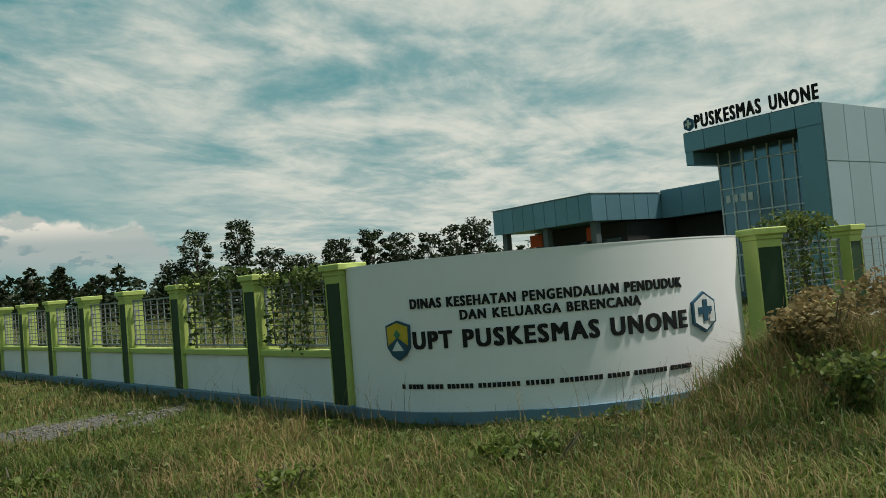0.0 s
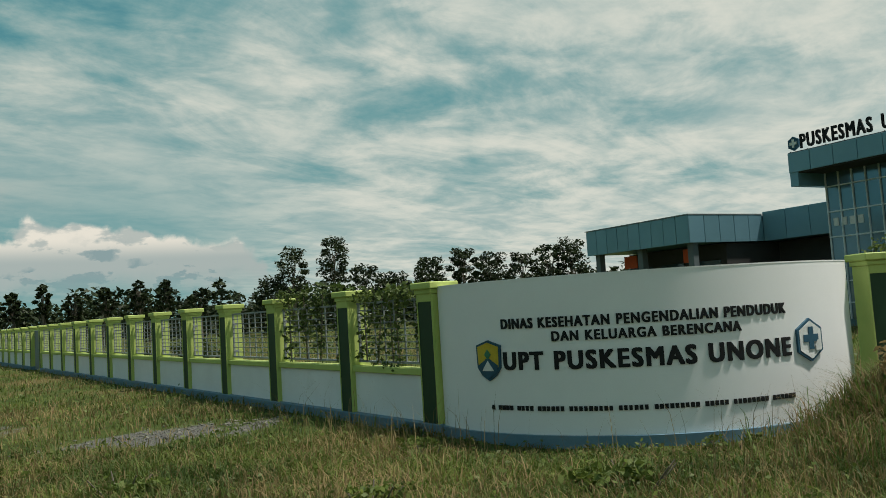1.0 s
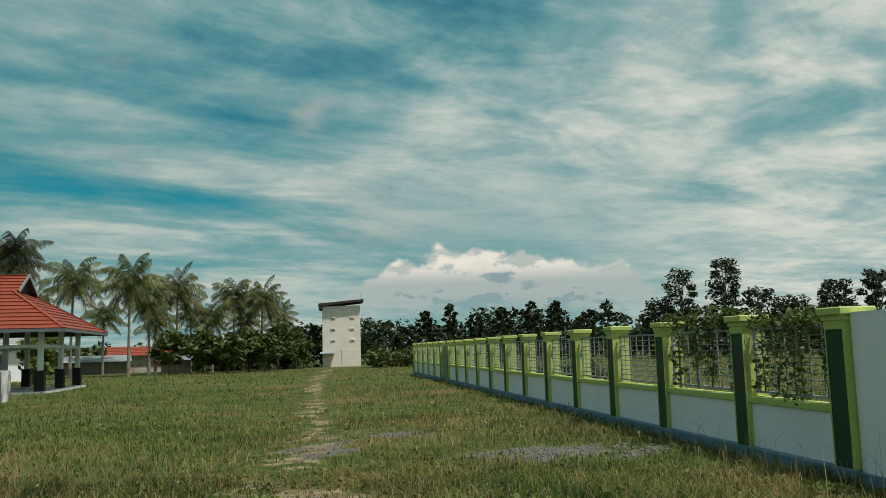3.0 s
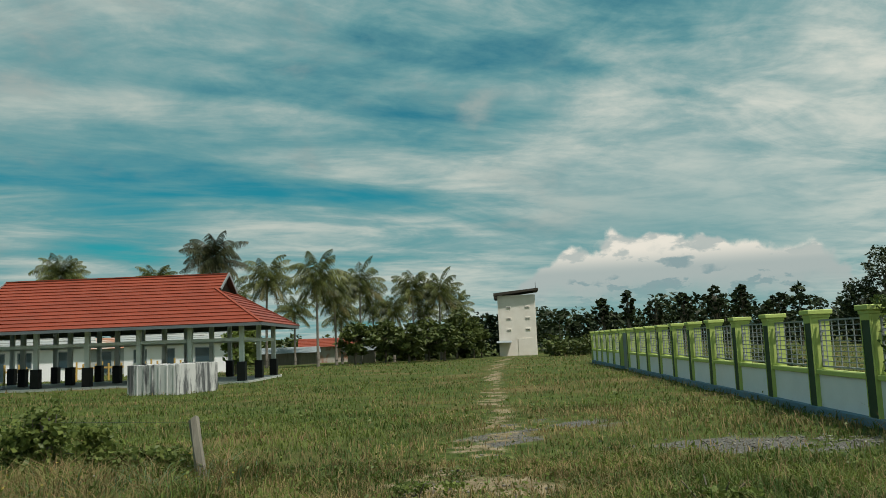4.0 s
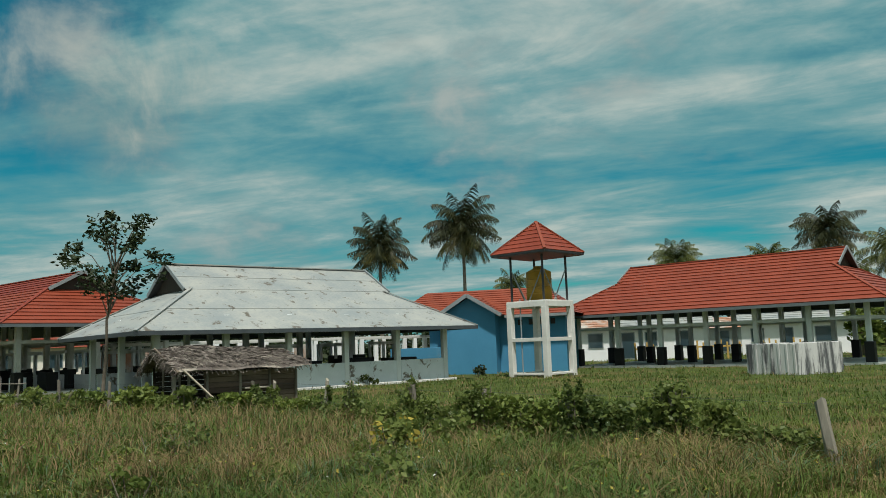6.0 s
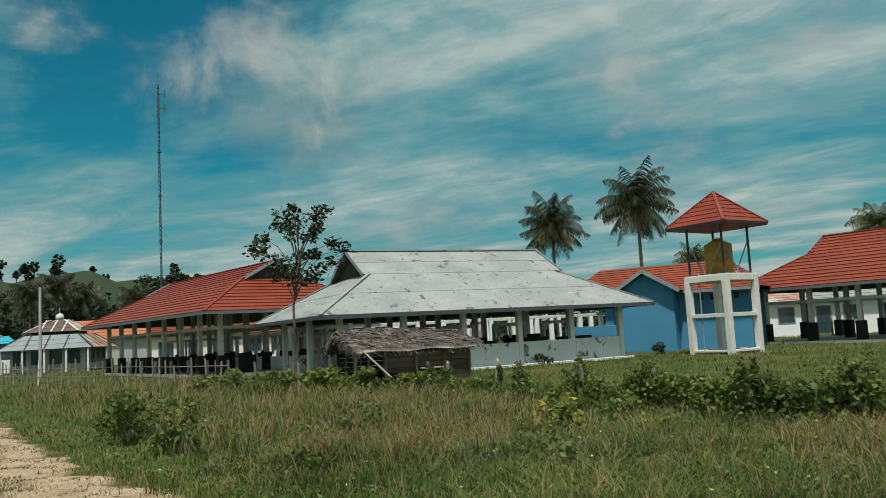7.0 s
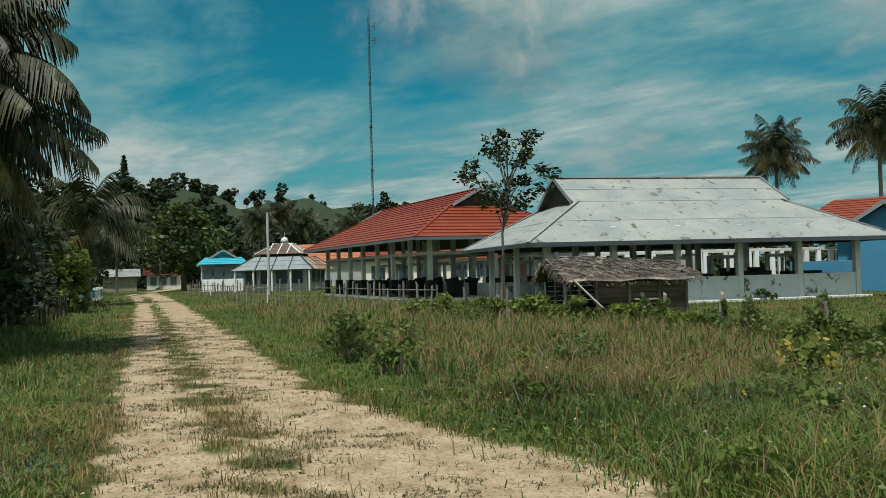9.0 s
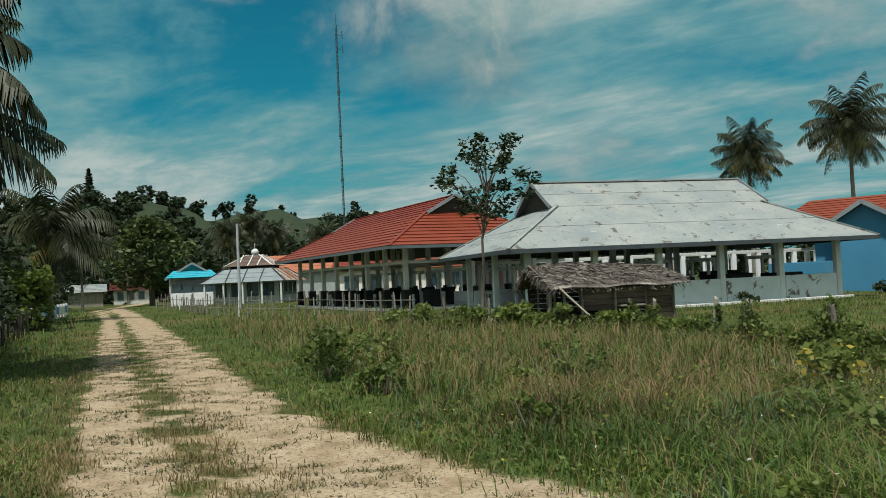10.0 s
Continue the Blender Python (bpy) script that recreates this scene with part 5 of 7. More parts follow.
for y in (0.0, 3.5):
    part("lintel", bx(0, 22.1, y, y + 0.22, 2.15, 2.30, 0.01), M_WHITECONC, fr)
    part("low_wall", bx(0.26, 21.8, y + 0.05, y + 0.17, -0.2, 0.75, 0.01), M_CONCDK, fr)
part("back_screen", bx(0, 14.3, 6.5, 6.6, -0.2, 2.0, 0.01), M_RUST, fr)
gable_house(facing(-32.5, 84, 10), 10, 6, 2.4, 1.0, M_CONC, M_RUST, "house with rusty roof between the white houses", windows=((1.0, 2.2, 0.9, 2.0), (4.5, 5.5, 0.1, 2.0), (7.5, 8.6, 0.9, 2.0)))
# yellow timber goods under the far eaves
for i, (az, d) in enumerate(((-33.5, 60), (-32.0, 60), (-29.8, 61), (-27.6, 61), (-37.5, 58))):
    pl = thing("timber_stack", facing(az, d, 1.5), "stack of yellowish timber frames behind the market hall", "timber stack", "timber stacks")
    for k in range(4):
        part("frame", bx(0.4 * k, 0.4 * k + 0.12, 0.05 * k, 0.05 * k + 0.08, 0, 1.3 - 0.15 * (k % 2), 0.008), M_YELLOW, pl)
    part("rail", bx(0, 1.4, 0.1, 0.16, 0.8, 0.92, 0.006), M_YELLOW, pl)

# prayer hall with a two-tier roof and little dome
ph = thing("prayer_hall", facing(-88.6, 78, 8.0) @ Matrix.Translation((4, 4, 0)) @ Matrix.Rotation(radians(-18), 4, "Z") @ Matrix.Translation((-4, -4, 0)), "small prayer hall with striped two-tier tin roof and dome", "prayer hall")
part("wall", bx(0.9, 7.1, 0.9, 7.1, -0.4, 2.2, 0.01), M_CONC, ph)
for k in range(4):
    part("window", bx(1.15 + 1.5 * k, 2.2 + 1.5 * k, 0.84, 0.89, 0.7, 1.9, 0.005), M_GLASS, ph, "dark window")
    part("window", bx(7.11, 7.16, 1.15 + 1.5 * k, 2.2 + 1.5 * k, 0.7, 1.9, 0.005), M_GLASS, ph, "dark window")
for k in range(5):
    part("porch_post", bx(0.3 + 1.8 * k, 0.45 + 1.8 * k, 0.1, 0.25, -0.2, 2.1), M_WHITECONC, ph)


def tier(x0, x1, z0, i, z1, mat, name, rib):
    lo = [(x0, x0, z0), (x1, x0, z0), (x1, x1, z0), (x0, x1, z0)]
    hi = [(x0 + i, x0 + i, z1), (x1 - i, x0 + i, z1), (x1 - i, x1 - i, z1), (x0 + i, x1 - i, z1)]
    for k in range(4):
        b = bmesh.new()
        roof_side(b, [(lo[k], lo[(k + 1) % 4]), (hi[k], hi[(k + 1) % 4])], [3])
        r = part(name, b, mat if k in (0, 3) else M_RUST, ph)
    for k in range(4):
        p, q = Vector(lo[k]) + Vector((0, 0, 0.05)), Vector(hi[k]) + Vector((0, 0, 0.05))
        part("hip_rib", beam(bmesh.new(), p, q, 0.16, 0.05), rib, ph)
        for t in (0.3, 0.5, 0.7):
            q = Vector(hi[k]).lerp(Vector(hi[(k + 1) % 4]), (t - i / (x1 - x0)) / (1 - 2 * i / (x1 - x0)))
            p = Vector(lo[k]).lerp(Vector(lo[(k + 1) % 4]), t)
            part("roof_rib", beam(bmesh.new(), p + Vector((0, 0, 0.05)), q + Vector((0, 0, 0.05)), 0.1, 0.03), rib, ph)


tier(0, 8, 2.0, 1.7, 3.25, M_FASCIA, "lower_roof", M_DARKWOOD)
part("clerestory", bx(2.2, 5.8, 2.2, 5.8, 3.15, 3.6), M_DARK, ph)
tier(1.7, 6.3, 3.5, 1.7, 4.55, material("brown_tin_sheet", (0.15, 0.10, 0.075), (0.09, 0.06, 0.05), 1.5, 0.7, 0.1, 14), "upper_roof", M_WHITECONC)
dm = bmesh.new()
bmesh.ops.create_uvsphere(dm, u_segments=16, v_segments=10, radius=0.36, matrix=Matrix.Translation((4, 4, 4.85)))
rod(dm, (4, 4, 5.15), (4, 4, 5.75), 0.035, 0.01)
rod(dm, (4, 4, 4.5), (4, 4, 4.75), 0.3, 0.26, 14)
part("dome", dm, M_WHITECONC, ph, "small white dome with finial", True)

# radio mast
mast = thing("radio_mast", Matrix.Translation(at_bearing(-82.6, 150)), "tall slim grey lattice radio mast", "mast")
for k in range(3):
    a0 = 2 * math.pi * k / 3
    part("mast_leg", rod(bmesh.new(), (0.17 * math.cos(a0), 0.17 * math.sin(a0), 0), (0.17 * math.cos(a0), 0.17 * math.sin(a0), 48.5), 0.05, seg=5), M_MAST, mast)
lat = bmesh.new()
for i in range(60):
    for k in range(3):
        a0, a1 = 2 * math.pi * k / 3, 2 * math.pi * (k + 1) / 3
        z = 0.8 * i
        beam(lat, (0.17 * math.cos(a0), 0.17 * math.sin(a0), z), (0.17 * math.cos(a1), 0.17 * math.sin(a1), z + 0.8), 0.035, 0.035)
part("lattice", lat, M_MAST, mast)["kind"] = "stuff"
an = rod(bmesh.new(), (0, 0, 48.5), (0, 0, 50.8), 0.05, 0.03, 6)
for z in (44.0, 46.6):
    rod(an, (0, 0, z), (0.3, 1.0, z), 0.05, seg=5)
    rod(an, (0.3, 1.0, z - 0.7), (0.3, 1.0, z + 0.7), 0.09, seg=6)
for z in (12, 20, 28, 36):
    box(an, -0.3, 0.3, -0.3, 0.3, z, z + 0.25)
part("antenna", an, M_MAST, mast)["kind"] = "stuff"

pole = thing("utility_pole", Matrix.Translation((-61.2, 0.42, 0)), "plain grey concrete utility pole beside the road", "pole")
part("shaft", rod(bmesh.new(), (0, 0, -0.3), (0, 0, 6.1), 0.12, 0.085, 10), M_CONC, pole)

# road-end white railing and fence boards
rl = thing("roadside_railing", along((-40.0, -9.9), (-32.0, -3.1)), "low whitewashed roadside railing with blue boards", "railing")
for i in range(17):
    part("railing_post", bx(2.0 * i, 2.0 * i + 0.16, -0.08, 0.08, -0.3, 0.95, 0.01), M_WHITECONC, rl)
    if i < 16:
        part("railing_board", bx(2.0 * i + 0.16, 2.0 * i + 2.0, -0.05, 0.05, 0.25, 0.8, 0.01), M_WHITECONC if i % 3 else M_BLUEWALL, rl)

# old timber post fence
POSTS = [(-4.62, 9.42), (-6.95, 9.65), (-8.5, 9.42), (-10.5, 9.45), (-12.3, 9.3), (-14.7, 9.4), (-16.9, 10.1), (-19.3, 10.05), (-21.0, 10.3), (-22.9, 8.75), (-25.5, 7.8), (-28.2, 7.1)]
rf_ = random.Random(11)


def wood_post(x, y, h, r, lean, mat, label, group):
    z = float(ground_height(x, y))
    root = thing("fence_post", Matrix.Translation((x, y, z)), label, "fence post", group)
    b = bmesh.new()
    n = 6
    prev = None
    for i in range(4):
        t = i / 3
        ring = []
        for k in range(n):
            a0 = 2 * math.pi * k / n + 0.3
            rr = r * (1 - 0.15 * t) * rf_.uniform(0.82, 1.15)
            ring.append(b.verts.new((rr * math.cos(a0) + lean[0] * t * h, rr * 0.8 * math.sin(a0) + lean[1] * t * h, -0.15 + t * (h + 0.15) + (rf_.uniform(-0.06, 0.05) if i == 3 else 0))))
        if prev:
            for k in range(n):
                b.faces.new((prev[k], prev[(k + 1) % n], ring[(k + 1) % n], ring[k]))
        prev = ring
    b.faces.new(prev)
    part("shaft", b, mat, root)
    return root


big_post = wood_post(-4.6, 9.36, 0.84, 0.08, (-0.17, -0.03), M_GREYWOOD, "split grey weathered fence post leaning to one side", "old fence posts")
for x, y in POSTS[1:]:
    wood_post(x, y, rf_.uniform(0.78, 0.98), rf_.uniform(0.05, 0.075), (rf_.uniform(-0.1, 0.1), rf_.uniform(-0.1, 0.1)), M_GREYWOOD, "rough grey timber fence post wrapped in weeds", "old fence posts")
FAR_LINE = [(-29.5, 6.4), (-33.0, 4.9), (-37.0, 4.2), (-40.6, 3.2), (-44.0, 1.4), (-50.0, -0.7), (-58.0, -2.3), (-66.0, -3.8), (-75.0, -6.6)]
seglen = [math.dist(p, q) for p, q in zip(FAR_LINE, FAR_LINE[1:])]
for (p, q), ln in zip(zip(FAR_LINE, FAR_LINE[1:]), seglen):
    n = int(ln / 0.85)
    for i in range(n):
        t = (i + rf_.uniform(0, 0.6)) / n
        wood_post(p[0] + (q[0] - p[0]) * t, p[1] + (q[1] - p[1]) * t, rf_.uniform(0.9, 1.35), rf_.uniform(0.04, 0.065), (rf_.uniform(-0.08, 0.08), rf_.uniform(-0.08, 0.08)), M_GREYWOOD if rf_.random() < 0.92 else M_WHITECONC, "thin weathered fence picket along the market ground", "thin fence pickets")
    w = bmesh.new()
    for z in (0.45, 0.85):
        rod(w, (p[0], p[1], z), (q[0], q[1], z), 0.018, seg=5)
    solid("fence_rail", w, M_GREYWOOD, "thin weathered rails of the picket fence", "fence rail", group="picket fence rails")
for i in range(14):
    x = -31.0 - 1.1 * i
    wood_post(x, -7.3 + (x + 31.0) * 0.15 + rf_.uniform(-0.15, 0.15), rf_.uniform(0.7, 1.0), rf_.uniform(0.045, 0.07), (rf_.uniform(-0.1, 0.1), rf_.uniform(-0.1, 0.1)), M_DARKWOOD, "dark weathered timber post on the road verge", "verge fence posts")
for p, q in zip(POSTS, POSTS[1:]):
    w = bmesh.new()
    for z in (0.4, 0.78):
        rod(w, (p[0], p[1], z), (q[0], q[1], z + 0.02), 0.002, seg=4)
    solid("fence_wire", w, M_STEEL, "rusty wire strands between old fence posts", "wire", group="fence wires")


# ---- plants ----
def leaf_quads(centres, size, rng, flat=0.5, aspect=2.0):
    """Diamond leaves of random turn at the given centres: verts and quad faces."""
    n = len(centres)
    u = rng.normal(size=(n, 3))
    u[:, 2] *= flat
    u /= np.linalg.norm(u, axis=1, keepdims=True)
    v = rng.normal(size=(n, 3))
    v -= (v * u).sum(1, keepdims=True) * u
    v /= np.linalg.norm(v, axis=1, keepdims=True)
    s = (size * rng.uniform(0.6, 1.4, size=(n, 1)))
    a, b = u * s, v * s / aspect
    w = np.cross(u, v) * s * 0.18
    P = np.stack([centres - a, centres - b * 1.0 + w, centres + a, centres + b + w], 1)
    return P.reshape(-1, 3), np.arange(4 * n).reshape(n, 4)


def blob_points(rng, centre, radii, n, shell=0.55):
    d = rng.normal(size=(n, 3))
    d /= np.linalg.norm(d, axis=1, keepdims=True)
    r = rng.uniform(shell, 1.0, size=(n, 1)) ** 0.6
    return np.asarray(centre) + d * r * np.asarray(radii)


def tree(name, pos, height, spread, mat, seed, label, category="tree", leaves=1400, leaf=0.16, clumps=14, trunk=0.13, bare=0.4, lean=(0, 0), group="", open_crown=0.0):
    """A tapered trunk with limbs and a crown of leaf clumps at the limb ends."""
    rng = np.random.default_rng(seed)
    root = thing(name, Matrix.Translation(pos), label, category, group)
    b = bmesh.new()
    top = Vector((lean[0] * height, lean[1] * height, height * (0.55 + bare * 0.35)))
    p = Vector((0, 0, -0.3))
    k = 5
    pts = [p]
    for i in range(1, k + 1):
        t = i / k
        pts.append(Vector((top.x * t + rng.normal() * 0.02 * height * 0.3, top.y * t + rng.normal() * 0.02 * height * 0.3, top.z * t)))
    for i in range(k):
        rod(b, pts[i], pts[i + 1], trunk * (1 - 0.13 * i), trunk * (1 - 0.13 * (i + 1)), 8)
    cents = []
    for i in range(clumps):
        a0 = 2.399 * i + rng.uniform(-0.4, 0.4)
        f = (i + 0.5) / clumps
        start = pts[2].lerp(pts[-1], f) if bare < 0.5 else pts[3].lerp(pts[-1], f)
        z = height * (bare + (1 - bare) * (0.12 + 0.82 * f))
        rr = spread * (1.0 - 0.55 * abs(2 * f - 0.9)) * rng.uniform(0.45, 1.0)
        e = Vector((top.x * z / max(top.z, 0.1) + rr * math.cos(a0), top.y * z / max(top.z, 0.1) + rr * math.sin(a0), z))
        rod(b, start, start.lerp(e, 0.55) + Vector((0, 0, 0.04 * height)), trunk * 0.38, trunk * 0.2, 5)
        rod(b, start.lerp(e, 0.55) + Vector((0, 0, 0.04 * height)), e, trunk * 0.2, trunk * 0.07, 5)
        cents.append(e)
    part("trunk", b, M_BARK, root)
    V = []
    for e in cents:
        cr = spread * rng.uniform(0.26, 0.56) * (1 - 0.75 * open_crown)
        V.append(blob_points(rng, e, (cr, cr, cr * 0.62), leaves // clumps, 0.15))
    P, F = leaf_quads(np.concatenate(V), leaf, rng)
    o = new("crown", raw_mesh("crown", P, F, mat))
    o.parent = root
    return root


def palm(pos, height, radius, seed, label, mat=None, lean=(0.0, 0.0), fronds=30, dry=5, trunk=0.14, step=30, group="coconut palms", low=140, sag=1.0):
    rng = random.Random(seed)
    root = thing("coconut_palm", Matrix.Translation(pos), label, "palm tree", group)
    b = bmesh.new()
    k = 9
    pts = []
    for i in range(k + 1):
        t = i / k
        pts.append(Vector((lean[0] * t * t * height, lean[1] * t * t * height, -0.3 + t * (height + 0.3))))
    for i in range(k):
        r0 = trunk * (1.35 - 0.6 * i / k) if i < 2 else trunk * (1 - 0.04 * i)
        rod(b, pts[i], pts[i + 1], r0, trunk * (1 - 0.04 * (i + 1)), 9)
        rod(b, pts[i + 1] - Vector((0, 0, 0.03)), pts[i + 1] + Vector((0, 0, 0.03)), trunk * (1.08 - 0.04 * (i + 1)), None, 9)
    part("trunk", b, M_PALMBARK, root)
    top = pts[-1]
    for mm, count, name in ((mat or L_PALM, fronds, "crown"), (L_PALMDRY, dry, "drooping_fronds")):
        V, F = [], []

        def quad(a0, a1, a2, a3):
            i = len(V)
            V.extend((a0, a1, a2, a3))
            F.append((i, i + 1, i + 2, i + 3))
        for i in range(count):
            az = 2.399963 * i + rng.uniform(-0.25, 0.25)
            el = radians(82 - low * (i + 0.5) / count + rng.uniform(-8, 8)) if name == "crown" else radians(rng.uniform(-62, -20))
            ln = radius * rng.uniform(0.85, 1.12) * (1.0 if name == "crown" else 0.9)
            h = Vector((math.cos(az), math.sin(az), 0))
            side = Vector((-math.sin(az), math.cos(az), 0))
            p, ang = top.copy(), el
            prev = p.copy()
            bend = rng.uniform(1.2, 1.95) * (0.35 + 0.65 * sag)
            for s in range(step):
                t = (s + 1) / step
                ang2 = ang - bend * t * t * (0.9 if el > 0 else 0.35)
                d = h * math.cos(ang2) + Vector((0, 0, 1)) * math.sin(ang2)
                p = prev + d * (ln / step)
                nrm = side.cross(d).normalized()
                w = 0.022 * radius / 3 * (1 - 0.8 * t)
                quad(prev - side * w, prev + side * w, p + side * w, p - side * w)
                if s >= 2:
                    prof = math.sin(math.pi * min(1.0, 0.12 + 0.86 * t)) ** 0.6
                    ll = radius * 0.30 * prof * rng.uniform(0.8, 1.15)
                    for sg in (-1, 1):
                        out = (side * sg * 0.85 + d * 0.5 + nrm * 0.18 - Vector((0, 0, sag * rng.uniform(0.5, 1.3)))).normalized()
                        q0 = p.copy()
                        mid = q0 + out * ll * 0.5 + Vector((0, 0, 0.04 * ll))
                        tip = q0 + out * ll - Vector((0, 0, 0.22 * ll))
                        ww = d * (0.022 * radius / 3 + ln / step * 0.34)
                        quad(q0 - ww * 0.5, q0 + ww * 0.5, mid + ww * 0.6, mid - ww * 0.6)
                        quad(mid - ww * 0.6, mid + ww * 0.6, tip + ww * 0.1, tip - ww * 0.1)
                prev = p
        if V:
            o = new(name, raw_mesh(name, [tuple(v) for v in V], F, mm))
            o.parent = root
    nut = bmesh.new()
    for i in range(7):
        a0 = i * 0.9
        bmesh.ops.create_icosphere(nut, subdivisions=1, radius=0.13, matrix=Matrix.Translation(top + Vector((0.28 * math.cos(a0), 0.28 * math.sin(a0), -0.3 - 0.07 * (i % 3)))))
    part("coconuts", nut, L_PALMDRY, root)
    return root


# palms along the far side of the field and behind the market
for i, (az, sl, d, rr) in enumerate(((-22.3, 0.098, 82, 3.2), (-18.85, 0.098, 80, 3.4), (-17.6, 0.075, 84, 2.8), (-15.9, 0.088, 86, 3.2), (-12.2, 0.080, 92, 3.1), (-10.35, 0.076, 92, 3.0), (-13.6, 0.055, 88, 2.6), (-24.6, 0.070, 90, 3.0))):
    x, y, _ = at_bearing(az, d)
    palm((x, y, float(ground_height(x, y))), 1.6 + sl * d - 0.9, rr, 20 + i, "coconut palm with pale trunk at the field edge", lean=(0.03 * math.sin(3.1 * i), 0.04 * math.cos(1.7 * i)), fronds=26, dry=4, low=128, sag=0.9)
for i, (az, sl, d, rr) in enumerate(((-20.4, 0.058, 96, 2.8), (-17.2, 0.05, 92, 2.6), (-15.0, 0.06, 98, 2.9), (-11.4, 0.052, 96, 2.7), (-9.2, 0.056, 99, 2.8))):
    x, y, _ = at_bearing(az, d)
    palm((x, y, float(ground_height(x, y))), 1.6 + sl * d - 0.9, rr, 70 + i, "lower coconut palm among the field edge trees", fronds=22, dry=3, low=128, sag=0.9)
for i, (az, sl, d, rr, lab) in enumerate(((-25.75, 0.116, 75, 3.2, "coconut palm rising behind the red market roof"), (-35.1, 0.093, 80, 2.8, "coconut palm top just above the market roof"), (-29.4, 0.088, 85, 2.3, "distant coconut palm above the ridge"), (-55.5, 0.128, 66, 3.1, "coconut palm behind the white market roof"), (-49.6, 0.150, 64, 3.5, "tall coconut palm with hanging fronds behind market"), (-46.3, 0.072, 90, 2.4, "distant coconut palm between the buildings"))):
    x, y, _ = at_bearing(az, d)
    # palms nearer than 78 m take the frond colour with shade put in
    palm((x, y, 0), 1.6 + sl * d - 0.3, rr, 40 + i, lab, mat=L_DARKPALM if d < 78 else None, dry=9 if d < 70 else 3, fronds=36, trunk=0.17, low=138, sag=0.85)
# broad trees at the field edge
rt = random.Random(77)
for i, (az, d, h, s) in enumerate(((-16.3, 80, 3.9, 2.0), (-14.2, 84, 4.2, 2.3), (-11.2, 85, 4.2, 2.2), (-9.3, 90, 5.2, 2.4), (-12.6, 82, 3.8, 2.0), (-8.3, 96, 4.6, 2.2), (-24.0, 78, 4.0, 2.0), (-10.1, 82, 3.6, 2.0))):
    x, y, _ = at_bearing(az, d)
    tree("broadleaf_tree", (x, y, float(ground_height(x, y))), h, s, L_TREE, 100 + i, "dense low broadleaf tree at the field edge", leaves=900, leaf=0.30, clumps=12, trunk=0.12, bare=0.2, group="field edge trees")
tree("broadleaf_tree", (*at_bearing(-24.3, 60)[:2], 0), 3.2, 1.6, L_BRIGHT, 140, "small yellow-green tree behind the market hall", leaves=600, leaf=0.22, clumps=9, bare=0.15)
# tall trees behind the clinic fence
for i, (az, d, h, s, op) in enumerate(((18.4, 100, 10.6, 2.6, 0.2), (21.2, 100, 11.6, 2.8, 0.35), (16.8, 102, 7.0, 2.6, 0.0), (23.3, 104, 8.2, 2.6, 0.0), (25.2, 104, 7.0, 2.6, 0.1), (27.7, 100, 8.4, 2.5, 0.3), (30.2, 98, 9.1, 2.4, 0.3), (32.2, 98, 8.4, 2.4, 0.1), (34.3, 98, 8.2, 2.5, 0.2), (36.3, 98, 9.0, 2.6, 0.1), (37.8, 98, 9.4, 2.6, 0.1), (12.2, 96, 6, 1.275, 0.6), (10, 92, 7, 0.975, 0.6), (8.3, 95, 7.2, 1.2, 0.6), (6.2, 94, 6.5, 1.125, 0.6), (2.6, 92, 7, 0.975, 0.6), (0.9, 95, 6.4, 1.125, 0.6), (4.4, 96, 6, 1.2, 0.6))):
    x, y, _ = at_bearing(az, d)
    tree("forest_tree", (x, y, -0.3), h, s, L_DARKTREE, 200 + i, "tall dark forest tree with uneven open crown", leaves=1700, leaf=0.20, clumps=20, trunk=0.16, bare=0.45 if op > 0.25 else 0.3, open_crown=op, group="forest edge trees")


def woods(name, spots, mat, seed, label, leaf=0.42):
    """Far woods: trunks and crowns in one mesh."""
    rng = np.random.default_rng(seed)
    P = []
    stems = bmesh.new()
    for x, y, z, h, s in spots:
        n = 5
        for i in range(n):
            c = (x + rng.normal() * s * 0.45, y + rng.normal() * s * 0.45, z + h * rng.uniform(0.35, 0.86))
            cr = s * rng.uniform(0.35, 0.6)
            P.append(blob_points(rng, c, (cr, cr, cr * 0.8), 26))
        P.append(blob_points(rng, (x, y, z + h * 0.25), (s * 0.8, s * 0.8, h * 0.28), 40, 0.2))
        rod(stems, (x, y, z - 0.5), (x, y, z + h * 0.7), 0.12, 0.05, 5)
    V, F = leaf_quads(np.concatenate(P), leaf, rng)
    o = tagged(new(name, raw_mesh(name, V, F, mat)), label, "woods", kind="stuff")
    part("woods_stems", stems, M_BARK, o)


def behind_railing(spots):
    return [s for s in spots if s[1] < -9.9 - (-40.0 - s[0]) * 0.097 - 2.2]


def ring_spots(az0, az1, d0, d1, n, h0, h1, s0, s1, seed, z=-0.3):
    r = random.Random(seed)
    out = []
    for i in range(n):
        az, d = az0 + (az1 - az0) * (i + r.random()) / n, r.uniform(d0, d1)
        x, y, _ = at_bearing(az, d)
        out.append((x, y, z, r.uniform(h0, h1), r.uniform(s0, s1)))
    return out


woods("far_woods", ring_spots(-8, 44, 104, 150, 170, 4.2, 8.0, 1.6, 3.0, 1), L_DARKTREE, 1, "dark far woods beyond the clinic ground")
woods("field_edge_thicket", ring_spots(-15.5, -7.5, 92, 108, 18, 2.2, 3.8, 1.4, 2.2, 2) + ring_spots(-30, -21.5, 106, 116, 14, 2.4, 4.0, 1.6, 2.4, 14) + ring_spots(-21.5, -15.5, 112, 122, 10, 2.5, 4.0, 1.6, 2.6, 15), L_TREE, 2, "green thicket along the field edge")
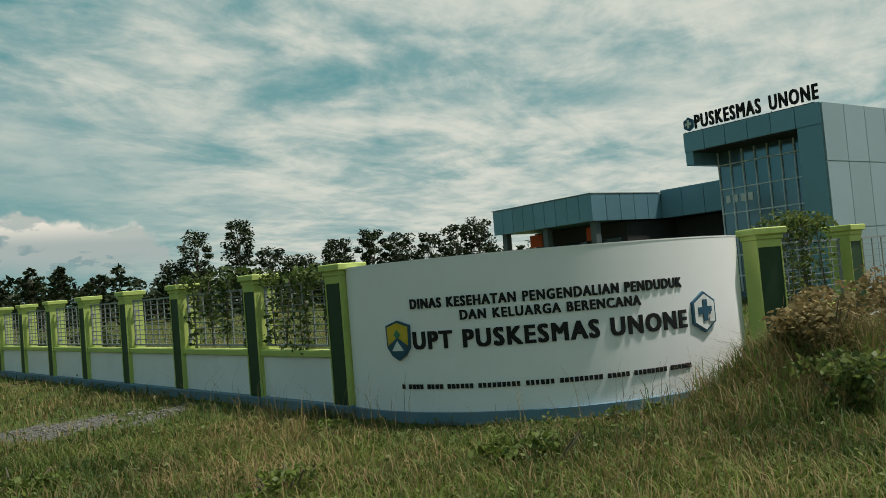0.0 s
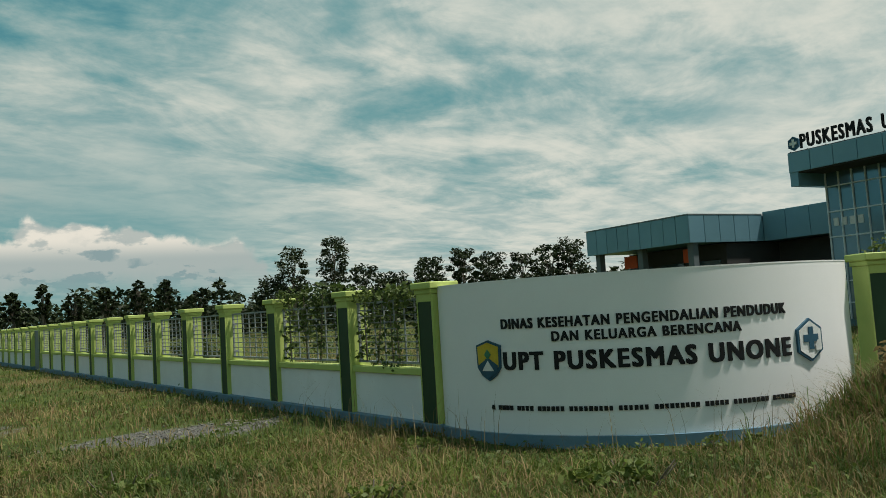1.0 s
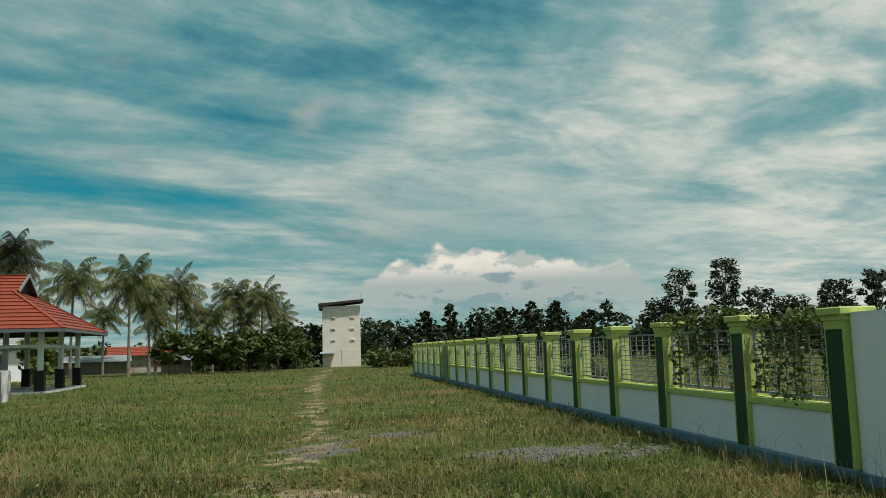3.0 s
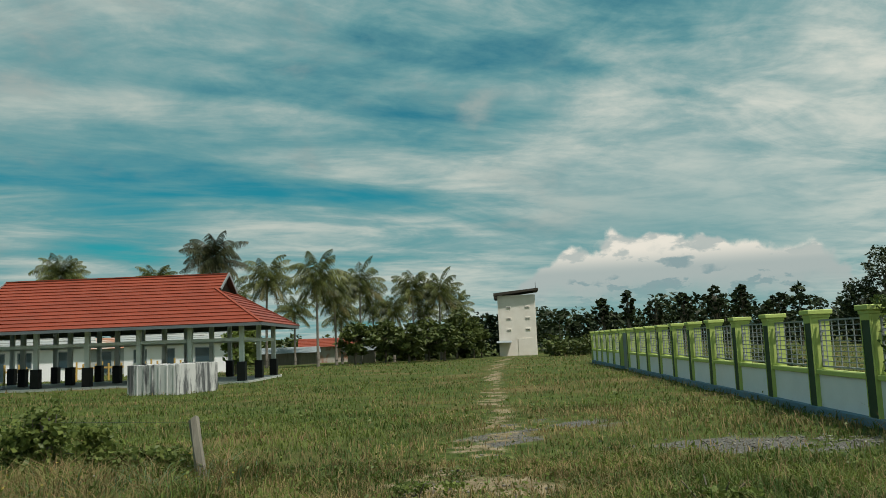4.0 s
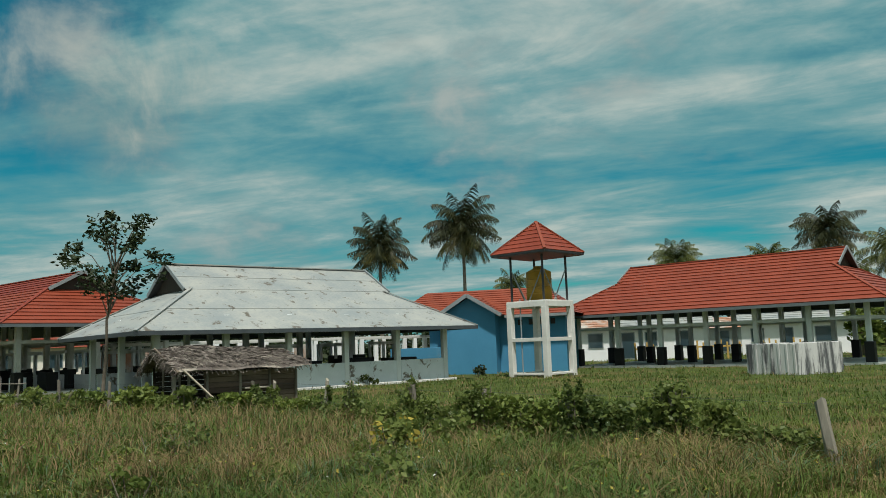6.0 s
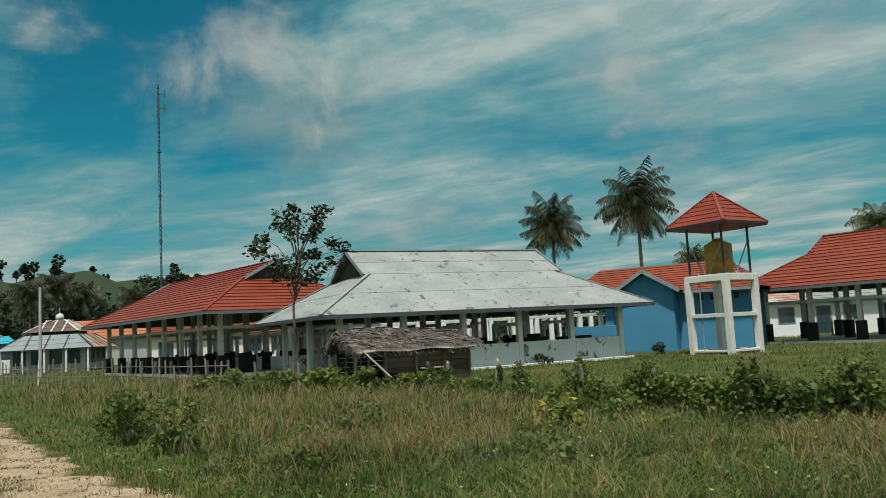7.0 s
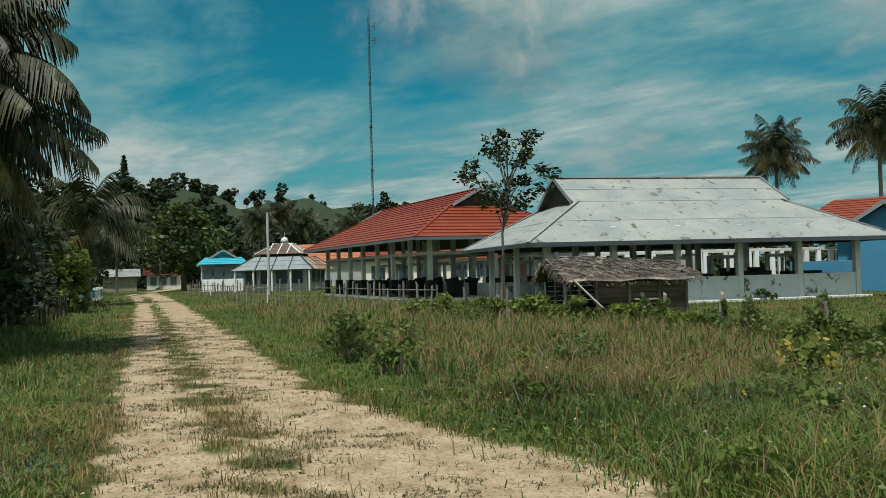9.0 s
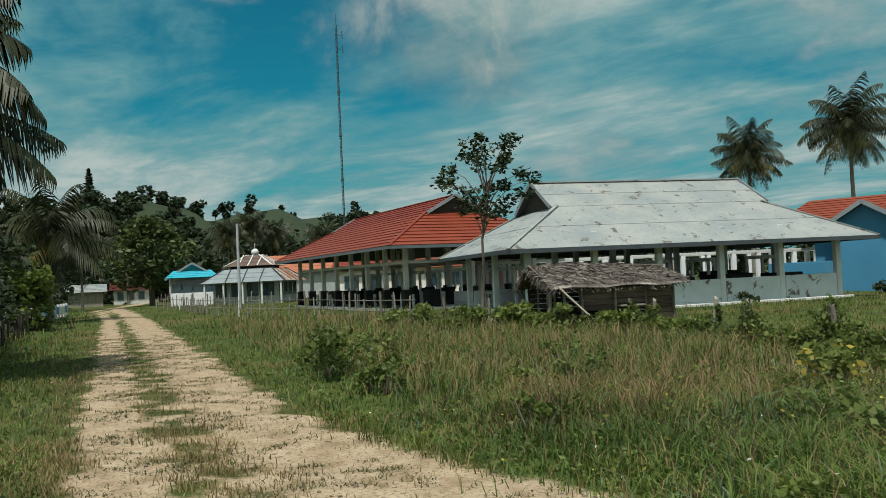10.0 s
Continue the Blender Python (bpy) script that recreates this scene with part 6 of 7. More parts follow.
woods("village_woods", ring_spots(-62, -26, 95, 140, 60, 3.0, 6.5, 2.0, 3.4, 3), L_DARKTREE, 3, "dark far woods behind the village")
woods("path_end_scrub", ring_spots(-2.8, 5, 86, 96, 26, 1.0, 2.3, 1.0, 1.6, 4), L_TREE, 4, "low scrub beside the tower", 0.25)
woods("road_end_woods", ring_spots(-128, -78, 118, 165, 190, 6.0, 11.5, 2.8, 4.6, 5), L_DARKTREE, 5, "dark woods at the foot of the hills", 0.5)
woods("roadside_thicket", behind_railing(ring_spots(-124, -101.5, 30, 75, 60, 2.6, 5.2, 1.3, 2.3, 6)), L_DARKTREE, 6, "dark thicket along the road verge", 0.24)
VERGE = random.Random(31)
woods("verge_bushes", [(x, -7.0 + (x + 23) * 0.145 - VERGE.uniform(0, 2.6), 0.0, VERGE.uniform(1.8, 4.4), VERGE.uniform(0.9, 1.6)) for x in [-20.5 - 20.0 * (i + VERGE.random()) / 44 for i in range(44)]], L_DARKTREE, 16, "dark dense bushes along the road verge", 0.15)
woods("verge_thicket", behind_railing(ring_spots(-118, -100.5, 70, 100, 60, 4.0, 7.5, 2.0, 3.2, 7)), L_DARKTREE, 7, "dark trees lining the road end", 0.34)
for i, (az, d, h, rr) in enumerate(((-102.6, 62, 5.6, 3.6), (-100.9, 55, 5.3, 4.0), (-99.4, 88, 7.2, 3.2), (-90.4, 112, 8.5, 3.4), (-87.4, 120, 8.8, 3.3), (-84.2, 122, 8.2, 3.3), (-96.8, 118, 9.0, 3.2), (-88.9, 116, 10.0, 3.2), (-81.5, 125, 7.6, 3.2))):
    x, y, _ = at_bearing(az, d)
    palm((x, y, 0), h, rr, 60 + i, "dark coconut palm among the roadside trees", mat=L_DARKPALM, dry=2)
tree("broadleaf_tree", (*at_bearing(-95.3, 96)[:2], 0), 9.6, 4.2, L_TREE, 150, "large leafy tree beside the turquoise house", leaves=2600, leaf=0.34, clumps=22, trunk=0.3, bare=0.15)
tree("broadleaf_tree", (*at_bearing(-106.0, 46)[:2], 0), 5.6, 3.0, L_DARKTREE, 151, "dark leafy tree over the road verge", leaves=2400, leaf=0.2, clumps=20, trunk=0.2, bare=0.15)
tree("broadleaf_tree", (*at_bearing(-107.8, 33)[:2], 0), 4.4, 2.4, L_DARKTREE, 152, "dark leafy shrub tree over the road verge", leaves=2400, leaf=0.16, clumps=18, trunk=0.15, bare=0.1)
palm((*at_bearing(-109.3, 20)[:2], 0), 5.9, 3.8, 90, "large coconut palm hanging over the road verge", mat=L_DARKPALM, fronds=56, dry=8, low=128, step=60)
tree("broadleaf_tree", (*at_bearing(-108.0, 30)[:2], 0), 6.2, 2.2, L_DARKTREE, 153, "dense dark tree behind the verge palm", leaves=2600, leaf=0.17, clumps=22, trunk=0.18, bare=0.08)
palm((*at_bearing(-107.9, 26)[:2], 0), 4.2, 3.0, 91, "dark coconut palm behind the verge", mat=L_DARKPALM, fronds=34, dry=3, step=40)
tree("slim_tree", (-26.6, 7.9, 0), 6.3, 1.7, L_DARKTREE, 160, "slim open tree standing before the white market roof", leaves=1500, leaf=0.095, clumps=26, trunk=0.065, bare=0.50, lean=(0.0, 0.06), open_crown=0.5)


def conifer(pos, h, s, seed, label):
    rng = np.random.default_rng(seed)
    root = thing("conifer", Matrix.Translation(pos), label, "tree")
    b = rod(bmesh.new(), (0, 0, -1), (0, 0, h), 0.28, 0.05, 7)
    P = []
    for i in range(9):
        z = h * (0.22 + 0.75 * i / 8) + rng.uniform(-0.4, 0.4)
        r = s * (1.0 - 0.88 * i / 8) * rng.uniform(0.65, 1.15)
        for k in range(6):
            a0 = k * 1.047 + i * 0.5
            e = (r * math.cos(a0) * rng.uniform(0.7, 1.1), r * math.sin(a0) * rng.uniform(0.7, 1.1), z - 0.12 * r)
            rod(b, (0, 0, z), e, 0.07, 0.02, 4)
            P.append(blob_points(rng, tuple(0.65 * c if n < 2 else c for n, c in enumerate(e)), (r * 0.45 + 0.3, r * 0.45 + 0.3, 0.75), 26, 0.1))
    part("trunk", b, M_BARK, root)
    V, F = leaf_quads(np.concatenate(P), 0.42, rng)
    o = new("crown", raw_mesh("crown", V, F, L_DARKTREE))
    o.parent = root


# ---- hills ----
def hill_height(az, d):
    crest = np.interp(az, [-135, -118, -108, -100, -97, -94.5, -92, -90, -88.5, -86, -83, -80, -76, -68, -58], [26, 34, 33, 30, 33, 33, 27, 27, 30, 27.5, 23.5, 22.5, 19, 12, 2])
    f = np.clip((d - 175) / 130, 0, 1)
    back = np.clip(1 - (d - 330) / 260, 0, 1)
    return crest * (f * f * (3 - 2 * f)) * back + 1.2 * np.sin(az * 2.1 + d * 0.05) * f


def make_hills():
    azs, ds = np.arange(-136, -56, 0.5), np.arange(170, 600, 9)
    A, D = np.meshgrid(azs, ds)
    Z = hill_height(A, D) - 0.8
    X, Y = D * np.sin(np.radians(A)), D * np.cos(np.radians(A))
    n, k = len(azs), len(ds)
    idx = np.arange(n * k).reshape(k, n)
    F = np.stack([idx[:-1, :-1], idx[:-1, 1:], idx[1:, 1:], idx[1:, :-1]], -1).reshape(-1, 4)
    m = material("hill_pasture", (0.034, 0.050, 0.022), (0.021, 0.034, 0.015), 0.06, 0.95, 0.3, 0.8, stain=(0.30, 0.22, 0.13), stain_scale=0.035, stain_at=(0.68, 0.74))
    o = tagged(new("hill", raw_mesh("hill", np.stack([X, Y, Z], -1).reshape(-1, 3), F, m)), "green hills with pasture and bare patches behind the village", "hill", kind="structure")
    o.data.polygons.foreach_set("use_smooth", [True] * len(o.data.polygons))
    r = random.Random(9)
    spots = []
    for i in range(1300):
        az, d = r.uniform(-134, -62), 180 + 150 * r.random() ** 0.8
        if d > 262 and r.random() < 0.62:
            continue
        if -92 < az < -83.5 and d > 250 and r.random() < 0.86:
            continue
        x, y, _ = at_bearing(az, d)
        spots.append((x, y, float(hill_height(az, d)) - 1.2, r.uniform(3, 6.5), r.uniform(1.8, 3.6)))
    woods("hill_woods", spots, L_DARKTREE, 12, "dark woods over the hillsides", 0.75)
    for i, (az, h, s) in enumerate(((-95.6, 9.5, 4.2), (-92.3, 6, 1.6), (-90.3, 7.5, 2.0), (-88.9, 10, 2.6), (-86.9, 5, 1.2), (-93.6, 5, 2.2), (-81.9, 10, 2.6), (-81.2, 6, 2.0), (-91.3, 5, 1.2))):
        x, y, _ = at_bearing(az, 318)
        tree("ridge_tree", (x, y, float(hill_height(az, 318)) - 1.4), h, s, L_DARKTREE, 300 + i, "lone dark tree on the hill crest", leaves=620, leaf=0.42, clumps=13, trunk=0.22, bare=0.45, open_crown=0.4, group="hill crest trees")
    x, y, _ = at_bearing(-99.1, 300)
    conifer((x, y, float(hill_height(-99.1, 300)) - 1.0), 13.0, 3.4, 330, "dark conifer standing on the hill crest")


make_hills()


# ---- vines and shrubs ----
def clump(name, pos, radii, n, leaf, mat, seed, label, category="shrub", group="", stems=5):
    rng = np.random.default_rng(seed)
    root = thing(name, Matrix.Translation(pos), label, category, group)
    b = bmesh.new()
    r = random.Random(seed)
    for i in range(stems):
        a0 = r.uniform(0, 6.28)
        rod(b, (0.1 * radii[0] * math.cos(a0), 0.1 * radii[1] * math.sin(a0), -0.1), (0.6 * radii[0] * math.cos(a0), 0.6 * radii[1] * math.sin(a0), radii[2] * r.uniform(0.9, 1.6)), 0.014, 0.006, 5)
    part("woody_stem", b, M_BARK, root)["kind"] = "stuff"
    P = []
    k = max(4, n // 60)
    for i in range(k):
        c = (rng.uniform(-0.75, 0.75) * radii[0], rng.uniform(-0.75, 0.75) * radii[1], radii[2] * rng.uniform(0.25, 1.55))
        P.append(blob_points(rng, c, np.array(radii) * rng.uniform(0.3, 0.55), n // k, 0.2))
    V, F = leaf_quads(np.concatenate(P), leaf, rng, 0.7, 1.7)
    V[:, 2] = np.maximum(V[:, 2], -0.05)
    o = new("leaves", raw_mesh("leaves", V, F, mat))
    o.parent = root
    return root


rv = random.Random(4)
def creeper_span(p, q, tops, n, leaf, seed, mat):
    """A leafy creeper hung along the wires from p to q; tops: its height at even steps."""
    rng = np.random.default_rng(seed)
    root = thing("creeper", Matrix.Translation((p[0], p[1], float(ground_height(*p)))), "leafy creeper grown over the old wire fence", "creeper", "fence creepers")
    d = np.array([q[0] - p[0], q[1] - p[1]])
    k = max(10, int(np.hypot(*d) * 13))
    P, b = [], bmesh.new()
    for i in range(k):
        t = rng.random()
        top = np.interp(t, np.linspace(0, 1, len(tops)), tops) * rng.uniform(0.75, 1.18)
        sway = rng.normal(0, 0.05, 2)
        m = n // k
        z = top * (1 - rng.random(m) ** 1.5 * 0.95)
        w = 0.05 + 0.09 * rng.random()
        c = np.stack([d[0] * t + sway[0] * z + rng.normal(0, w, m), d[1] * t + sway[1] * z + rng.normal(0, w, m), z + rng.normal(0, 0.02, m)], -1)
        P.append(c)
        rod(b, (d[0] * t, d[1] * t, -0.1), (d[0] * t + sway[0] * top, d[1] * t + sway[1] * top, top * 0.95), 0.006, 0.003, 4)
    part("woody_stem", b, M_BARK, root)["kind"] = "stuff"
    V, F = leaf_quads(np.concatenate(P), leaf, rng, 0.7, 1.5)
    V[:, 2] = np.maximum(V[:, 2], -0.05)
    o = new("leaves", raw_mesh("leaves", V, F, mat))
    o.parent = root


rv = random.Random(4)
TOPS = [(0.16, 0.42, 0.50, 0.70, 0.92), (0.95, 0.76, 0.62, 0.52, 0.8), (0.84, 0.6, 0.68, 0.6, 0.82), (0.86, 0.62, 0.5, 0.58, 0.78), (0.8, 0.5, 0.4, 0.46, 0.7), (0.6, 0.34, 0.3, 0.5), (0.55, 0.4, 0.36, 0.5), (0.5, 0.42, 0.4, 0.5), (0.46, 0.36, 0.30, 0.44), (0.44, 0.40, 0.52, 0.5), (0.55, 0.62, 0.55, 0.5)]
for i, (p, q) in enumerate(zip(POSTS, POSTS[1:])):
    creeper_span(p, q, TOPS[i], (4400, 3400, 3000, 2300, 1900, 1300, 1100, 900, 1000, 1100, 1000)[i], 0.042 if i < 4 else (0.048 if i < 8 else 0.06), 400 + i, L_BRIGHT if i % 4 == 2 else L_VINE)
for i, (x, y) in enumerate(POSTS[1:9]):
    h = (0.60, 0.58, 0.60, 0.56, 0.52, 0.46, 0.40, 0.42)[i]
    clump("creeper", (x, y, float(ground_height(x, y))), (0.2 if i else 0.3, 0.17, h), 560, 0.034 if i < 5 else 0.044, L_VINE, 420 + i, "leafy creeper climbing an old fence post", "creeper", "fence post creepers")
clump("roadside_bush", (*at_bearing(-101.9, 46)[:2], 0), (1.7, 1.5, 1.7), 1500, 0.17, L_BRIGHT, 480, "fresh green bush at the dark road verge", "bush")
SHRUBS = [(-15.1, 1.9, 0.8, 0.55, 700, 0.055, L_VINE), (-13.2, 2.3, 0.5, 0.3, 300, 0.05, L_BRIGHT), (-9.6, 7.1, 0.55, 0.36, 620, 0.055, L_VINE), (-9.3, 6.7, 0.45, 0.40, 90, 0.045, L_YELLOW), (-8.9, 6.3, 0.4, 0.24, 260, 0.05, L_BRIGHT), (-26.5, 6.6, 1.0, 0.45, 500, 0.08, L_VINE), (-24.3, 8.3, 0.9, 0.42, 500, 0.08, L_BRIGHT), (-22.0, 8.7, 0.9, 0.40, 460, 0.08, L_VINE), (-20.2, 9.2, 0.7, 0.34, 360, 0.07, L_BRIGHT), (-28.6, 5.6, 1.0, 0.36, 420, 0.08, L_VINE), (-18.4, 3.2, 0.7, 0.3, 320, 0.06, L_VINE), (-11.8, 4.4, 0.55, 0.3, 320, 0.05, L_VINE), (-7.0, 5.4, 0.5, 0.25, 300, 0.05, L_VINE), (-9.9, 8.4, 0.8, 0.36, 420, 0.06, L_VINE), (-31.5, 27.5, 0.5, 0.4, 260, 0.07, L_DARKTREE), (-29.9, 19.9, 0.5, 0.25, 160, 0.07, L_TREE), (1.0, 8.4, 0.5, 0.14, 320, 0.04, L_BRIGHT), (2.6, 6.2, 0.5, 0.13, 260, 0.04, L_VINE), (4.6, 5.3, 0.6, 0.15, 260, 0.04, L_BRIGHT)]
for i, (x, y, r_, h, n, lf, mt) in enumerate(SHRUBS):
    clump("shrub", (x, y, float(ground_height(x, y))), (r_, r_ * 0.8, h), n, lf, mt, 500 + i, "low leafy shrub in the long grass", "shrub", "meadow shrubs")
for i in range(26):
    x = -5.5 - 14.5 * (i + rv.random()) / 26
    y = float(road_mid(x)) + rv.uniform(2.6, 6.8)
    clump("weed", (x, y, float(ground_height(x, y))), (rv.uniform(0.2, 0.42), rv.uniform(0.2, 0.42), rv.uniform(0.16, 0.30)), 170, 0.036, (L_BRIGHT, L_VINE, L_BRIGHT)[i % 3], 700 + i, "small leafy weed among the tall grass", "weed", "meadow weeds", 4)
for i in range(12):
    x, y = rv.uniform(-2.5, 7.5), rv.uniform(5.6, 9.0)
    if math.hypot(x - SIGN_C.x, y - SIGN_C.y) < SIGN_R + 0.35 or x > 4.3 and y > 8:
        continue
    clump("weed", (x, y, float(ground_height(x, y))), (rv.uniform(0.2, 0.35), rv.uniform(0.2, 0.35), rv.uniform(0.08, 0.15)), 150, 0.028, (L_BRIGHT, L_VINE)[i % 2], 740 + i, "small leafy weed in the short dry grass", "weed", "verge weeds", 3)
# brown and green growth on the bank beside the sign
for i, (x, y, r_, h, mt) in enumerate(((9.9, 4.6, 0.8, 0.55, L_DRY), (10.6, 5.4, 0.9, 0.62, L_RED), (9.3, 5.3, 0.6, 0.42, L_DRY), (11.3, 4.9, 0.9, 0.62, L_DRY), (10.4, 3.9, 0.6, 0.35, L_VINE), (8.4, 4.9, 0.55, 0.34, L_DRY), (7.6, 4.2, 0.6, 0.25, L_VINE), (11.9, 5.6, 0.8, 0.7, L_RED))):
    clump("bank_weeds", (x, y, float(ground_height(x, y))), (r_, r_ * 0.8, h), 700, 0.045, mt, 540 + i, "dry brown and green weeds on the earth bank", "weeds", "bank weeds", 8)


def hanging_vine(m, length, z0, z1, n, seed, label, mat=None, thick=0.16, gaps=5):
    """Vine strands over a fence bay; x runs along the bay."""
    rng = np.random.default_rng(seed)
    root = thing("vine", m, label, "vine", "fence vines")
    P = []
    b = bmesh.new()
    for i in range(gaps):
        x = length * (i + rng.uniform(0.15, 0.85)) / gaps
        zl = z0 + (z1 - z0) * rng.uniform(0.0, 0.35)
        rod(b, (x, -0.02, z0), (x + rng.uniform(-0.15, 0.15), -0.05, z1), 0.012, 0.008, 5)
        for k in range(5):
            z = zl + (z1 - zl) * k / 4
            P.append(blob_points(rng, (x + rng.normal() * 0.06, -0.04, z), (0.17, thick, 0.2), n // (gaps * 7), 0.1))
    for i in range(8):
        P.append(blob_points(rng, (length * rng.random(), -0.05, z1 + rng.uniform(-0.05, 0.10)), (0.3, thick * 1.2, 0.16), n // 28, 0.1))
    part("woody_stem", b, M_BARK, root)["kind"] = "stuff"
    V, F = leaf_quads(np.concatenate(P), 0.038, rng, 0.7, 1.7)
    o = new("leaves", raw_mesh("leaves", V, F, mat or L_VINE))
    o.parent = root


hanging_vine(NORTH @ Matrix.Translation((0.0, -0.1, 0)), 1.9, 0.9, 1.82, 1300, 1, "dark vine hanging through the iron grille", L_CREEP)
hanging_vine(NORTH @ Matrix.Translation((2.25, -0.1, 0)), 2.3, 0.9, 1.95, 1500, 2, "dark vine hanging over the iron grille", L_CREEP, gaps=4)
hanging_vine(EAST @ Matrix.Translation((-2.0, -0.1, 0)), 1.5, 0.85, 2.0, 1300, 3, "leafy vine climbing over the fence beside the sign", L_VINE, 0.2)
# shrubs behind the fence
for i in range(3, 9):
    p = NORTH @ Vector((1.2 + 4.6 * i, -2.2 - 0.5 * (i % 3), 0))
    clump("garden_shrub", (p.x, p.y, 0), (1.0, 1.0, 0.62), 420, 0.09, L_TREE, 600 + i, "leafy shrub growing behind the boundary fence", "shrub", "garden shrubs")


# ---- loose stones ----
def stones():
    rng = random.Random(21)
    base = bmesh.new()
    bmesh.ops.create_icosphere(base, subdivisions=1, radius=1.0)
    bv = np.array([v.co[:] for v in base.verts])
    bf = np.array([[v.index for v in f.verts] for f in base.faces])
    base.free()
    nrg = np.random.default_rng(3)
    V, F, n = {0: [], 1: []}, {0: [], 1: []}, 0
    while n < 2600:
        if n < 360:
            x, y = rng.gauss(2.9, 1.15), rng.gauss(12.75, 0.42)
        else:
            x, y = rng.uniform(-4, 4), rng.uniform(7.5, 18)
            g, p = gravel_mask(np.array(x), np.array(y))
            if max(float(g), float(p)) < 0.4:
                continue
        if x > 4.1:
            continue
        if n > 620:
            x = rng.uniform(-26, -4)
            y = float(road_mid(x)) + rng.uniform(-1.8, 1.9)
        s = rng.choice((0.010, 0.013, 0.017, 0.024, 0.034)) if n <= 620 else rng.choice((0.006, 0.009, 0.012, 0.017, 0.022))
        v = bv * s * nrg.uniform(0.6, 1.3, size=(1, 3)) * nrg.uniform(0.8, 1.2, size=bv.shape)
        kind = 0 if n <= 620 else 1
        v = v * np.array([1.0, 1.0, 0.55])
        F[kind].append(bf + len(V[kind]) * len(bv))
        V[kind].append(v + np.array([x, y, float(ground_height(x, y)) + s * 0.15]))
        n += 1
    for kind, nm, mat, lab in ((0, "loose_stones", material("grey_loose_stone", (0.20, 0.19, 0.165), (0.09, 0.086, 0.075), 9, 0.9, 0.3, 60, island=0.35), "grey rubble and gravel beside the fence"), (1, "road_pebbles", material("sandy_pebble", (0.42, 0.33, 0.23), (0.20, 0.155, 0.105), 9, 0.95, 0.3, 60, island=0.4), "sandy pebbles and clods on the wheel tracks")):
        tagged(new(nm, raw_mesh(nm, np.concatenate(V[kind]), np.concatenate(F[kind]), mat)), lab, "stones", kind="stuff")


stones()


# ---- grass ----
def in_frame(m, x, y, x0, x1, y0, y1):
    i = m.inverted()
    lx = i[0][0] * x + i[0][1] * y + i[0][3]
    ly = i[1][0] * x + i[1][1] * y + i[1][3]
    return (lx > x0) & (lx < x1) & (ly > y0) & (ly < y1)


KEEP_OFF = [(pav_a.matrix_basis, -0.45, 16.1, -0.45, 8.0), (pav_b.matrix_basis, -0.45, 13.95, -0.45, 8.5), (pav_c.matrix_basis, -0.45, 19.1, -0.45, 8.0), (bb.matrix_basis, -6, 6.5, 0, 6.5), (ct.matrix_basis, 0, 2.45, 0, 2.6), (sh.matrix_basis, 0.05, 3.2, 0.05, 3.2), (st.matrix_basis, 0, 4.6, 0, 4.6)]


def sample(rng, n, az0, az1, d0, d1):
    az = np.radians(rng.uniform(az0, az1, n))
    d = np.sqrt(rng.uniform(d0 * d0, d1 * d1, n))
    return d * np.sin(az) - 0.5, d * np.cos(az) + 0.3


def blades(name, x, y, h, w, rng, mat, label, bend=0.45, flop=0.0):
    n = len(x)
    z = ground_height(x, y) - 0.01
    a = rng.uniform(0, 2 * np.pi, n)
    sx, sy = np.cos(a), np.sin(a)
    b = a + np.pi / 2 + rng.normal(0, 0.5, n)
    lean = h * bend * rng.uniform(0.2, 1.9, n)
    dx, dy = np.cos(b) * lean, np.sin(b) * lean
    base = np.stack([x, y, z], -1)
    side = np.stack([sx * w, sy * w, np.zeros(n)], -1) * 0.5
    mid = base + np.stack([dx * 0.3, dy * 0.3, h * 0.6], -1)
    tip = base + np.stack([dx, dy, h * (1 - 0.25 * bend)], -1)
    P = np.stack([base - side, base + side, mid - side * 0.75, mid + side * 0.75, tip], 1).reshape(-1, 3)
    o = np.arange(n)[:, None] * 5
    F = np.concatenate([o + np.array([0, 1, 3]), o + np.array([0, 3, 2]), o + np.array([2, 3, 4])], 0)
    return tagged(new(name, raw_mesh(name, P, F, mat)), label, "grass", kind="stuff")


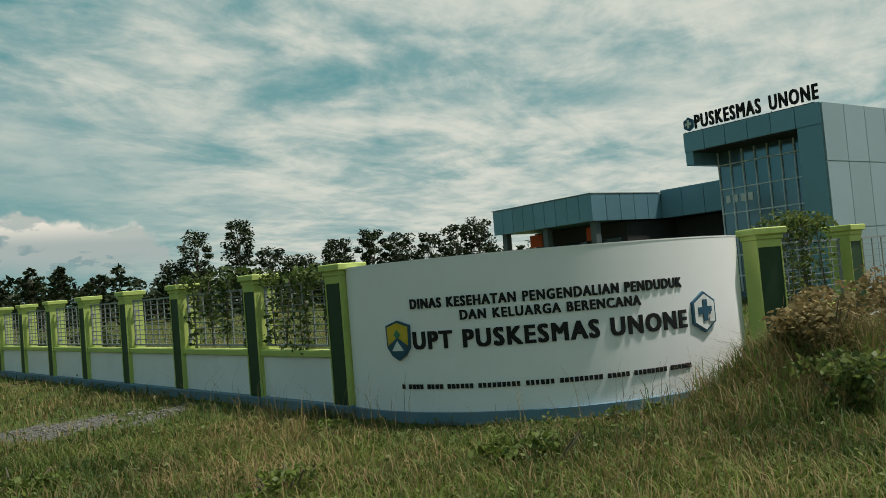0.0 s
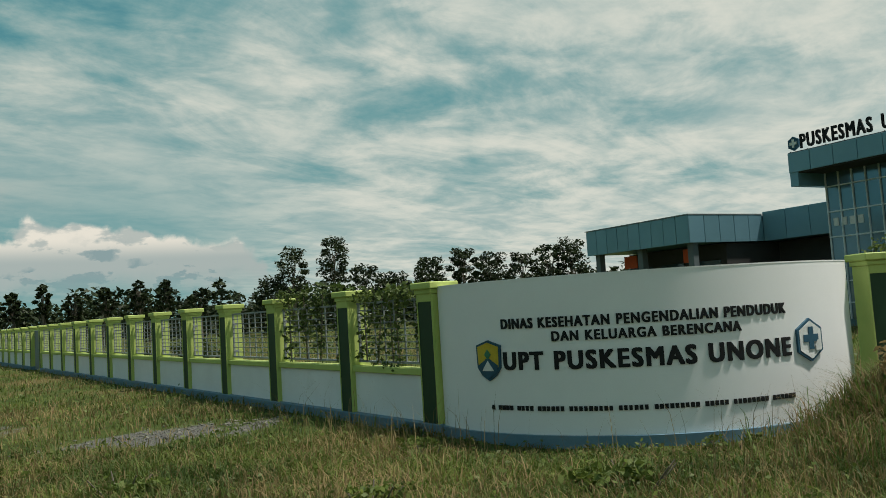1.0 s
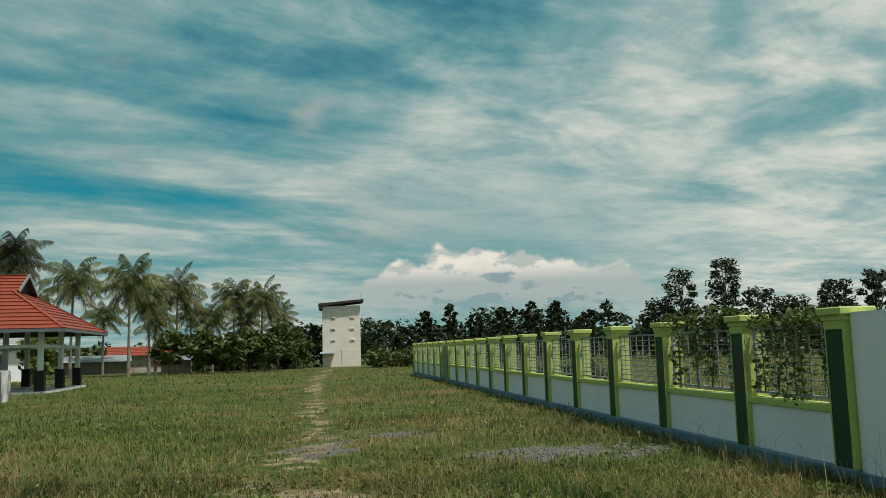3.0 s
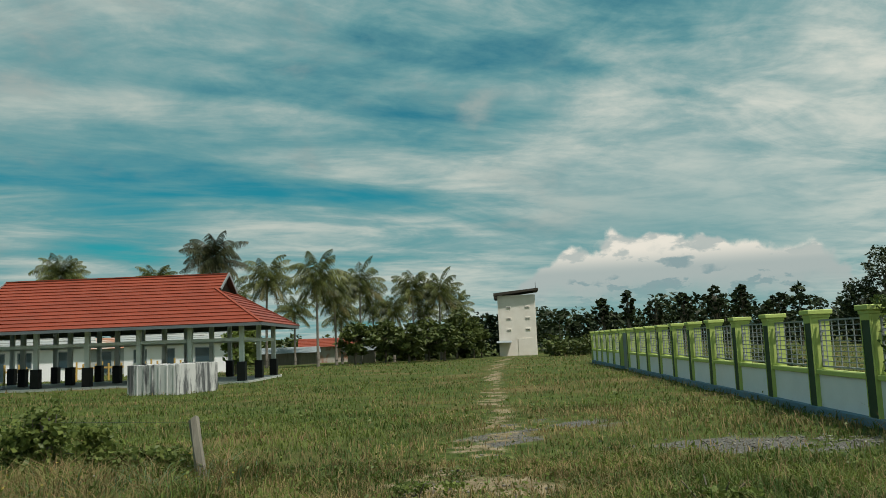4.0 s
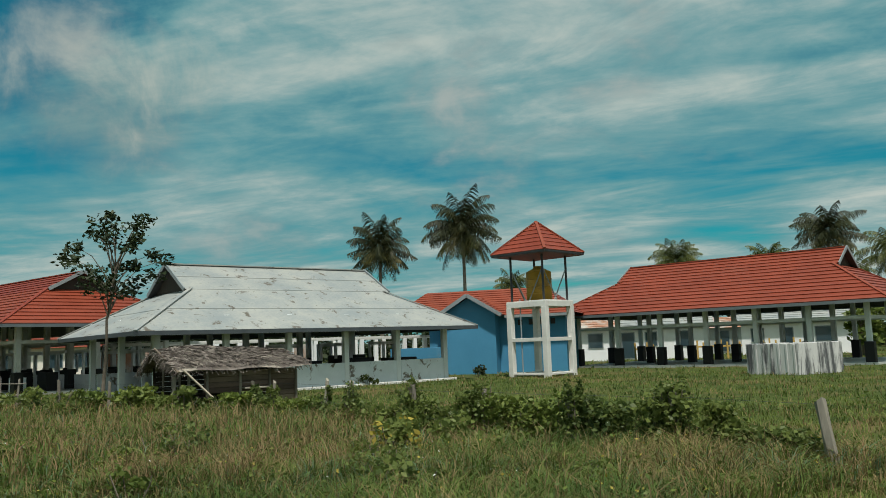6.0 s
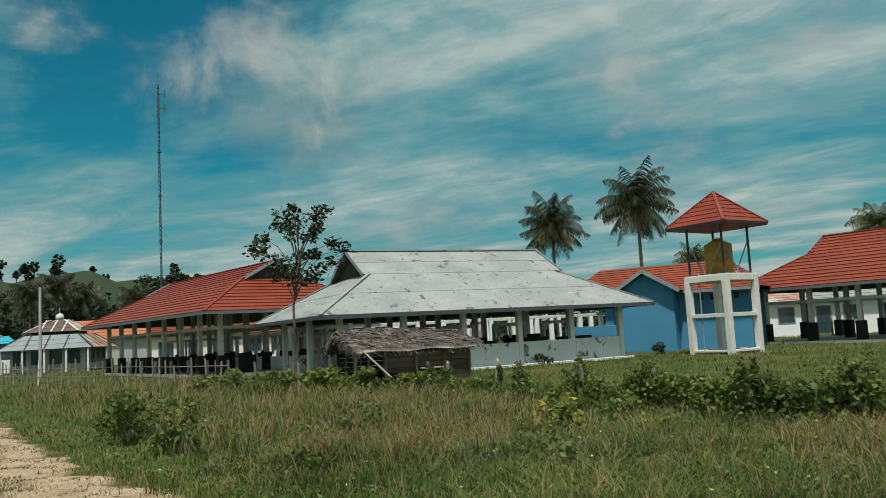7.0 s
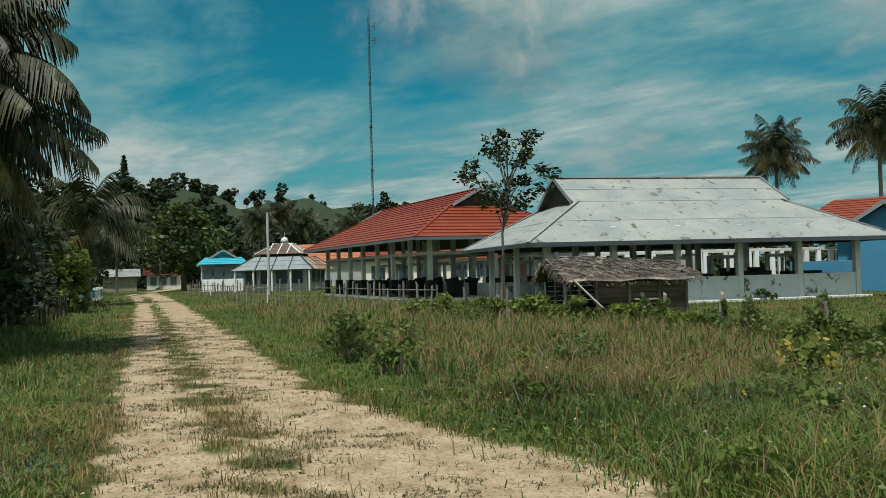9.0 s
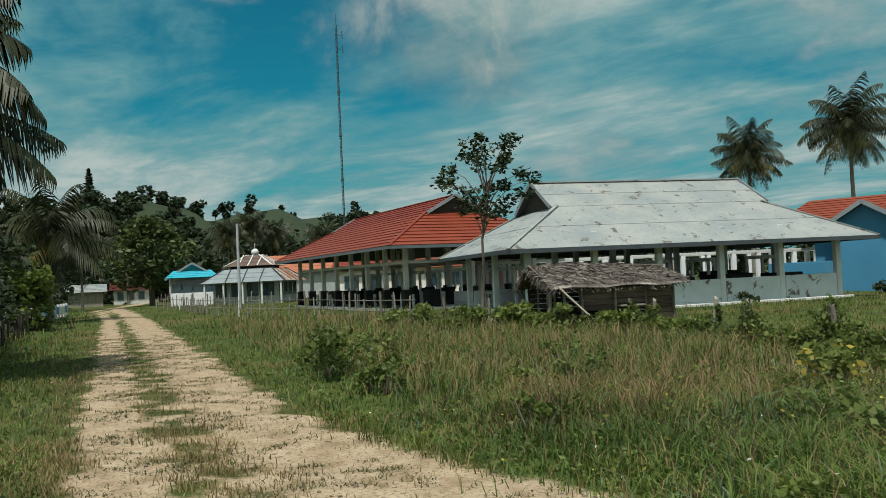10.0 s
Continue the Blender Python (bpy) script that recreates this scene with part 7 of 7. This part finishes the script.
def grow():
    rng = np.random.default_rng(8)
    X, Y = [], []
    H, W = [], []
    for n, d0, d1, w0 in ((250000, 4.5, 11, 0.011), (110000, 11, 20, 0.015), (110000, 20, 38, 0.020), (70000, 38, 85, 0.045), (26000, 0.6, 4.5, 0.010)):
        x, y = sample(rng, n, -124, 78, d0, d1)
        X.append(x)
        Y.append(y)
        W.append(np.full(n, w0) * rng.uniform(0.6, 1.5, n))
    x, y, w = np.concatenate(X), np.concatenate(Y), np.concatenate(W)
    bare = track_mask(x, y)
    g, p = gravel_mask(x, y)
    patch = 0.5 + 0.5 * wobble(x, y, 1.1, 5.0)
    keep = rng.random(len(x)) > np.clip(np.maximum(bare * 1.25, np.maximum(g * 0.95, p * 0.85)), 0, 0.985)
    keep &= rng.random(len(x)) < 0.55 + 0.45 * patch
    for m, x0, x1, y0, y1 in KEEP_OFF:
        keep &= ~in_frame(m, x, y, x0, x1, y0, y1)
    keep &= ~((np.hypot(x - SIGN_C.x, y - SIGN_C.y) < SIGN_R + 0.1))
    worn = np.maximum(g, p)[keep]
    x, y, w, patch, bare = x[keep], y[keep], w[keep], patch[keep], bare[keep]
    m = y - road_mid(x)
    d = np.hypot(x, y)
    rnd = rng.random(len(x))
    # heights by zone
    h = 0.08 + 0.13 * rnd * rnd + 0.03 * rnd
    post = np.interp(x, [-28, -21, -4.6, 2], [7.1, 10.3, 9.4, 9.0])
    tall = (x < -4.2) & (m > 1.9) & (y < post + 1.2) & (x > -40)
    h = np.where(tall, 0.20 + 0.34 * rnd * (0.5 + patch * 0.6), h)
    edge = np.clip((m - 1.9) / 1.6, 0.25, 1)
    h = np.where(tall, h * edge, h)
    left = (m < -1.3) & (x < -3)
    h = np.where(left, (0.12 + 0.2 * rnd) * np.clip((-m - 0.6) / 2.2, 0.35, 1), h)
    bank = np.exp(-(((x - 9.0) / 1.7) ** 2 + ((y - 4.6) / 1.2) ** 2))
    h = h + bank * 0.38 * rnd
    near_wall = (x > 4.0) & (y < 9) & (np.hypot(x - SIGN_C.x, y - SIGN_C.y) < SIGN_R + 1.2) & (x < 7.4)
    h = np.where(near_wall, h * 0.45, h)
    strip = (np.abs(m) < 1.5) & (x < 4)
    h = np.where(strip, 0.05 + 0.08 * rnd, h)
    field = (y > post + 1.2) & (x < -3)
    h = np.where(field, 0.08 + 0.09 * rnd, h)
    h = np.where(d > 38, h * 1.1, h)
    h = h * (0.72 + 0.5 * np.clip(0.5 + 0.7 * wobble(x, y, 4.3, 9.0), 0, 1))
    h = h * (1 - 0.45 * np.clip(worn * 1.5, 0, 1))
    trail = np.exp(-((x - np.interp(y, [7, 10, 14, 21, 41, 80], [-1.6, -1.4, -1.2, -2.2, -4.8, -8.2])) / 1.7) ** 2) * (y > 6)
    h = h * (1 - 0.35 * trail)
    # kinds by zone
    red = tall & (y < post - 0.6) & (m > 3.2 + 0.9 * wobble(x, y, 1.4, 14.0)) & (x < -9.0 + 1.5 * wobble(x, y, 0.9, 3.0))
    pr = np.where(red, 0.42 * np.clip(patch * 1.5, 0.25, 1), np.where(bank > 0.3, 0.35, np.where(field, 0.16 * np.clip(1.6 * patch - 0.3, 0, 1), 0.05)))
    pd = np.where(x > -3, 0.30, np.where(tall, 0.15, np.where(left, np.clip(0.5 + (m + 1.3) * 0.22, 0.15, 0.5), 0.10)))
    dryness = np.clip(0.5 + 0.9 * wobble(x, y, 0.42, 12.0) + 0.3 * wobble(x, y, 1.3, 2.5), 0, 1)
    pd = np.clip(pd + np.where(x > -7, 0.55, 0.16) * (dryness - 0.30), 0.04, 0.9)
    pd = np.clip(pd + 0.35 * trail, 0, 0.9)
    pd = np.where(strip, 0.88, pd)
    k = rng.random(len(x))
    isred, isdry = k < pr, (k >= pr) & (k < pr + pd)
    green = ~(isred | isdry)
    lush = green & (tall | left) & (rng.random(len(x)) < 0.72)
    sedge = lush & (wobble(x, y, 0.8, 21.0) + 0.5 * rng.normal(size=len(x)) > 0.85)
    lush &= ~sedge
    green &= ~(lush | sedge)
    blades("meadow_grass", x[green], y[green], h[green], w[green], rng, L_GRASS, "green meadow grass of uneven height", 0.75)
    blades("lush_grass", x[lush], y[lush], h[lush], w[lush] * 1.15, rng, L_LUSH, "lush dark green grass beside the road", 0.8)
    blades("sedge_grass", x[sedge], y[sedge], h[sedge] * 1.05, w[sedge] * 1.2, rng, L_BLUEGRASS, "bluish green sedge in the long meadow", 0.9)
    blades("dry_grass", x[isdry], y[isdry], h[isdry] * 1.08, w[isdry] * 0.85, rng, L_DRY, "dry straw-coloured grass mixed into the meadow", 0.6)
    blades("reddish_grass", x[isred], y[isred], h[isred] * 1.2, w[isred] * 0.85, rng, L_RED, "reddish seeding grass in the long meadow", 0.5)
    # tall tussocks on the bank beside the sign
    n = 9000
    ux, uy = rng.normal(8.6, 1.15, n), rng.normal(5.0, 0.55, n)
    ok = (np.hypot(ux - SIGN_C.x, uy - SIGN_C.y) > SIGN_R + 0.2) & (ux > 6.3) & (np.hypot(ux, uy) > 6.5)
    ux, uy = ux[ok], uy[ok]
    hu = rng.uniform(0.18, 0.5, len(ux)) * (0.6 + 0.6 * np.clip(0.5 + wobble(ux, uy, 3.1, 4.0), 0, 1))
    third = rng.random(len(ux))
    for nm, mt, sel, lab in (("bank_grass", L_LUSH, third < 0.5, "tall green tussock grass on the earth bank"), ("bank_straw", L_DRY, (third >= 0.5) & (third < 0.8), "tall straw-coloured grass on the earth bank"), ("bank_seed_grass", L_RED, third >= 0.8, "brown seeding grass on the earth bank")):
        blades(nm, ux[sel], uy[sel], hu[sel], np.full(sel.sum(), 0.011), rng, mt, lab, 0.8)
    # single tall stalks before the sign and fence
    n = 420
    sx = np.concatenate([rng.uniform(3.2, 5.4, n // 3), rng.uniform(4.6, 9.5, n // 3), rng.uniform(-20, -5, n - 2 * (n // 3))])
    sy = np.concatenate([rng.uniform(7.0, 12.0, n // 3), rng.uniform(4.0, 6.2, n // 3), rng.uniform(3.0, 8.5, n - 2 * (n // 3))])
    ok = np.hypot(sx - SIGN_C.x, sy - SIGN_C.y) > SIGN_R + 0.15
    ok &= ~((sx > 4.4) & (sy > 9.2))
    blades("dry_stalks", sx[ok], sy[ok], rng.uniform(0.35, 0.85, ok.sum()), np.full(ok.sum(), 0.007), rng, L_DRY, "thin dry seed stalks standing above the grass", 0.35)
    # small broad-leaved herbs among the blades
    for nm, mt, share, lab in (("meadow_herbs", L_BRIGHT, 0, "small broad-leaved herbs scattered through the grass"), ("dark_herbs", L_VINE, 1, "dark green herbs low in the grass")):
        i = rng.choice(len(x), 26000, replace=False)
        i = i[(d[i] < (24 if share == 0 else 13)) & ~strip[i]]
        c = np.stack([x[i] + rng.normal(0, 0.05, len(i)), y[i] + rng.normal(0, 0.05, len(i)), ground_height(x[i], y[i]) + h[i] * rng.uniform(0.3, 0.95 - 0.3 * share, len(i))], -1)
        V, F = leaf_quads(c, 0.014 + 0.0014 * d[i][:, None], rng, 0.5, 1.8)
        tagged(new(nm, raw_mesh(nm, V, F, mt)), lab, "herbs", kind="stuff")
    for nm, mt, n, size, lab in (("white_flowers", L_FLOWER, 60, 0.013, "tiny white flowers over the roadside grass"), ("yellow_leaves", L_YELLOW, 700, 0.017, "yellowed weed leaves among the green grass")):
        i = rng.choice(np.flatnonzero(tall & (d < 16)), n, replace=False)
        if nm == "yellow_leaves":
            i = i[wobble(x[i], y[i], 1.7, 31.0) > 0.1]
        c = np.stack([x[i], y[i], ground_height(x[i], y[i]) + h[i] * rng.uniform(0.75, 1.05, len(i))], -1)
        V, F = leaf_quads(c, size, rng, 0.4, 1.5)
        tagged(new(nm, raw_mesh(nm, V, F, mt)), lab, "flowers" if mt is L_FLOWER else "weeds", kind="stuff")
    # tufts on the bare tracks
    n = 3600
    cx = rng.uniform(-32, -3.5, n)
    cy = road_mid(cx) + rng.normal(-0.05, 1.0, n)
    ok = wobble(cx, cy, 2.1, 7.0) + 0.6 * wobble(cx, cy, 5.0, 2.0) > 0.05
    cx, cy = cx[ok], cy[ok]
    tx, ty = np.repeat(cx, 12), np.repeat(cy, 12)
    tx, ty = tx + rng.normal(0, 0.045, len(tx)), ty + rng.normal(0, 0.075, len(tx))
    ok = np.ones(len(tx), bool)
    blades("track_tufts", tx[ok], ty[ok], rng.uniform(0.02, 0.065, ok.sum()), np.full(ok.sum(), 0.012), rng, L_TUFT, "short sparse tufts on the sandy wheel tracks", 1.6)


grow()
